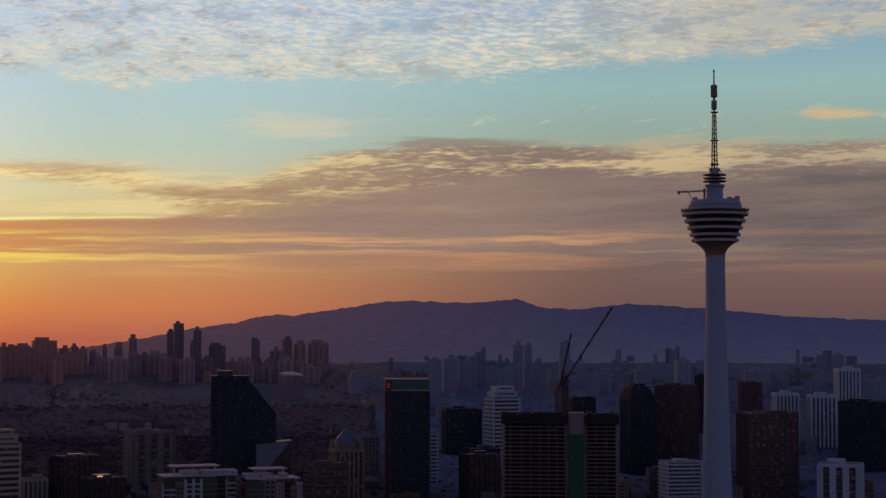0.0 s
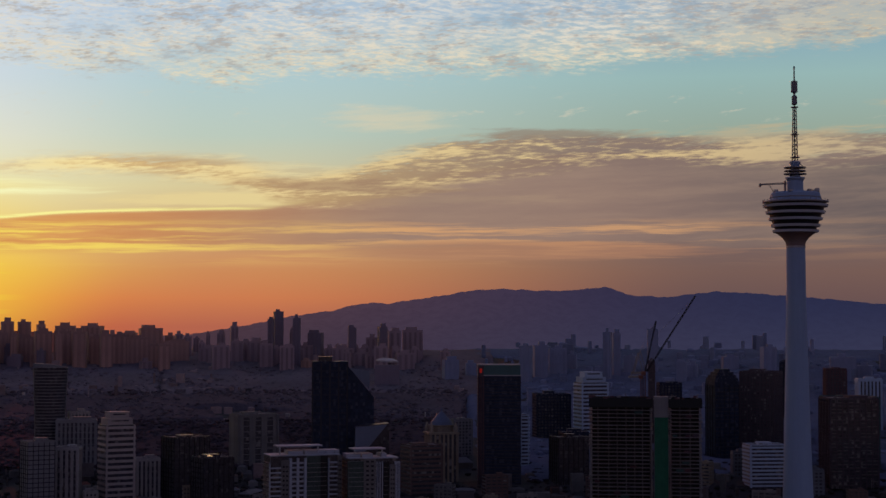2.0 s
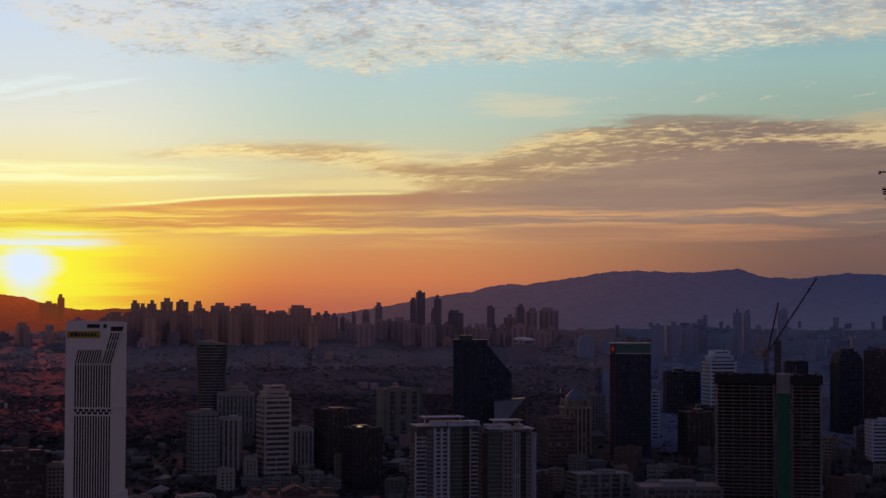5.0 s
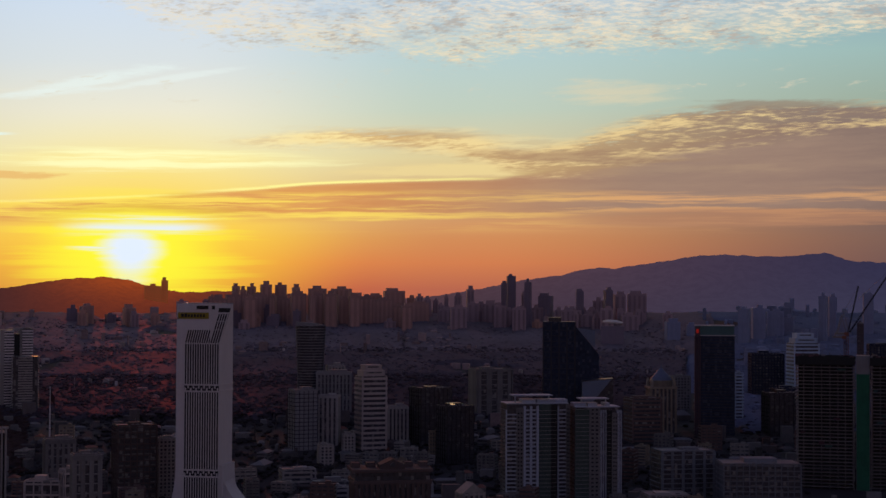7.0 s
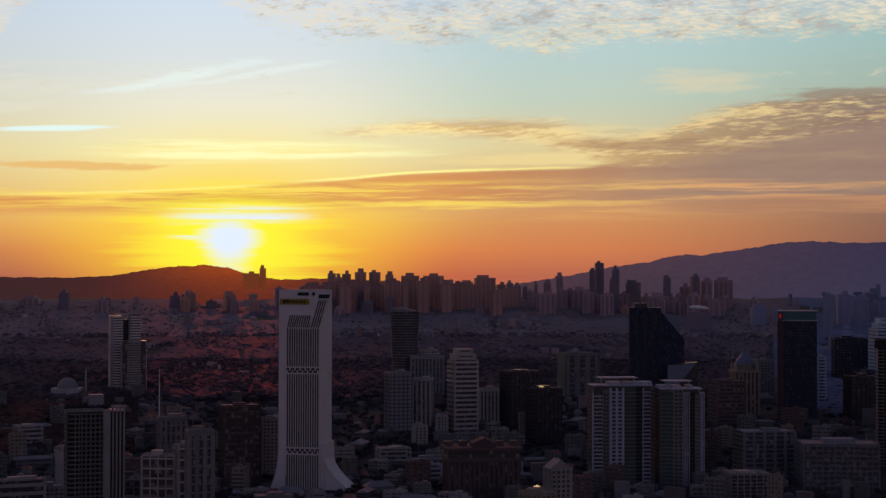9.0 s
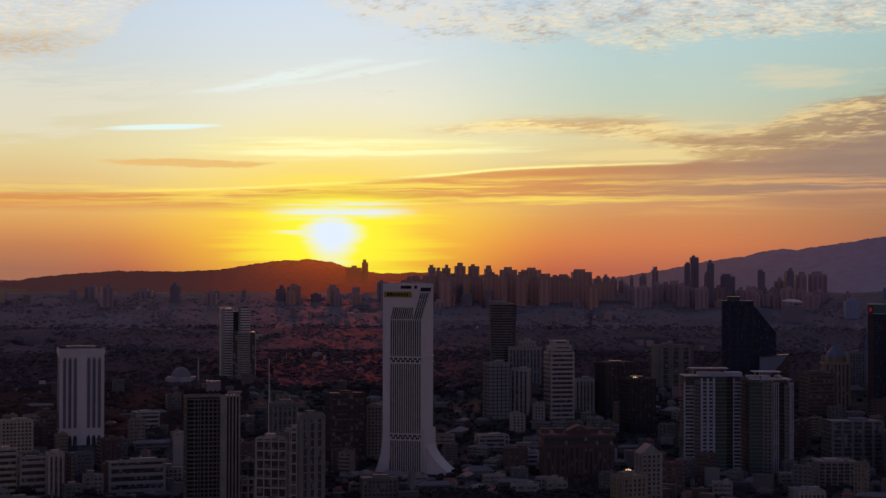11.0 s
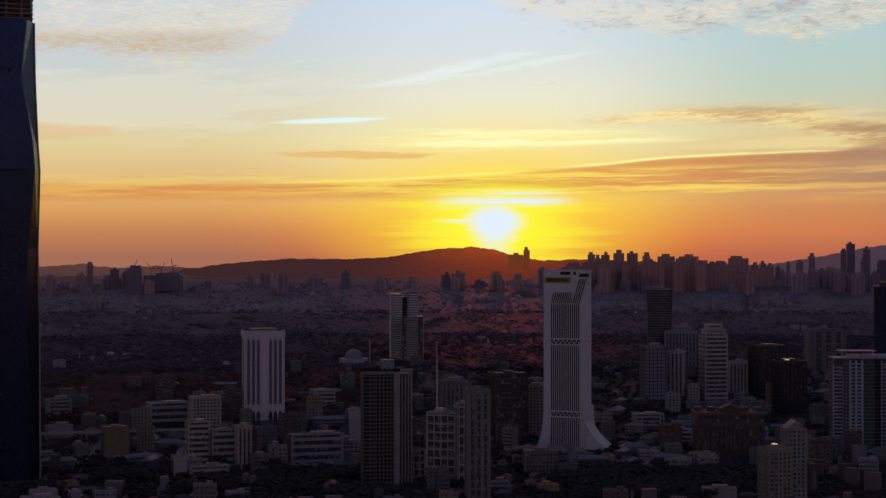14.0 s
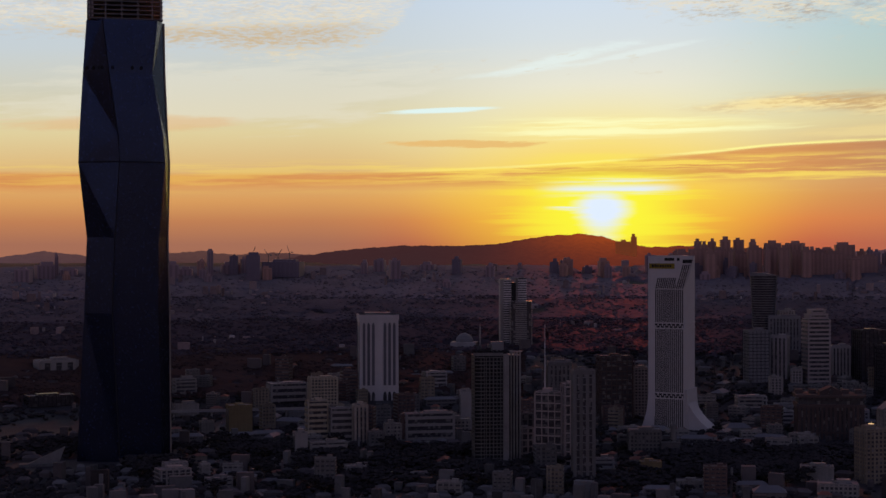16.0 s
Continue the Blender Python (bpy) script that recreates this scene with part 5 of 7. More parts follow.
def pediment_hall():
    """Stone block with tall pilasters, a heavy cornice and a small pediment."""
    t = thing("stone_hall", "brown stone building with tall pilasters and a central pediment", "building", -360.0, 1340.0, -1.0, 22.0)
    W, D, H = 78.0, 40.0, 55.0
    part("core", box(bmesh.new(), W, D, H), "window", t)
    rib = mesh_of(box(bmesh.new(), 3.0, 1.6, 40), "pilaster", "brown_warm")
    for i in range(15):
        moved(part("pilaster", rib, "", t), -W / 2 + 1.5 + i * (W - 3) / 14, -D / 2 - 0.6)
    for sx in (-1, 1):
        for i in range(7):
            moved(part("pilaster", rib, "", t), sx * (W / 2 + 0.6), -D / 2 + 2 + i * 6, 0, 90)
    for z, hh, o in ((8, 2.2, 1.4), (40, 4.0, 2.4), (52, 3.4, 3.0)):
        part("cornice", box(bmesh.new(), W + o * 2, D + o * 2, hh, 0, 0, z), "brown_warm", t)
    part("attic", box(bmesh.new(), W - 1, D - 1, 9, 0, 0, 43.5), "brown_warm", t)
    bm = bmesh.new()
    v = [bm.verts.new(p) for p in ((-13, -22, 55), (13, -22, 55), (13, -22, 60), (0, -22, 66), (-13, -22, 60), (-13, 0, 55), (13, 0, 55), (13, 0, 60), (0, 0, 66), (-13, 0, 60))]
    bm.faces.new(v[:5]), bm.faces.new(v[5:][::-1])
    for i in range(5):
        j = (i + 1) % 5
        bm.faces.new((v[j], v[i], v[i + 5], v[j + 5]))
    part("pediment", bm, "brown_warm", t)
    part("oculus", lathe(bmesh.new(), [(2.6, 0), (2.6, 0.8)], 16), "window", t).matrix_basis = pose(0, -22.1, 60, 90, 0, 0)
    for x in (-36, -20, 20, 36):
        part("roof_house", box(bmesh.new(), 9, 12, 5, x, 4, 55.4), "brown_warm", t)


def white_arch_tower():
    """White tower with full-height arched window strips either side of a plain middle."""
    t = thing("arched_tower", "white tower with full-height arched window strips", "building", -1006.0, 1337.0, 16.0, 36.0)
    W, D, H = 55.0, 44.0, 124.0
    part("wall", box(bmesh.new(), W, D, H), "tower_white", t)
    strip = [(-1.9, 0), (1.9, 0), (1.9, 84), (1.2, 87.5), (0, 89), (-1.2, 87.5), (-1.9, 84)]
    arch = [(-2.5, 0), (2.5, 0), (2.5, 9), (1.6, 12.5), (0, 14.5), (-1.6, 12.5), (-2.5, 9)]
    strip, arch = mesh_of(prism(strip, -0.25, 0.25), "window_strip", "window_grey"), mesh_of(prism(arch, -0.25, 0.25), "arch", "window")
    rib = mesh_of(box(bmesh.new(), 0.7, 0.9, 92), "rib", "tower_white")
    for f in (-0.39, -0.27, -0.15, 0.15, 0.27, 0.39):
        moved(part("window_strip", strip, "", t), f * W, -D / 2 - 0.1, 24)
        moved(part("arch", arch, "", t), f * W, -D / 2 - 0.1, 1)
        for o in (-2.6, 2.6):
            moved(part("rib", rib, "", t), f * W + o, -D / 2 - 0.3, 23)
    for f in (-0.36, -0.2, 0.2, 0.36):
        for sx in (-1, 1):
            moved(part("window_strip", strip, "", t), sx * (W / 2 + 0.1), f * D, 24, 90)
    part("head_band", box(bmesh.new(), W + 1.6, D + 1.6, 7, 0, 0, H - 7), "tower_white", t)
    part("waist_band", box(bmesh.new(), W + 1.2, D + 1.2, 2.0, 0, 0, 20), "tower_white", t)
    part("roof_house", box(bmesh.new(), W * 0.66, D * 0.6, 2.6, 0, 0, H), "concrete_dark", t)
    part("podium", box(bmesh.new(), W + 24, D + 14, 6, 0, 0, -5.8), "old_grey", t)


def slim_pair():
    """Two joined towers: a plain ribbed one behind, a banded rounded one before it."""
    t = thing("slim_tower", "tall pale tower with a dark slot down its middle", "building", -1008.0, 1783.0, 73.0, 35.0)
    H = 108.0
    part("left_shaft", box(bmesh.new(), 16.6, 20.6, H, -12, 0, 0), "window", t)
    part("right_shaft", box(bmesh.new(), 16.6, 20.6, H + 2, 14, 0, 0), "window", t)
    # shade between the two shafts, put in as a near-black fill
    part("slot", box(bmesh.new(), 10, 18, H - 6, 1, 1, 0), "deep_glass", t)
    band = mesh_of(box(bmesh.new(), 18, 22, 2.1), "floor_band", "tower_white")
    for i in range(28):
        for x in (-12, 14):
            moved(part("floor_band", band, "", t), x, 0, 0.6 + i * 3.88)
    part("blank_corner", box(bmesh.new(), 5, 3, H, -19, -10.4, 0), "white", t)
    part("blank_corner", box(bmesh.new(), 3, 3, H + 1, 6.4, -10.4, 0), "old_white", t)
    part("roof_blade", box(bmesh.new(), 24, 3, 4, 8, -6, H - 1), "white", t)
    part("aerial", lathe(bmesh.new(), [(0.5, H), (0.2, H + 14)], 6, -14, 0), "steel", t)
    b = thing("banded_tower", "pale grey tower with close horizontal bands", "building", -982.0, 1762.0, 69.0, 28.0)
    part("core", box(bmesh.new(), 34, 24, 76), "window", b)
    band = mesh_of(lathe(bmesh.new(), [(19.5, 0), (19.5, 2.0)], 28), "floor_band", "white")
    for i in range(22):
        o = moved(part("floor_band", band, "", b), z=i * 3.5)
        o.scale = (0.98, 0.72, 1.0)


def dark_condo():
    """Slim dark-glass apartment tower with a planted roof."""
    t = thing("apartment_tower", "dark glass apartment tower with pale frame and a planted roof", "apartment building", -632.0, 962.0, -1.0, 34.0)
    W, D, H = 54.0, 32.0, 119.0
    part("core", box(bmesh.new(), W - 3, D - 3, H - 1), "deep_glass", t)
    wing = bmesh.new()                       # open grid of the bowed wing
    lathe(wing, [(0.0, 0.0), (1.0, 0.0), (1.0, 1.0), (0.0, 1.0)], 20)
    slab = mesh_of(wing, "balcony", "old_grey")
    for i in range(29):
        o = moved(part("balcony", slab, "", t), -W * 0.36, -D / 2 + 8.0, i * 4.1 + 1)
        o.scale = (W * 0.155, 10.2, 0.8)
    slab = mesh_of(box(bmesh.new(), W * 0.34, 3.0, 0.8), "floor_band", "old_grey")
    for i in range(29):
        moved(part("floor_band", slab, "", t), -W * 0.06, -D / 2 - 0.2, i * 4.1 + 1)
    post = mesh_of(box(bmesh.new(), 0.8, 3.1, H - 3), "post", "old_grey")
    for x in (-0.235, -0.165, -0.09, -0.015, 0.06):
        moved(part("post", post, "", t), W * x, -D / 2 - 0.2)
    post = mesh_of(box(bmesh.new(), 0.7, 0.9, H - 3), "post", "old_grey")
    for a in (-1.9, -1.45, -1.0):
        moved(part("post", post, "", t), -W * 0.36 + 8.0 * math.sin(a + 0.9) * -1.0, -D / 2 + 8.0 - 10.4 * math.cos(a + 1.45))
    part("blank_pier", box(bmesh.new(), W * 0.12, 5.0, H + 1, W * 0.17, -D / 2 + 0.4, 0), "old_white", t)
    rib = mesh_of(box(bmesh.new(), 1.5, 3.2, H + 4), "rib", "old_white")
    for x in (0.275, 0.335, 0.395, 0.455):
        moved(part("rib", rib, "", t), W * x, -D / 2 + 0.2)
    part("rib_head", box(bmesh.new(), W * 0.25, 4.0, 1.6, W * 0.37, -D / 2 + 0.2, H + 3), "old_white", t)
    part("roof_deck", box(bmesh.new(), W - 2, D - 2, 0.5, 0, 0, H - 1), "roof_grey", t)
    part("parapet", box(bmesh.new(), W * 0.62, 1.0, 3.4, -W * 0.19, -D / 2 + 0.6, H - 1), "old_grey", t)
    part("roof_house", box(bmesh.new(), W * 0.24, D * 0.4, 14, 2, 4, H - 0.5), "concrete_dark", t)
    part("tank", box(bmesh.new(), W * 0.1, D * 0.25, 4, -6, 4, H + 7), "old_grey", t)
    spots = [(rng.uniform(-0.46, 0.22) * W, rng.uniform(-0.40, 0.42) * D, H + rng.uniform(0.2, 4.6), rng.uniform(1.0, 2.4)) for i in range(190)]
    part("roof_planting", clumps("roof_planting", "", spots, "leaf", t), "leaf", t, kind="stuff")


def flared_tower():
    """Rounded dark tower that widens towards its raked top."""
    t = thing("flared_tower", "dark rounded tower that widens towards its raked top", "building", -608.0, 1889.0, 66.0, 16.0)
    ob = part("shaft", lathe(bmesh.new(), [(18.2, 0), (18.6, 40), (19.6, 80), (21.2, 112), (21.6, 122)], 40), "glass_dark", t)
    ob.scale = (1.0, 0.7, 1.0)
    for i in range(30):
        z = 3 + i * 3.95
        r = float(np.interp(z, (0, 40, 80, 112, 122), (18.2, 18.6, 19.6, 21.2, 21.6)))
        band = part("floor_band", lathe(bmesh.new(), [(r - 0.5, z), (r + 0.25, z + 0.1), (r + 0.25, z + 1.0), (r - 0.5, z + 1.1)], 40), "concrete_dark", t)
        band.scale = (1.0, 0.7, 1.0)
    top = part("raked_roof", prism([(-21, 0), (21, 0), (21, 1.0), (0, 5.0), (-21, 6.0)], -9, 9), "concrete_dark", t)
    top.matrix_basis = pose(0, 0, 121.5)


def crown_lamps():
    """Lamps on two roof crowns."""
    for label, x, y, z in (("warm lit crown of the round apartment tower", *LAMP_A), ("warm lit lantern on the dark stone tower", *LAMP_B)):
        t = thing("roof_lamp", label, "lamp", x, y, z)
        part("housing", box(bmesh.new(), 10, 3, 1.0, 0, 0, 0), "concrete_dark", t)
        for i in range(3):
            part("lamp_panel", box(bmesh.new(), 1.4, 0.5, 0.9 + 0.7 * (i == 1), -2 + i * 2, -1.4, 1.0), "warm_light", t)


def flagpole():
    t = thing("flagpole", "very tall pale flagpole with a drooping flag", "flagpole", -795.7, 1450.5, 20.0)
    part("pole", lathe(bmesh.new(), [(1.1, 0), (0.8, 60), (0.45, 102), (0.9, 103), (0.3, 104.5)], 10), "tower_white", t)
    bm = bmesh.new()
    rows = []
    for i in range(7):
        rows.append([bm.verts.new((0.6 + i * 0.9, 0.7 * math.sin(i * 1.5 + j), 101 - j * 3.0 - i * 1.6)) for j in range(5)])
    for a, b in zip(rows, rows[1:]):
        for j in range(4):
            bm.faces.new((a[j], b[j], b[j + 1], a[j + 1]))
    bmesh.ops.solidify(bm, geom=bm.faces[:], thickness=0.15)
    part("flag", bm, "brown_red", t)


def oval_roof():
    t = thing("arena", "low hall with a pale shell roof", "building", -238.0, 2490.0, 132.0, 5.0)
    part("hall", box(bmesh.new(), 40, 20, 46), "haze_dark", t)
    ob = part("shell_roof", lathe(bmesh.new(), [(17, 0), (18.5, 2.2), (15, 4.6), (8, 6.4), (0.5, 7)], 28), "tower_white", t)
    ob.matrix_basis = Matrix.LocRotScale((0, 0, 51), Euler((0, 0.06, 0)), (1.0, 0.6, 0.9))


def mosque():
    t = thing("domed_hall", "grey domed hall among trees", "building", -1063.0, 1715.0, 68.0, 20.0)
    part("hall", box(bmesh.new(), 42, 36, 10), "concrete", t)
    part("dome", lathe(bmesh.new(), [(15, 10), (14.2, 15), (11, 20), (6, 23.5), (0.4, 25)], 28), "roof_grey", t)
    part("minaret", lathe(bmesh.new(), [(1.4, 0), (1.2, 34), (0.2, 40)], 10, 26, 0), "white", t)


LAMP_A = (-227.0, 993.0, 57.5)
LAMP_B = (-351, 1632, 98.1)
comm_tower()
bank_tower()
faceted_tower()
unfinished_tower()
red_sign_tower()
twin_dark_tower()
condo("white condominium block with stacked balconies and flat roof canopy", -226.0, 1466.0, 22.0, 72.0, 34.0, 114.0,
      (("balcony", 50, 6), ("plain", 36, 4), ("frame", 74, 2), ("glass", 62, 0), ("dark", 34, 0), ("balcony", 40, 3), ("plain", 20, 0)))
condo("dark condominium block with pale fins and green glass bays", -160.0, 1474.0, 20.0, 52.0, 34.0, 111.0,
      (("glass", 80, 2), ("plain", 62, 0), ("fins", 36, 5), ("dark", 34, 3), ("plain", 30, 6), ("fins", 24, 5)))
flared_tower()
domed_tower()
pediment_hall()
white_arch_tower()
slim_pair()
dark_condo()
crown_lamps()
flagpole()
oval_roof()
mosque()


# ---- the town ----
# far blocks: pale, pink and blue tones hold painted distance haze
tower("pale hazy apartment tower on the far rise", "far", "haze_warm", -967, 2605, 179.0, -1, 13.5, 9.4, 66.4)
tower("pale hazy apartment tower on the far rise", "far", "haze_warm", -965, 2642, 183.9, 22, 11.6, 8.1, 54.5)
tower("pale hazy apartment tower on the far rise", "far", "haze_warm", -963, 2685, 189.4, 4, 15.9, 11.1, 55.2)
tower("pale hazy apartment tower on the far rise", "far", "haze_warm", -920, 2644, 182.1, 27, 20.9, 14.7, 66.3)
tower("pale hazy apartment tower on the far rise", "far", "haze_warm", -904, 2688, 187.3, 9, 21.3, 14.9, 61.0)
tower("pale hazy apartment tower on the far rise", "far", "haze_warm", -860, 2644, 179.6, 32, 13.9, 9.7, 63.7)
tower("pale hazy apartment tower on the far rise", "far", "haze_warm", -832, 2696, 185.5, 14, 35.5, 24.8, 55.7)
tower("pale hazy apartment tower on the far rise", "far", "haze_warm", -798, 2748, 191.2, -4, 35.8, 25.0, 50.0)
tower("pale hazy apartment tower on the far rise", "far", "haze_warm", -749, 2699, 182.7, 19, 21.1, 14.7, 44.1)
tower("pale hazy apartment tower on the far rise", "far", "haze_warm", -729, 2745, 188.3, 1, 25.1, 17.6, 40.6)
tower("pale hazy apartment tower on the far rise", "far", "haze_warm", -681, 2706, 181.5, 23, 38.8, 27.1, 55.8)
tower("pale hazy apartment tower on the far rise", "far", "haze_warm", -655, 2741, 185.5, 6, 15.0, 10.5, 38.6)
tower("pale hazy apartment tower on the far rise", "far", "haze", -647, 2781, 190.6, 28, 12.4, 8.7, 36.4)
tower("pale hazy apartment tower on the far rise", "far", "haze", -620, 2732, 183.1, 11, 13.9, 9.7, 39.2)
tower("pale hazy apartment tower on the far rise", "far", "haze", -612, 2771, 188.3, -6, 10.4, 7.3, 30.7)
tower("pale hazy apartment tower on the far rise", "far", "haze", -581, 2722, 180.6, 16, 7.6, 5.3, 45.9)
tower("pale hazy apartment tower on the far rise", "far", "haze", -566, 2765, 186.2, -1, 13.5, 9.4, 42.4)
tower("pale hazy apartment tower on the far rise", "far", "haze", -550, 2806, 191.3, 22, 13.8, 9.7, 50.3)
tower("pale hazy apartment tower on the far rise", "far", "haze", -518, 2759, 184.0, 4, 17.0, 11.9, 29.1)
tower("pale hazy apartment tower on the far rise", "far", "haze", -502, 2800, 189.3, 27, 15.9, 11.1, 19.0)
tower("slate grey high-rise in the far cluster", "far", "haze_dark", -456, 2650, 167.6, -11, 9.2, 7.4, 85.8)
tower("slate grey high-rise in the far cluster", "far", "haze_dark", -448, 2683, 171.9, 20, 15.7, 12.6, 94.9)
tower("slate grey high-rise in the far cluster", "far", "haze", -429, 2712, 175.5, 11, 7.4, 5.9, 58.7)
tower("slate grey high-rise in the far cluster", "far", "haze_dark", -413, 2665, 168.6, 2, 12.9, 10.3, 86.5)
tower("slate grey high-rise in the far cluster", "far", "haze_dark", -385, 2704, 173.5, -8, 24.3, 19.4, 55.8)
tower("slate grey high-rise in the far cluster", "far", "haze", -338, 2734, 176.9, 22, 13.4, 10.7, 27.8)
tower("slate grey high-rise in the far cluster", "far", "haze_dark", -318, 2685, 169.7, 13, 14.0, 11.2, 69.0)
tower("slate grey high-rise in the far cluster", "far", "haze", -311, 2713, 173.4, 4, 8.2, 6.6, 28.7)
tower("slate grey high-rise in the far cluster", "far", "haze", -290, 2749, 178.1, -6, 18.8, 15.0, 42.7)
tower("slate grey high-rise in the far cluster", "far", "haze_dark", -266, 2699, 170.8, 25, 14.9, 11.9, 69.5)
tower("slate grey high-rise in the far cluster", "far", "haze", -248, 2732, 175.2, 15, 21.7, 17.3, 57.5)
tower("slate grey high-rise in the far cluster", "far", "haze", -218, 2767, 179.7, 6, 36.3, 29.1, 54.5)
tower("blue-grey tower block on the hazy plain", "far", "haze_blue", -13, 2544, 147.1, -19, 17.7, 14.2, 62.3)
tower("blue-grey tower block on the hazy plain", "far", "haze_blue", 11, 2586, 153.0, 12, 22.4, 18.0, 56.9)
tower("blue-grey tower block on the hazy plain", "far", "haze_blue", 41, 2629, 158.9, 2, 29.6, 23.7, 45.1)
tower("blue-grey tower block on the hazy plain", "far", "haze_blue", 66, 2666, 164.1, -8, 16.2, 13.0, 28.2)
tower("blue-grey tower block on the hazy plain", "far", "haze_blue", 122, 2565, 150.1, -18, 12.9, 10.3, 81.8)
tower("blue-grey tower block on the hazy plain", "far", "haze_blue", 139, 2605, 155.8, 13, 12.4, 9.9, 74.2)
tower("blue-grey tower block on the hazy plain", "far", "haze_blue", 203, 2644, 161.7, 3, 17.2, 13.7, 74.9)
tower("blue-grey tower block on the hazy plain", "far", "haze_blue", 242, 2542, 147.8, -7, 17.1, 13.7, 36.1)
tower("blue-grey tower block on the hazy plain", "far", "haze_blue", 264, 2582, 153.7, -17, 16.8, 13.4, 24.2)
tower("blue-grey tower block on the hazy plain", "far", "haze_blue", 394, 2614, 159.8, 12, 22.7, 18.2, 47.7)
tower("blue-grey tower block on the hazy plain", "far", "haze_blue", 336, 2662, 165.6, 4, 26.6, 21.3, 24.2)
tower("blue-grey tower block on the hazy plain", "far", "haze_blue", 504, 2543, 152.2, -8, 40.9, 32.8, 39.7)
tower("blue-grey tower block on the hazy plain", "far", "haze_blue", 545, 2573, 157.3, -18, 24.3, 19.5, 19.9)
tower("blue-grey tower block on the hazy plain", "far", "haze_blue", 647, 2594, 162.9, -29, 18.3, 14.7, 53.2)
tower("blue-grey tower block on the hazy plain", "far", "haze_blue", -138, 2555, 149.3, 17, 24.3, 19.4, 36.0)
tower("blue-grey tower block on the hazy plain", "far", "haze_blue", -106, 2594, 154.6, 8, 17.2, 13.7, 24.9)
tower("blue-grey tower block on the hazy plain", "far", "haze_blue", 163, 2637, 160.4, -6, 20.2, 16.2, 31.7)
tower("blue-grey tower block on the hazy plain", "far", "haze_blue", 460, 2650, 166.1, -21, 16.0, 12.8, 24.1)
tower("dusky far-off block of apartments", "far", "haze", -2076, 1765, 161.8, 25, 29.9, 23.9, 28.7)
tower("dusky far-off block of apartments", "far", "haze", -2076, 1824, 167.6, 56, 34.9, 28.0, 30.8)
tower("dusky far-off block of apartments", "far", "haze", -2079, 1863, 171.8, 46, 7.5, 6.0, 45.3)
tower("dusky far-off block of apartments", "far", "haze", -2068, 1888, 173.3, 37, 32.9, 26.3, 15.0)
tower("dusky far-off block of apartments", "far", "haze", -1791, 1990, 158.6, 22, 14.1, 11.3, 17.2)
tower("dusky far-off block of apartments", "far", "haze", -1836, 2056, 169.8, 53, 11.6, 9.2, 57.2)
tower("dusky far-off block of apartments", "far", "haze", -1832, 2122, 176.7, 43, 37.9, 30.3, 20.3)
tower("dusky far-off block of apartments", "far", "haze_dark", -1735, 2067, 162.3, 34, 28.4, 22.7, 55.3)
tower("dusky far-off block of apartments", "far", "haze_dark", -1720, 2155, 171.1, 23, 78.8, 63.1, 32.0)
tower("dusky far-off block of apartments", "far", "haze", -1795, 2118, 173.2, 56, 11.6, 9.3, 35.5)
tower("dusky far-off block of apartments", "far", "haze_dark", -1710, 2184, 173.5, 45, 16.8, 13.4, 16.7)
tower("dusky far-off block of apartments", "far", "haze", -1875, 1984, 165.4, 41, 22.2, 17.8, 33.5)
tower("dusky far-off block of apartments", "far", "haze", -1882, 2035, 171.4, 31, 26.0, 20.8, 17.2)
tower("dusky far-off block of apartments", "far", "haze", -1573, 2304, 177.1, 15, 22.3, 17.8, 28.9)
tower("dusky far-off block of apartments", "far", "haze", -1496, 2234, 163.2, 45, 20.9, 16.7, 43.8)
tower("dusky far-off block of apartments", "far", "haze", -1519, 2270, 169.1, 36, 28.6, 22.9, 14.8)
tower("dusky far-off block of apartments", "far", "haze", -1354, 2199, 149.0, 25, 16.0, 12.8, 15.2)
tower("dusky far-off block of apartments", "far", "haze", -1497, 2381, 180.9, 17, 31.2, 25.0, 15.3)
tower("long slab block below the sunset hill", "far", "haze_glow", -1191, 2740, 205.0, 22, 34.0, 13.8, 40.0)
tower("slim block beside the sunset hill", "far", "haze_glow", -1168, 2748, 205.0, 22, 13.5, 8.0, 51.0)
tower("white banded tower with a stepped crown", "banded", "white_cool", 77, 2053, 78.3, 19, 37.8, 30.2, 87.9, fh=5.0, crown=2)
tower("dark glass tower with a rounded top", "glass", "glass_navy", 244, 1993, 71.2, 20, 34.0, 27.2, 95.3, top='dome')
tower("brown stone office tower with a red light on its roof", "grid", "brown_dull", 301, 2042, 78.9, -26, 46.6, 37.3, 102.3)
tower("narrow dark glazed office tower", "glass", "glass_navy", 353, 2172, 97.7, -7, 14.5, 13.0, 93.4)
tower("white low office block with a round emblem", "banded", "white_cool", 275, 1839, 50.2, 9, 42.8, 30.0, 49.7, fh=4.5)
tower("dark brown tower under construction wrapped in netting", "lattice", "brown_dull", 374, 1834, 51.3, 6, 57.4, 45.9, 104.4)
tower("white tower with tall ribs and a flat cap", "ribbed", "white_cool", 462, 2142, 95.9, 0, 30.8, 24.6, 72.7)
tower("white tower with tall ribs beside a green block", "ribbed", "white_cool", 507, 2125, 94.6, -1, 33.5, 26.8, 72.1)
tower("white-framed dark glass block in the city", "frame", "white_cool", 429, 1714, 36.1, -21, 42.6, 29.8, 71.4)
tower("dark blue glass block with an emblem", "glass", "glass_navy", 531, 2004, 78.8, -22, 57.4, 40.2, 84.3)
tower("concrete frame wrapped in green netting", "slabs", "net_dull", 390, 1911, 62.3, 1, 64.0, 44.8, 91.4)
tower("dull red apartment tower on the plain", "grid", "brown_red", 458, 2366, 126.7, 1, 30.9, 24.7, 49.8)
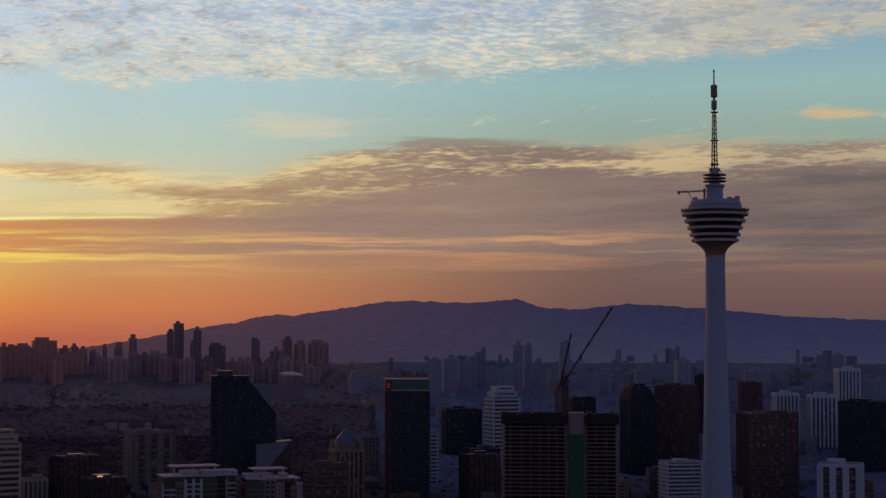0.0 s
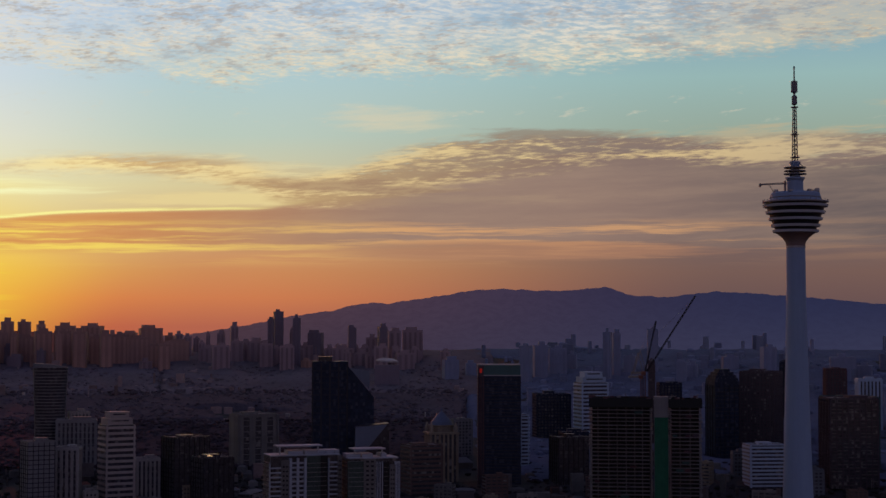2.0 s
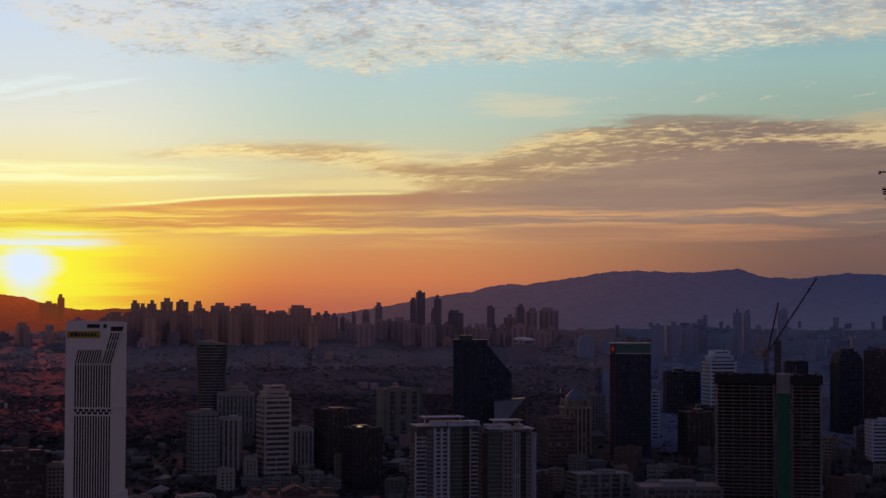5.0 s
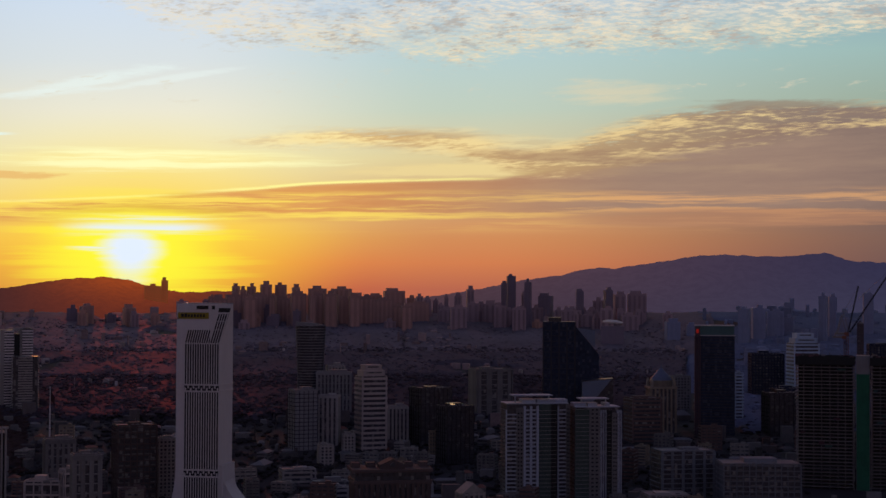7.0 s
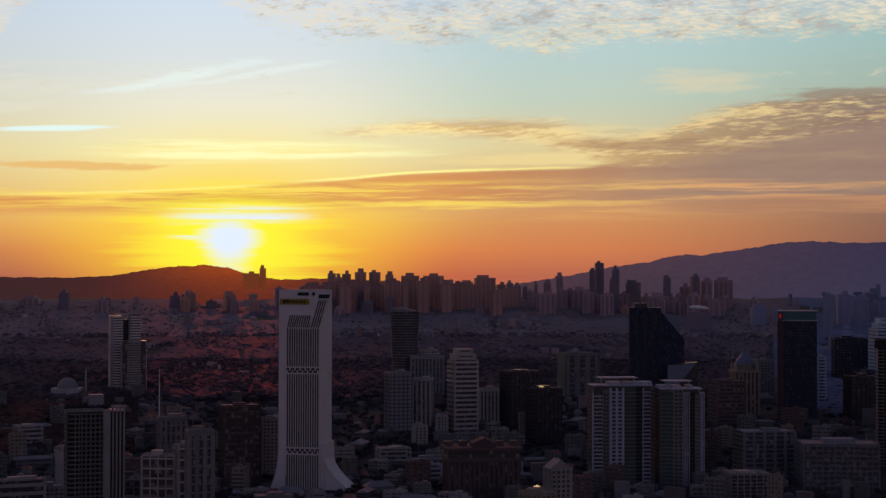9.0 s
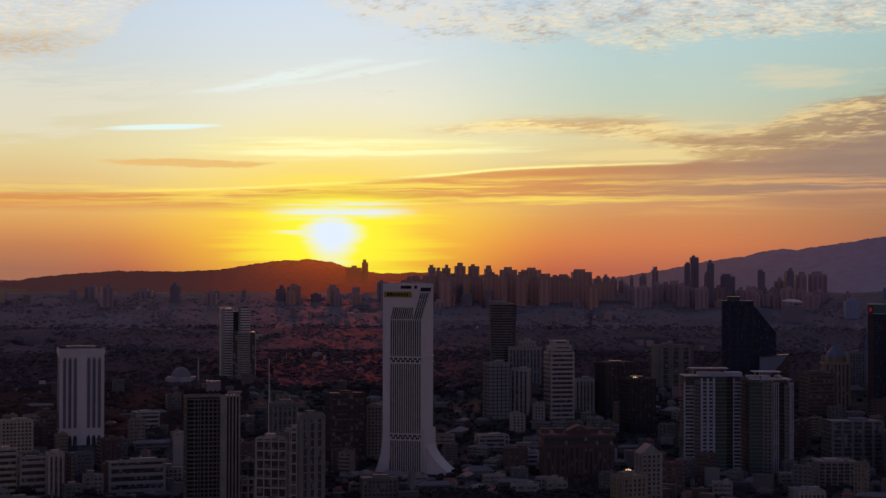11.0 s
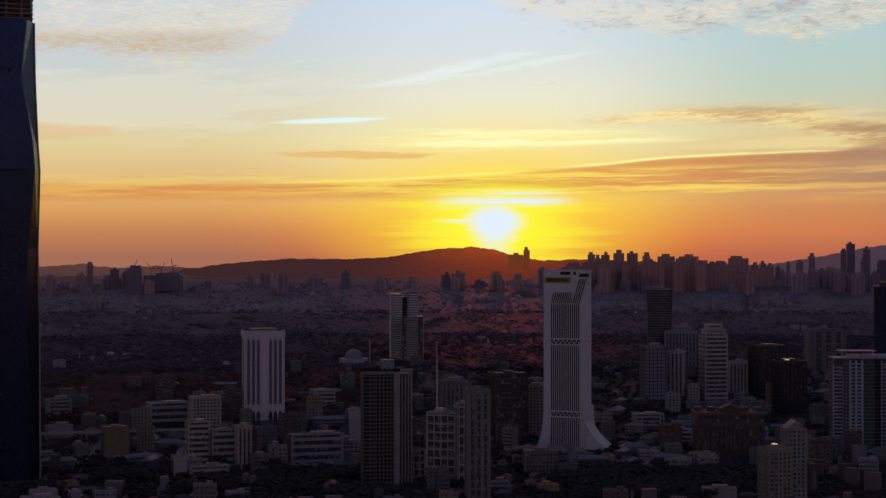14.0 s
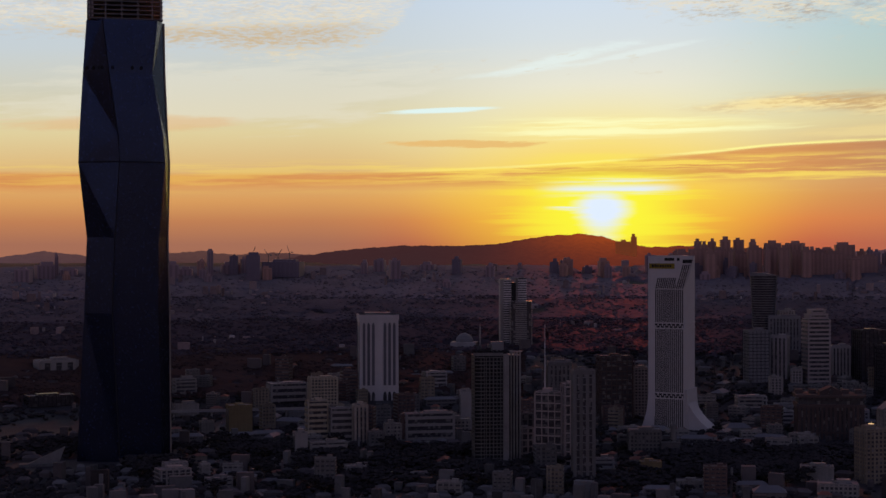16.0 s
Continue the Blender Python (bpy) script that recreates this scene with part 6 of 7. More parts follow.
tower("pale tower with a round cap", "ribbed", "white_cool", 584, 2292, 119.7, -2, 31.2, 25.0, 79.1)
tower("pale low office block among trees", "grid", "concrete_cool", 325, 1796, 45.0, 2, 22.3, 17.8, 29.0)
tower("pale low block with flat roofs", "grid", "concrete_cool", 252, 1883, 56.0, 4, 19.0, 15.2, 31.8)
tower("grey slab block behind the white tower", "grid", "glass_navy", 25, 2123, 88.1, 10, 47.5, 33.3, 58.8)
tower("dark office block with a pale roof", "glass", "glass_navy", 51, 1950, 63.8, 10, 33.9, 27.1, 42.7)
tower("white banded slim tower in the city", "banded", "white_cool", -12, 1941, 62.7, 11, 11.6, 10.4, 64.3, fh=4.5)
tower("small tower with lit roof", "grid", "brown_dull", 153, 1987, 69.4, -3, 8.0, 7.2, 126.5)
tower("grey mid-rise block on the plain", "grid", "glass_navy", 186, 2114, 87.4, 6, 30.2, 24.2, 75.4)
tower("dark stone tower with a crown of light", "glass", "glass_dark", -351, 1647, 26.7, 36, 36.2, 32.6, 69.8)
tower("dark stepped office tower in the city", "glass", "glass_dark", -402, 1741, 41.0, 37, 44.2, 35.4, 71.1)
tower("dark glass tower in a pale frame", "frame", "old_grey", -355, 1922, 64.8, 30, 49.2, 34.4, 63.9)
tower("beige tower with horizontal bands and a stepped top", "banded", "stone", -469, 1689, 36.1, 34, 33.6, 26.9, 93.7, fh=6.0, crown=2)
tower("grey tower behind the banded tower", "ribbed", "concrete_dark", -567, 1866, 63.6, 15, 47.8, 28.7, 59.9)
tower("white-topped small tower in the city", "grid", "white", -578, 1913, 70.3, 25, 24.5, 19.6, 60.1)
tower("dark grey glazed office tower", "glass", "concrete_dark", -552, 1665, 35.9, 37, 30.9, 24.7, 75.7)
tower("dark tower with pale vertical fins", "ribbed", "concrete", -527, 1699, 39.5, 6, 24.8, 19.9, 63.2)
tower("pale ribbed office block in the city", "ribbed", "concrete", -447, 1741, 42.4, 23, 25.7, 20.5, 45.1)
tower("brown banded office tower in the city", "banded", "brown", -132, 1798, 43.5, 25, 40.6, 32.4, 56.7, fh=5.0)
tower("grey tower block beside the domed tower", "grid", "concrete_dark", -95, 1994, 70.6, 23, 25.5, 20.4, 48.3)
tower("dark mid-rise office block in the city", "glass", "glass_dark", 43, 1854, 50.4, 20, 39.0, 31.2, 56.1)
tower("banded apartment block with stepped roof", "slabs", "concrete_cool", -67, 1537, 7.2, 23, 62.8, 37.7, 52.8, fh=5.0)
tower("white-framed apartment block in the city", "lattice", "concrete_cool", 17, 1492, 2.9, 11, 83.4, 50.0, 50.3, fh=5.5)
tower("small white office block in the city", "grid", "white", -494, 1673, 34.8, 25, 15.1, 12.1, 20.7)
tower("white low office block with bands", "grid", "white", -503, 1599, 25.2, 26, 17.7, 14.1, 24.0)
tower("grey low block with long windows", "banded", "concrete", -511, 1520, 14.8, 27, 32.6, 26.1, 13.7, fh=5)
tower("grey slab with long windows", "banded", "concrete_dark", -461, 1472, 7.2, 26, 41.8, 25.1, 14.2, fh=5)
tower("pale low block with flat roof", "grid", "concrete", -362, 1485, 6.1, 22, 31.4, 25.1, 14.4)
tower("white apartment tower with a gabled roof", "grid", "old_white", -214, 1018, -1.0, 31, 19.7, 17.7, 73.8, top='gable')
tower("cream round apartment tower with a lit crown", "grid", "old_cream", -227, 993, -1.0, 41, 24.8, 22.3, 54.7)
tower("white condominium with roof terraces", "lattice", "white", -78, 1401, -0.9, 19, 43.0, 34.4, 28.2)
tower("white low condominium among trees", "grid", "white", -89, 1233, -1.0, 20, 27.8, 22.2, 15.8)
tower("white condominium with balconies and roof terraces", "slabs", "white", -837, 651, -1.0, 54, 31.7, 22.2, 17.1)
tower("white condominium roof house with square windows", "grid", "white", -867, 693, -1.0, 54, 23.8, 11.9, 16.3)
tower("slim white condominium wing with balconies", "slabs", "white", -828, 691, -1.0, 53, 9.9, 8.9, 17.6)
tower("plain ochre block of flats with a blank end wall", "plain", "ochre", -1033, 1037, -0.8, 46, 29.7, 23.8, 36.3)
tower("white civic building with deep eaves", "banded", "white", -1103, 1250, 17.8, 46, 52.2, 31.3, 26.2, fh=8)
tower("cream office block with an arched top storey", "grid", "cream", -1028, 1226, 9.2, 43, 37.9, 22.8, 47.5)
tower("dark brown block with close floor bands", "banded", "brown", -1035, 1306, 18.9, 43, 21.7, 17.3, 41.0, fh=5)
tower("cream apartment slab with long floor bands", "banded", "cream", -892, 1000, -1.0, 45, 25.4, 15.2, 51.4, fh=6)
tower("white and brown banded apartment slab", "banded", "white", -863, 1008, -1.0, 42, 27.0, 16.2, 43.3, fh=6.5)
tower("beige ribbed block of flats", "ribbed", "beige", -837, 1010, -1.0, 43, 15.0, 13.5, 49.1)
tower("pale blue-white office block with blank end", "plain", "white", -836, 879, -1.0, 46, 14.4, 13.0, 29.5)
tower("low white block with long blue windows", "banded", "old_white", -812, 898, -1.0, 43, 41.6, 16.6, 17.8, fh=5.5)
tower("grey stained block of flats", "grid", "old_grey", -804, 991, -1.0, 41, 17.6, 14.1, 20.0)
tower("grey block of flats with white balconies", "grid", "old_white", -799, 1022, -1.0, 40, 18.7, 14.9, 26.5)
tower("long white office slab with window bands", "banded", "white", -786, 1088, -1.0, 40, 60.4, 18.1, 33.7, fh=7)
tower("dark end tower of the long office slab", "plain", "brown", -810, 1068, -1.0, 41, 9.5, 8.6, 31.6)
tower("slim white blank-sided block in the city", "plain", "white", -797, 1208, -0.6, 34, 15.5, 12.4, 50.3)
tower("white shop house block with square windows", "grid", "old_white", -763, 1122, -1.0, 34, 26.4, 21.1, 24.4)
tower("thin concrete terrace frame before the dark apartment tower", "slabs", "stone", -611, 975, -1.0, 35, 33.3, 13.3, 36.1, fh=7)
tower("concrete roof terrace with a flat slab", "slabs", "old_grey", -627, 1007, -1.0, 35, 34.7, 13.9, 48.3, fh=7)
tower("unfinished apartment tower with open concrete floors", "lattice", "stone", -565, 960, -1.0, 10, 30.0, 18.0, 79.5, fh=8)
tower("unfinished apartment wing with open concrete frames", "lattice", "stone", -541, 959, -1.0, 44, 17.2, 13.8, 89.4, fh=9)
tower("grey ribbed apartment tower with a blank head", "ribbed", "old_grey", -598, 1056, -1.0, 33, 25.1, 17.6, 104.8)
tower("tall grey ribbed apartment tower", "ribbed", "old_grey", -478, 847, -1.0, 32, 19.8, 15.8, 115.0)
tower("dark brown tower wrapped in scaffolding", "lattice", "brown_warm", -655, 1366, 3.7, 34, 43.1, 30.1, 86.1, fh=6)
tower("white office block with a window grid", "grid", "white", -631, 1399, 5.6, 31, 20.0, 16.0, 66.7)
tower("grey office block beside a red wall", "grid", "old_grey", -503, 1081, -1.0, 27, 36.1, 21.7, 29.9)
tower("plain white rib wall of the office block", "plain", "old_white", -479, 1110, -1.0, 26, 5.3, 10.5, 33.2)
tower("small yellow building with a blank front", "plain", "ochre", -435, 922, -1.0, 27, 20.9, 14.6, 17.0)
tower("dark low slab with long windows", "banded", "concrete_dark", -493, 933, -1.0, 29, 23.3, 14.0, 15.0, fh=5)
tower("dark low house among trees", "banded", "old_grey", -534, 1093, -1.0, 28, 11.9, 9.5, 19.9, fh=5)
tower("low white terrace house among trees", "grid", "old_white", -371, 861, -1.0, 25, 25.6, 15.4, 10.2)
tower("pale flat roofed pavilion among trees", "plain", "old_white", -278, 978, -1.0, 19, 32.3, 16.2, 15.7)
tower("white terrace apartment block in the city", "grid", "white", -236, 896, -1.0, 18, 36.4, 21.9, 12.4)
tower("low pale blue-white hall in the trees", "banded", "old_white", -1251, 1208, 25.9, 52, 31.1, 18.7, 21.2, fh=5)
tower("white shed roof beside the railway", "plain", "old_white", -1172, 1108, 8.5, 54, 32.5, 16.2, 15.0)
tower("pale low shop block by the street", "plain", "old_white", -1068, 1016, -0.7, 54, 16.9, 10.1, 16.0)
tower("white government building on the hill", "frame", "white", -1500, 1217, 50.6, 60, 54.6, 32.8, 14.8)
tower("dark flat roofed block beside the glass tower", "glass", "glass_dark", -1357, 1046, 19.5, 56, 61.2, 30.6, 13.5)
tower("white low office block with bands", "banded", "white", -514, 1509, 13.5, 27, 34.4, 27.5, 16.0, fh=5)
tower("grey low slab with long windows", "banded", "concrete", -450, 1432, 3.3, 26, 37.5, 22.5, 16.3, fh=5)
tower("slim apartment tower with dark bands", "banded", "concrete", -966, 1432, 28.8, 45, 31.2, 24.9, 22.7, fh=5)


# ---- low town, trees and woods ----
TAKEN += [(-565, 1349, 45), (-1010, 785, 60), (118, 1608, 62), (-42, 1856, 36), (-240, 1940, 55), (-203, 1898, 30), (-226, 1466, 48), (-160, 1474, 38), (-112, 1855, 28),
          (-360, 1340, 55), (-1006, 1337, 48), (-1008, 1782, 30), (-982, 1762, 28), (-632, 962, 38), (280, 1636, 30), (-795, 1450, 8), (-1063, 1715, 35), (-608, 1889, 26), (-651, 796, 34), (-599, 850, 30), (-1040, 700, 46), (-530, 856, 36), (-507, 1105, 10)]
TAKEN += [(-1000, 925, 11), (-1020, 960, 11), (-1040, 995, 11), (-1060, 1030, 11), (-1080, 1065, 11), (-1100, 1100, 11), (-875, 720, 12), (-885, 762, 12), (-895, 805, 12), (-905, 848, 12), (-915, 890, 12), (-925, 933, 12)]
town = random.Random(21)


CELLS = {}


def claim(x, y, r):
    for i in range(int((x - r) // 60), int((x + r) // 60) + 1):
        for j in range(int((y - r) // 60), int((y + r) // 60) + 1):
            CELLS.setdefault((i, j), []).append((x, y, r))


for spot in TAKEN:
    claim(*spot)


def free(x, y, r):
    for i in range(int((x - r) // 60), int((x + r) // 60) + 1):
        for j in range(int((y - r) // 60), int((y + r) // 60) + 1):
            for a, b, c in CELLS.get((i, j), ()):
                if (x - a) ** 2 + (y - b) ** 2 < (r + c) ** 2:
                    return False
    return True


def low_block(label, mat, w, d, h, roof, strips, roofmat="roof_grey"):
    """Low building: walls, window strips on every floor, flat or pitched roof."""
    t = thing("low_building", label, "building", 0, 0, 0, group="low town buildings")
    part("wall", box(bmesh.new(), w, d, h), mat, t)
    if strips:
        n = max(1, int(h / 3.6))
        st = mesh_of(box(bmesh.new(), w + 0.24, d + 0.24, 1.5), "window_strip", "window")
        for i in range(n):
            moved(part("window_strip", st, "", t), z=i * h / n + 1.2)
        pier = mesh_of(box(bmesh.new(), 1.4, 0.6, h), "pier", mat)
        for i in range(5):
            moved(part("pier", pier, "", t), -w / 2 + 0.7 + i * (w - 1.4) / 4, -d / 2 - 0.1)
    bm = bmesh.new()
    if roof == "flat":
        for sx, sy, ww, dd in ((0, -1, w, 0.4), (0, 1, w, 0.4), (-1, 0, 0.4, d - 0.8), (1, 0, 0.4, d - 0.8)):
            box(bm, ww, dd, 1.0, sx * (w / 2 - 0.2), sy * (d / 2 - 0.2), h + 0.01)
        box(bm, w * 0.25, d * 0.3, 2.8, w * 0.2, d * 0.1, h + 0.01)
        box(bm, w * 0.12, d * 0.14, 1.6, -w * 0.25, -d * 0.15, h + 0.01)
    else:
        e = 0.8
        v = [bm.verts.new(p) for p in ((-w / 2 - e, -d / 2 - e, h), (w / 2 + e, -d / 2 - e, h), (w / 2 + e, d / 2 + e, h), (-w / 2 - e, d / 2 + e, h), (-w / 2 + d * 0.35, 0, h + d * 0.28), (w / 2 - d * 0.35, 0, h + d * 0.28))]
        for f in ((0, 1, 5, 4), (1, 2, 5), (2, 3, 4, 5), (3, 0, 4), (3, 2, 1, 0)):
            bm.faces.new([v[i] for i in f])
    part("roof", bm, roofmat if roof != "flat" else mat, t)
    return t


KINDS = [
    low_block("white flat-roofed shop block with window strips", "old_white", 24, 14, 13, "flat", True),
    low_block("grey concrete block of flats with window strips", "old_grey", 18, 14, 22, "flat", True),
    low_block("cream block of flats with window strips", "old_cream", 16, 13, 27, "flat", True),
    low_block("low house with a clay tiled roof", "old_cream", 13, 10, 6, "hip", False, "roof_red"),
    low_block("long shop row with a grey pitched roof", "old_grey", 34, 11, 8, "hip", True, "roof_grey"),
    low_block("dark brown office block with window strips", "brown", 22, 17, 30, "flat", True),
    low_block("pale warehouse with a broad grey roof", "old_grey", 30, 20, 8, "hip", False, "roof_grey"),
    low_block("white house with a red tiled roof", "old_white", 12, 10, 7, "hip", True, "roof_red"),
]


def house_field(name, label, count, az0, az1, r0, r1, size, tall, mat, lean=1.0, patch=-0.05):
    """Far houses and slabs, too small to tell apart: boxes with hipped or flat roofs, joined."""
    verts, faces = [], []
    while len(verts) < count * 10:
        az, r = town.uniform(az0, az1), r0 + (r1 - r0) * town.random() ** lean
        p = bearing(az, r)
        if not free(p.x, p.y, 8) or noise.noise((p.x * 0.008, p.y * 0.008, 9.0)) + town.uniform(-0.3, 0.3) * (patch < 0.0) < patch:
            continue
        w, d, h = size * town.uniform(0.6, 1.8), size * town.uniform(0.5, 0.9), tall * town.choice((0.35, 0.4, 0.5, 0.6, 1.0, 2.2))
        c, s = math.cos(radians(az + town.choice((-20, 10, 65)))), math.sin(radians(az + town.choice((-20, 10))))
        z = land(p.x, p.y) - 2
        i = len(verts)
        pitched = h < tall * 0.7
        for zz, ring in ((0, ((-1, -1), (1, -1), (1, 1), (-1, 1))), (h, ((-1, -1), (1, -1), (1, 1), (-1, 1)))):
            for a, b in ring:
                verts.append((p.x + a * w / 2 * c - b * d / 2 * s, p.y + a * w / 2 * s + b * d / 2 * c, z + zz + 2 * (zz > 0)))
        for a in (-0.5, 0.5):
            verts.append((p.x + a * w / 2 * c, p.y + a * w / 2 * s, z + h + 2 + (d * 0.3 if pitched else 0.5)))
        faces += [(i, i + 1, i + 5, i + 4), (i + 1, i + 2, i + 6, i + 5), (i + 2, i + 3, i + 7, i + 6), (i + 3, i, i + 4, i + 7),
                  (i + 4, i + 5, i + 9, i + 8), (i + 6, i + 7, i + 8, i + 9), (i + 5, i + 6, i + 9), (i + 7, i + 4, i + 8)]
        claim(p.x, p.y, size * 0.5)
    me = bpy.data.meshes.new(name)
    me.from_pydata(verts, [], faces)
    me.materials.append(MAT[mat])
    return tagged(new(name, me), label, "houses", kind="stuff")


def strew(kinds, count, az0, az1, r0, r1, gap, lean=1.0, weights=None):
    """Buildings set down at random on free plots of a stretch of the plan, streets kept by a loose grid."""
    n = tries = 0
    while n < count and tries < count * 30:
        tries += 1
        az, r = town.uniform(az0, az1), r0 + (r1 - r0) * town.random() ** lean
        p = bearing(az, r)
        src = town.choices(kinds, weights)[0]
        if not free(p.x, p.y, gap):
            continue
        turn = az + town.choice((-18, 12, 72, 8, -4)) + town.uniform(-4, 4)
        ob = copy_thing(src, pose(p.x, p.y, land(p.x, p.y) - 1.0, 0, 0, turn))
        k = town.uniform(0.8, 1.25)
        ob.scale = (town.uniform(0.8, 1.3), town.uniform(0.85, 1.2), k)
        claim(p.x, p.y, gap * 0.9)
        n += 1
    return n


GROVES = ((24.5, 1420, 40), (30.5, 1480, 45), (38.0, 1500, 45), (42.5, 1420, 40), (26.0, 1270, 45), (33.0, 1270, 40), (45.5, 1600, 60), (16.0, 1440, 75), (18.5, 1500, 50), (13.2, 1500, 55), (28.6, 1330, 45), (35.0, 1400, 40), (22.0, 1250, 50), (18.3, 1330, 60), (19.2, 1420, 55), (16.2, 1350, 55), (14.5, 1400, 50), (33.8, 1450, 45), (31.8, 1400, 40), (36.5, 1480, 40))
for az, r, size in GROVES:
    p = bearing(az, r)
    claim(p.x, p.y, size - 14)
strew(KINDS, 55, 14, 44, 1230, 1750, 15, 1.0, (2, 1, 0, 4, 3, 0, 1, 4))
strew(KINDS, 98, 6, 40, 1650, 2150, 16, 1.0, (4, 3, 2, 2, 3, 2, 2, 2))
strew(KINDS, 60, 2, 40, 1560, 2000, 15, 1.0, (4, 3, 2, 1, 3, 1, 1, 2))
strew(KINDS, 38, -12, 7, 1750, 2300, 18, 1.0, (4, 5, 2, 0, 2, 3, 1, 0))
house_field("town_houses", "dark low roofs between the larger buildings", 420, -10, 50, 1200, 2300, 12, 9, "houses")
house_field("near_roofs", "pale low roofs and walls between the near blocks", 300, 16, 47, 1130, 1650, 11, 8, "houses_near")
house_field("mid_roofs", "pale low walls between the office blocks", 280, -8, 34, 1620, 2250, 11, 10, "houses_near")
# far house colours include the haze in front of them
house_field("plain_houses", "hazy low blocks of the plain below the mountains", 480, -15, 2.5, 2250, 3250, 10, 12, "houses_blue_haze", 0.8)
house_field("slope_houses", "pale houses and slabs on the far slopes", 330, 3, 50, 2660, 3120, 8, 9, "houses_warm_haze", 0.8, 0.12)
house_field("park_houses", "few pale roofs among the park trees", 110, 6, 48, 2150, 2850, 9, 8, "houses_warm_haze", 1.0, 0.28)
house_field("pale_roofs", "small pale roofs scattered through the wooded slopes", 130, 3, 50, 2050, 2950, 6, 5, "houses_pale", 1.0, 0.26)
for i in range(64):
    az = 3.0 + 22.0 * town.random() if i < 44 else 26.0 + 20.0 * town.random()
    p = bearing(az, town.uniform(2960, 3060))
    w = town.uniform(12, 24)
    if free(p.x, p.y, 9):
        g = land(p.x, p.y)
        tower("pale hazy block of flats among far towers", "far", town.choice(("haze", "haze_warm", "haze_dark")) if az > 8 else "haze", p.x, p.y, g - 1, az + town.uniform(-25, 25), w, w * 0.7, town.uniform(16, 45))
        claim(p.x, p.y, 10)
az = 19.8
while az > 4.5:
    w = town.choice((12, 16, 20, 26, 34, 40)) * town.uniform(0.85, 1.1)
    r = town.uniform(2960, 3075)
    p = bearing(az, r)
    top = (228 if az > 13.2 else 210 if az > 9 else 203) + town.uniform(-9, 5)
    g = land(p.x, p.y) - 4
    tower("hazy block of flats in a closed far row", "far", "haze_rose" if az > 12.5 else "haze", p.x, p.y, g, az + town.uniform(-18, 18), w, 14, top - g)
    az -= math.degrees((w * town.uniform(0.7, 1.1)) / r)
for i, ob in enumerate(KINDS):
    p = bearing(30 - i * 2.4, 1205)
    ob.matrix_world = pose(p.x, p.y, land(p.x, p.y) - 1.0, 0, 0, 20)


def woods(name, label, count, az0, az1, r0, r1, size, mat, keep, squash=0.55, lift=0.0):
    spots = []
    while len(spots) < count:
        az, r = town.uniform(az0, az1), town.uniform(r0, r1)
        p = bearing(az, r)
        if noise.noise((p.x * 0.006, p.y * 0.006, 4.0)) + town.uniform(-0.25, 0.25) < keep:
            continue
        if not free(p.x, p.y, 3):
            continue
        s = size * town.uniform(0.6, 1.4)
        spots.append((p.x, p.y, land(p.x, p.y) + lift + s * town.uniform(0.3, 0.9), s))
    return clumps(name, label, spots, mat, None, squash, True)


def canopy(name, label, az0, az1, r0, r1, mat, tall, keep, step=5.0):
    """Closed tree cover seen from afar: one rolling sheet of crowns, open round houses and in clearings."""
    cols = int(radians(az1 - az0) * (r0 + r1) / 2 / step)
    rows = int((r1 - r0) / step)
    verts, faces = [], []
    for j in range(rows + 1):
        for i in range(cols + 1):
            p = bearing(az0 + (az1 - az0) * i / cols, r0 + (r1 - r0) * j / rows)
            x, y = p.x + town.uniform(-2, 2), p.y + town.uniform(-2, 2)
            g = land(x, y)
            cover = noise.noise((x * 0.006, y * 0.006, 4.0)) + 0.35 * noise.noise((x * 0.03, y * 0.03, 8.0))
            fringe = 40 + 60 * noise.noise((x * 0.012, y * 0.012, 5.0))      # uneven lower edge of the wood
            if j * step < fringe:
                cover -= 1.0
            edge = i in (0, cols) or j in (0, rows)
            if edge or cover < keep or not free(x, y, 2):
                z = g - 2.0
            else:
                z = g + tall * (0.75 + 0.3 * noise.noise((x * 0.014, y * 0.014, 2.0)) + 0.2 * noise.noise((x * 0.11, y * 0.11, 6.0))) + 1.6 * town.random() ** 1.5
            verts.append((x, y, z))
    for j in range(rows):
        for i in range(cols):
            a = j * (cols + 1) + i
            faces.append((a, a + cols + 1, a + cols + 2, a + 1))
    me = bpy.data.meshes.new(name)
    me.from_pydata(verts, [], faces)
    me.materials.append(MAT[mat])
    me.shade_smooth()
    return tagged(new(name, me), label, "trees", kind="stuff")


# tree cover in zones, each farther one painted hazier
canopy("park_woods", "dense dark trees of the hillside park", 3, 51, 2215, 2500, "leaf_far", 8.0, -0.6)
canopy("slope_woods", "dusky trees of the upper park slope", 3, 51, 2480, 2720, "leaf_mid_haze", 8.0, -0.5)
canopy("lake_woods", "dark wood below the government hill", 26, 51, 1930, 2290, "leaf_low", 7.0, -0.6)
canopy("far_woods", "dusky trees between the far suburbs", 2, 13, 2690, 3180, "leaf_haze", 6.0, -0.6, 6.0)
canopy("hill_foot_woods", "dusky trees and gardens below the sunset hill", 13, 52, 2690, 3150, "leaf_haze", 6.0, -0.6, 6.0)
canopy("plain_trees", "trees scattered over the hazy plain", -17, 3, 2150, 3200, "leaf_blue_haze", 5.0, -0.4, 7.0)
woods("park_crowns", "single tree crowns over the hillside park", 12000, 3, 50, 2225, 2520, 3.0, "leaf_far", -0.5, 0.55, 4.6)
woods("slope_crowns", "single tree crowns over the upper slope", 9000, 3, 50, 2490, 2760, 2.8, "leaf_mid_haze", -0.4, 0.55, 4.2)
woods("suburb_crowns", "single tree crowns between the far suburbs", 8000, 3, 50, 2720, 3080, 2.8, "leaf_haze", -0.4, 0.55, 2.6)
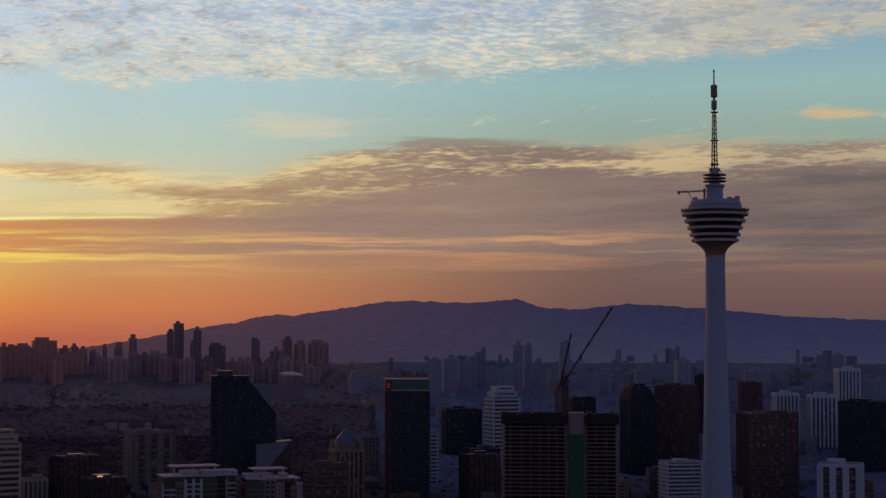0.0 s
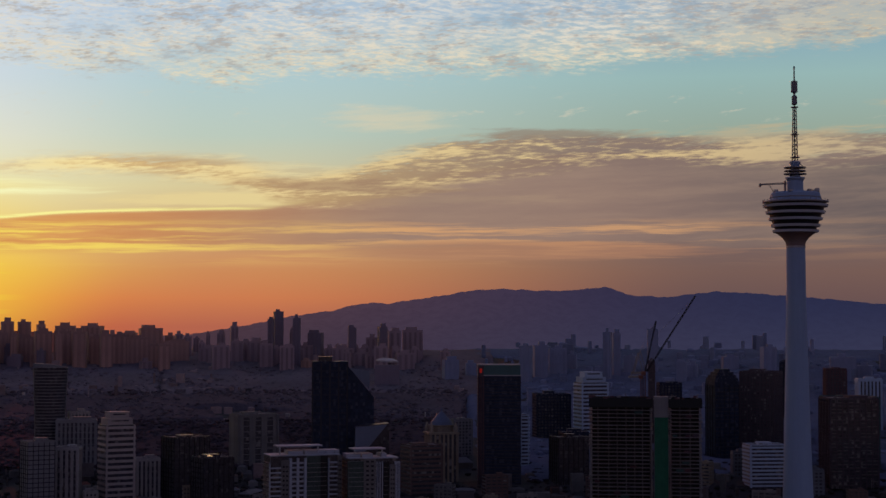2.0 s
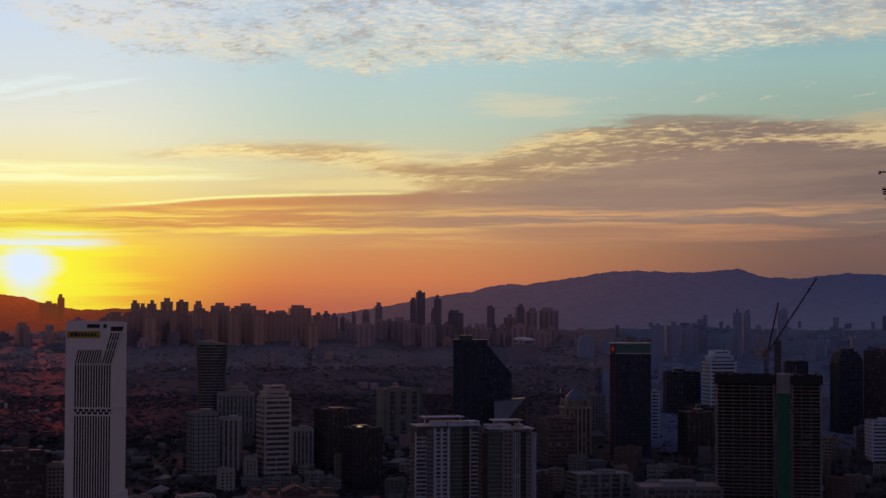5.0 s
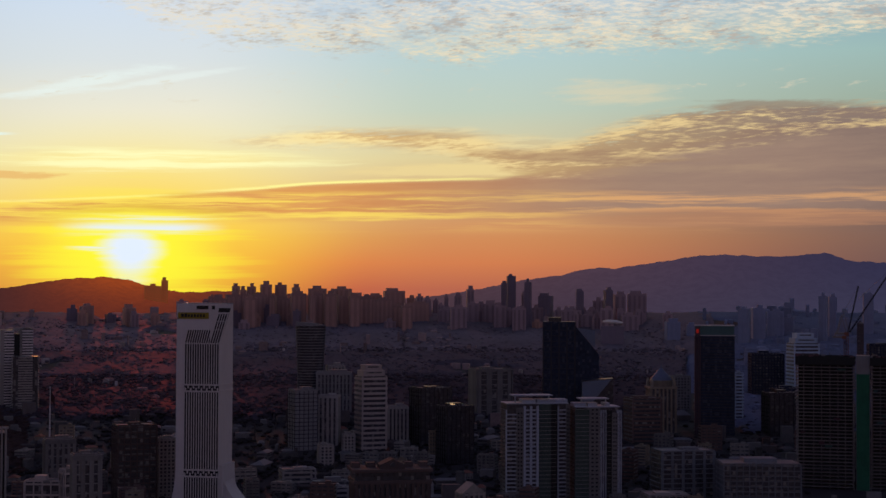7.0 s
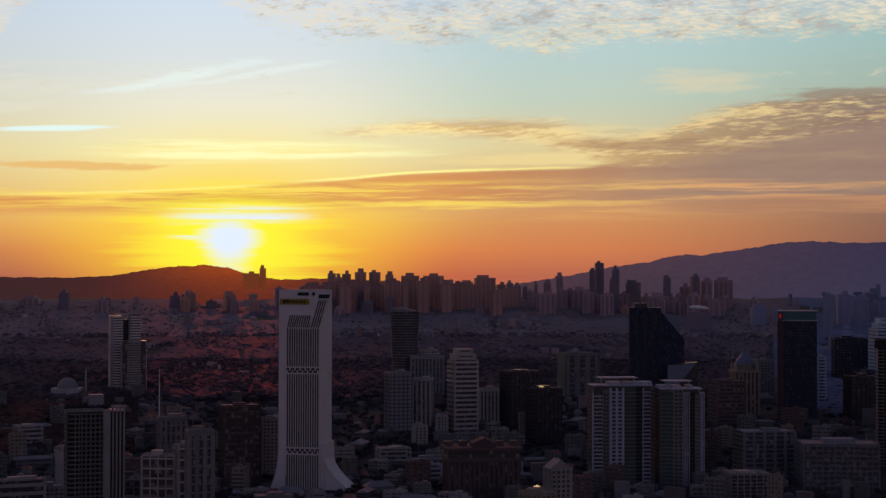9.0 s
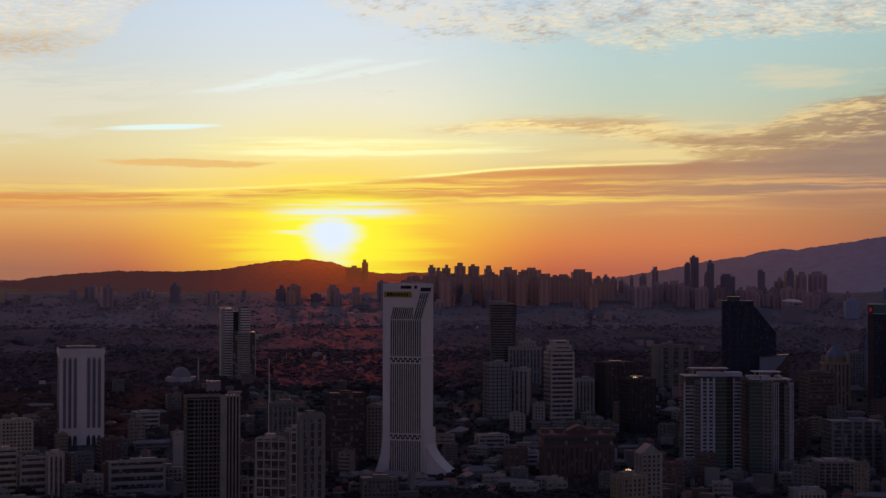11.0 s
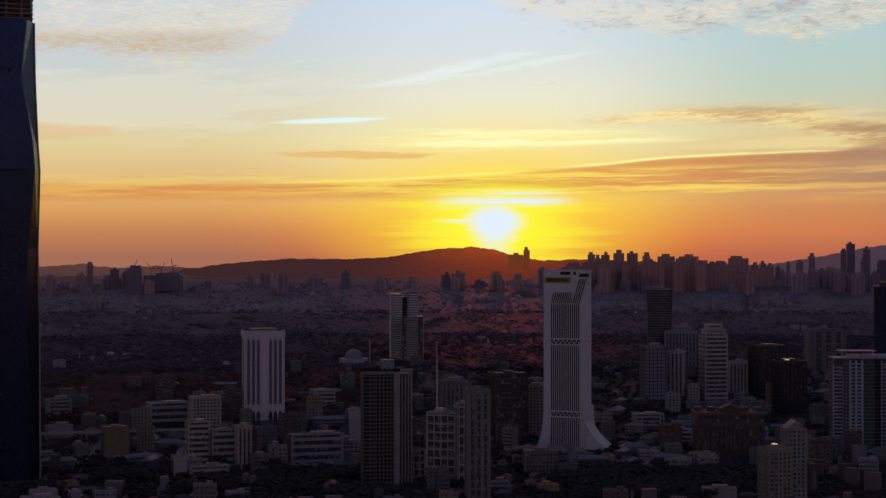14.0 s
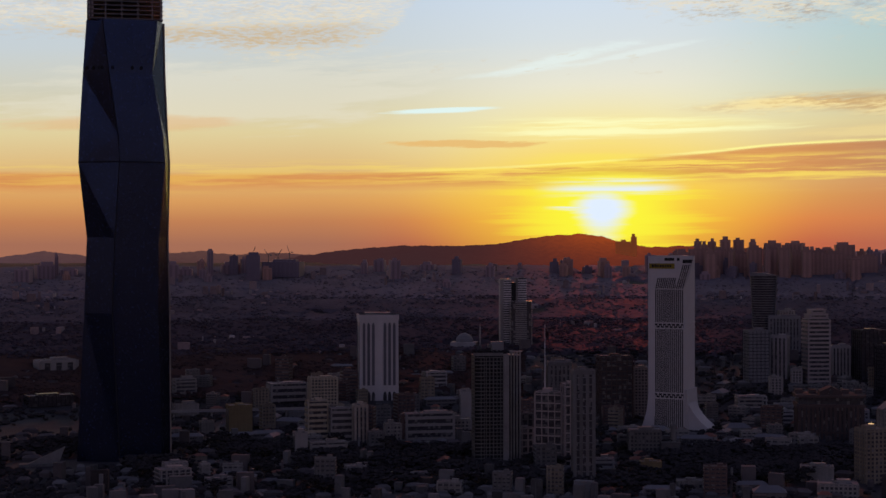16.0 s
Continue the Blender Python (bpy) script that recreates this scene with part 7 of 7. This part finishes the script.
woods("lake_crowns", "single tree crowns standing over the lower wood", 5000, 26, 50, 1940, 2290, 3.0, "leaf_low", 0.0, 0.5, 3.8)
woods("town_trees", "dark street trees between the buildings", 15000, -10, 50, 1190, 2350, 3.4, "leaf", -0.35)
woods("tower_hill", "dark trees round the foot of the tall tower", 1800, -9.5, -3.0, 1580, 1850, 5.0, "leaf", -0.5)


spots = []
for az, r, size in GROVES:
    c = bearing(az, r)
    for i in range(int(size * size / 7)):
        a, q = town.uniform(0, 2 * math.pi), size * math.sqrt(town.random())
        spots.append((c.x + q * math.cos(a), c.y + q * math.sin(a), town.uniform(3, 12), town.uniform(2.0, 4.2)))
clumps("groves", "dark groves between the near blocks", spots, "leaf")


def tree(seed):
    """Rain tree: tapered trunk, spreading limbs, broad uneven crown."""
    g = random.Random(seed)
    t = thing("tree", "broad dark green rain tree", "tree", 0, 0, 0, group="town trees")
    h = 7.0
    trunk = part("trunk", lathe(bmesh.new(), [(0.55, 0), (0.4, 2), (0.3, h * 0.6)], 8), "trunk", t)
    limb = bmesh.new()
    spots = []
    for i in range(6):
        a = i * 1.05 + g.uniform(-0.3, 0.3)
        tip = (4.4 * math.cos(a), 4.4 * math.sin(a), h + g.uniform(-0.5, 1.5))
        beam(limb, (0, 0, h * 0.5), tip, 0.16)
        for j in range(7):
            spots.append((tip[0] + g.uniform(-2.2, 2.2), tip[1] + g.uniform(-2.2, 2.2), tip[2] + g.uniform(-0.8, 1.6), g.uniform(0.9, 1.7)))
    for j in range(12):
        spots.append((g.uniform(-2.5, 2.5), g.uniform(-2.5, 2.5), h + g.uniform(0.5, 2.8), g.uniform(0.9, 1.7)))
    part("limb", limb, "trunk", trunk)
    part("crown", clumps("crown", "", spots, "leaf", t), "leaf", t)
    return t


TREES = [tree(s) for s in (1, 2, 3)]
n = 0
while n < 150:
    p = bearing(town.uniform(14, 44), town.uniform(1215, 1650))
    if free(p.x, p.y, 4):
        ob = copy_thing(TREES[n % 3], pose(p.x, p.y, land(p.x, p.y) - 0.2, 0, 0, town.uniform(0, 360)))
        k = town.uniform(0.9, 1.7)
        ob.scale = (k, k, k * town.uniform(0.85, 1.1))
        n += 1
for i, ob in enumerate(TREES):
    p = bearing(24 + i * 0.6, 1215 + i * 9)
    ob.matrix_world = pose(p.x, p.y, 0)


def strip(name, label, a, b, width, lift, mat, thick=0.3):
    """A straight stretch of road or deck between two points, on the ground or carried above it."""
    a, b = Vector(a), Vector(b)
    way = (b - a).normalized()
    side = Vector((-way.y, way.x)) * width / 2
    bm = bmesh.new()
    n = 24
    rows = []
    for i in range(n + 1):
        p = a.lerp(b, i / n)
        z = land(p.x, p.y) + lift
        rows.append([bm.verts.new((q.x, q.y, zz)) for q, zz in ((p - side, z), (p + side, z), (p + side, z - thick), (p - side, z - thick))])
    for r, s in zip(rows, rows[1:]):
        for i in range(4):
            j = (i + 1) % 4
            bm.faces.new((r[i], r[j], s[j], s[i]))
    bm.faces.new(rows[0]), bm.faces.new(rows[-1][::-1])
    return tagged(new(name, mesh_of(bm, name, mat)), label, "road", kind="structure")


# ---- streets, viaduct and odd things low in the town ----
strip("road", "dark street running through the low town", (-988, 900), (-1110, 1120), 14, 0.35, "asphalt")
strip("road_avenue", "dark avenue between the blocks", (-868, 690), (-935, 975), 16, 0.35, "asphalt")
strip("road_bank", "street past the foot of the bank tower", (-470, 1150), (-640, 1330), 14, 0.35, "asphalt")


def viaduct():
    t = thing("viaduct", "pale concrete rail viaduct on round piers", "viaduct", -1062, 1164, 6.0, 40.0)
    part("deck", box(bmesh.new(), 292, 9, 1.6, 0, 0, 10), "concrete", t)
    for sy in (-1, 1):
        part("parapet", box(bmesh.new(), 292, 0.4, 1.3, 0, sy * 4.3, 11.6), "white", t)
    pier = mesh_of(lathe(bmesh.new(), [(1.2, -8), (1.2, 8.6), (3.4, 10)], 14), "pier", "concrete")
    for i in range(12):
        moved(part("pier", pier, "", t), -137 + i * 25)


def shell_canopy(x, y, turn, w):
    t = thing("canopy", "long white rounded canopy roof at street level", "canopy", x, y, 0.0, turn, "street canopies")
    bm = bmesh.new()
    n = 10
    rows = []
    for i in range(n + 1):
        a = math.pi * i / n
        rows.append([bm.verts.new((sx * w / 2, -6 * math.cos(a), 5 + 3.2 * math.sin(a))) for sx in (-1, -0.33, 0.33, 1)])
    for p, q in zip(rows, rows[1:]):
        for i in range(3):
            bm.faces.new((p[i], p[i + 1], q[i + 1], q[i]))
    bmesh.ops.solidify(bm, geom=bm.faces[:], thickness=0.3)
    part("shell", bm, "white", t)
    post = mesh_of(box(bmesh.new(), 0.5, 0.5, 5.2), "post", "steel")
    for sx in (-0.46, -0.15, 0.15, 0.46):
        for sy in (-5.8, 5.8):
            moved(part("post", post, "", t), sx * w, sy)


def tent_roof():
    t = thing("pointed_pavilion", "white pavilion with a sharp raking roof beside the glass tower", "pavilion", -1040, 700, 0.0, 44.0)
    bm = bmesh.new()
    v = [bm.verts.new(p) for p in ((-24, -2, 3), (8, -2, 3), (15, 0, 21), (-24, 4, 3), (8, 4, 3))]
    for f in ((0, 1, 2), (1, 4, 2), (4, 3, 2), (3, 0, 2), (0, 3, 4, 1)):
        bm.faces.new([v[i] for i in f])
    part("raking_roof", bm, "old_grey", t)
    part("base", box(bmesh.new(), 48, 10, 3, -10, 1, 0), "old_grey", t)


def building_pit():
    t = thing("building_site", "brown earth building site with a low hoarding", "site", -530, 856, 0.2, 24.0)
    bm = bmesh.new()
    n = 14
    rows = [[bm.verts.new(((i / n - 0.5) * 70, (j / n - 0.5) * 34, 1.0 + 2.2 * noise.noise((i * 0.5, j * 0.5, 2.0)) if 0 < i < n and 0 < j < n else -0.6)) for j in range(n + 1)] for i in range(n + 1)]
    for a, b in zip(rows, rows[1:]):
        for j in range(n):
            bm.faces.new((a[j], b[j], b[j + 1], a[j + 1]))
    part("earth", bm, "earth", t)
    for x0, y0, w, d in ((0, -18, 72, 0.4), (0, 18, 72, 0.4), (-36, 0, 0.4, 36), (36, 0, 0.4, 36)):
        part("hoarding", box(bmesh.new(), w, d, 2.6, x0, y0, -0.4), "old_grey", t)


def red_wall():
    t = thing("red_screen_wall", "tall dark red screen wall beside an office block", "wall", -507, 1105, -4.5, 22.0)
    part("wall", box(bmesh.new(), 10, 1.6, 30), "red_paint", t)
    part("rib", box(bmesh.new(), 1.2, 2.0, 28, 5.2, 0, 0), "white", t)


def far_crane(x, y, top, lean):
    """A tower crane far off: lattice mast, raised jib, counterweight."""
    g = land(x, y) - 1
    t = thing("tower_crane", "thin grey tower crane over a far building site", "crane", x, y, g, 40, "far cranes")
    h = (top - g) * 0.72
    part("mast", beam(bmesh.new(), (0, 0, 0), (0, 0, h), 0.8), "steel", t)
    part("jib", beam(bmesh.new(), (0, 0, h), (lean, 0, top - g), 0.6), "steel", t)
    part("counterweight", box(bmesh.new(), 5, 3, 2.5, -5 if lean > 0 else 5, 0, h - 1), "steel", t)


for x, y, z, lean in ((-1824, 2192, 235, 6), (-1797, 2212, 229, -9), (-1780, 2224, 229, 8), (-1760, 2238, 237, -5)):
    far_crane(x, y, z, lean)
viaduct()
shell_canopy(-651, 796, 36.0, 56)
shell_canopy(-599, 850, 34.0, 40)
tent_roof()
building_pit()
red_wall()


def car(x, y, turn, mat):
    """A parked car: body, cabin, four wheels."""
    t = thing("car", "small pale car standing in the street", "car", x, y, land(x, y) + 0.4, turn, "cars in the street")
    part("body", box(box(bmesh.new(), 4.3, 1.75, 0.75, 0, 0, 0.35), 4.2, 1.6, 0.12, 0, 0, 1.1), mat, t)
    part("cabin", box(bmesh.new(), 2.3, 1.5, 0.6, -0.2, 0, 1.2, 0, 0.82), "window", t)
    wheel = mesh_of(lathe(bmesh.new(), [(0.32, -0.1), (0.32, 0.1)], 10), "wheel", "black")
    for sx in (-1.35, 1.35):
        for sy in (-0.85, 0.85):
            part("wheel", wheel, "", t).matrix_basis = pose(sx, sy, 0.32, 90, 0, 0)


for i in range(26):
    f = town.random()
    lane = town.choice((-3.4, 3.4))
    a, b = ((-988, 900), (-1110, 1120)) if i % 2 else ((-868, 690), (-935, 975))
    way = math.degrees(math.atan2(b[1] - a[1], b[0] - a[0]))
    nx, ny = -math.sin(radians(way)), math.cos(radians(way))
    car(a[0] + (b[0] - a[0]) * f + nx * lane, a[1] + (b[1] - a[1]) * f + ny * lane, way, town.choice(("white", "white", "concrete", "black")))
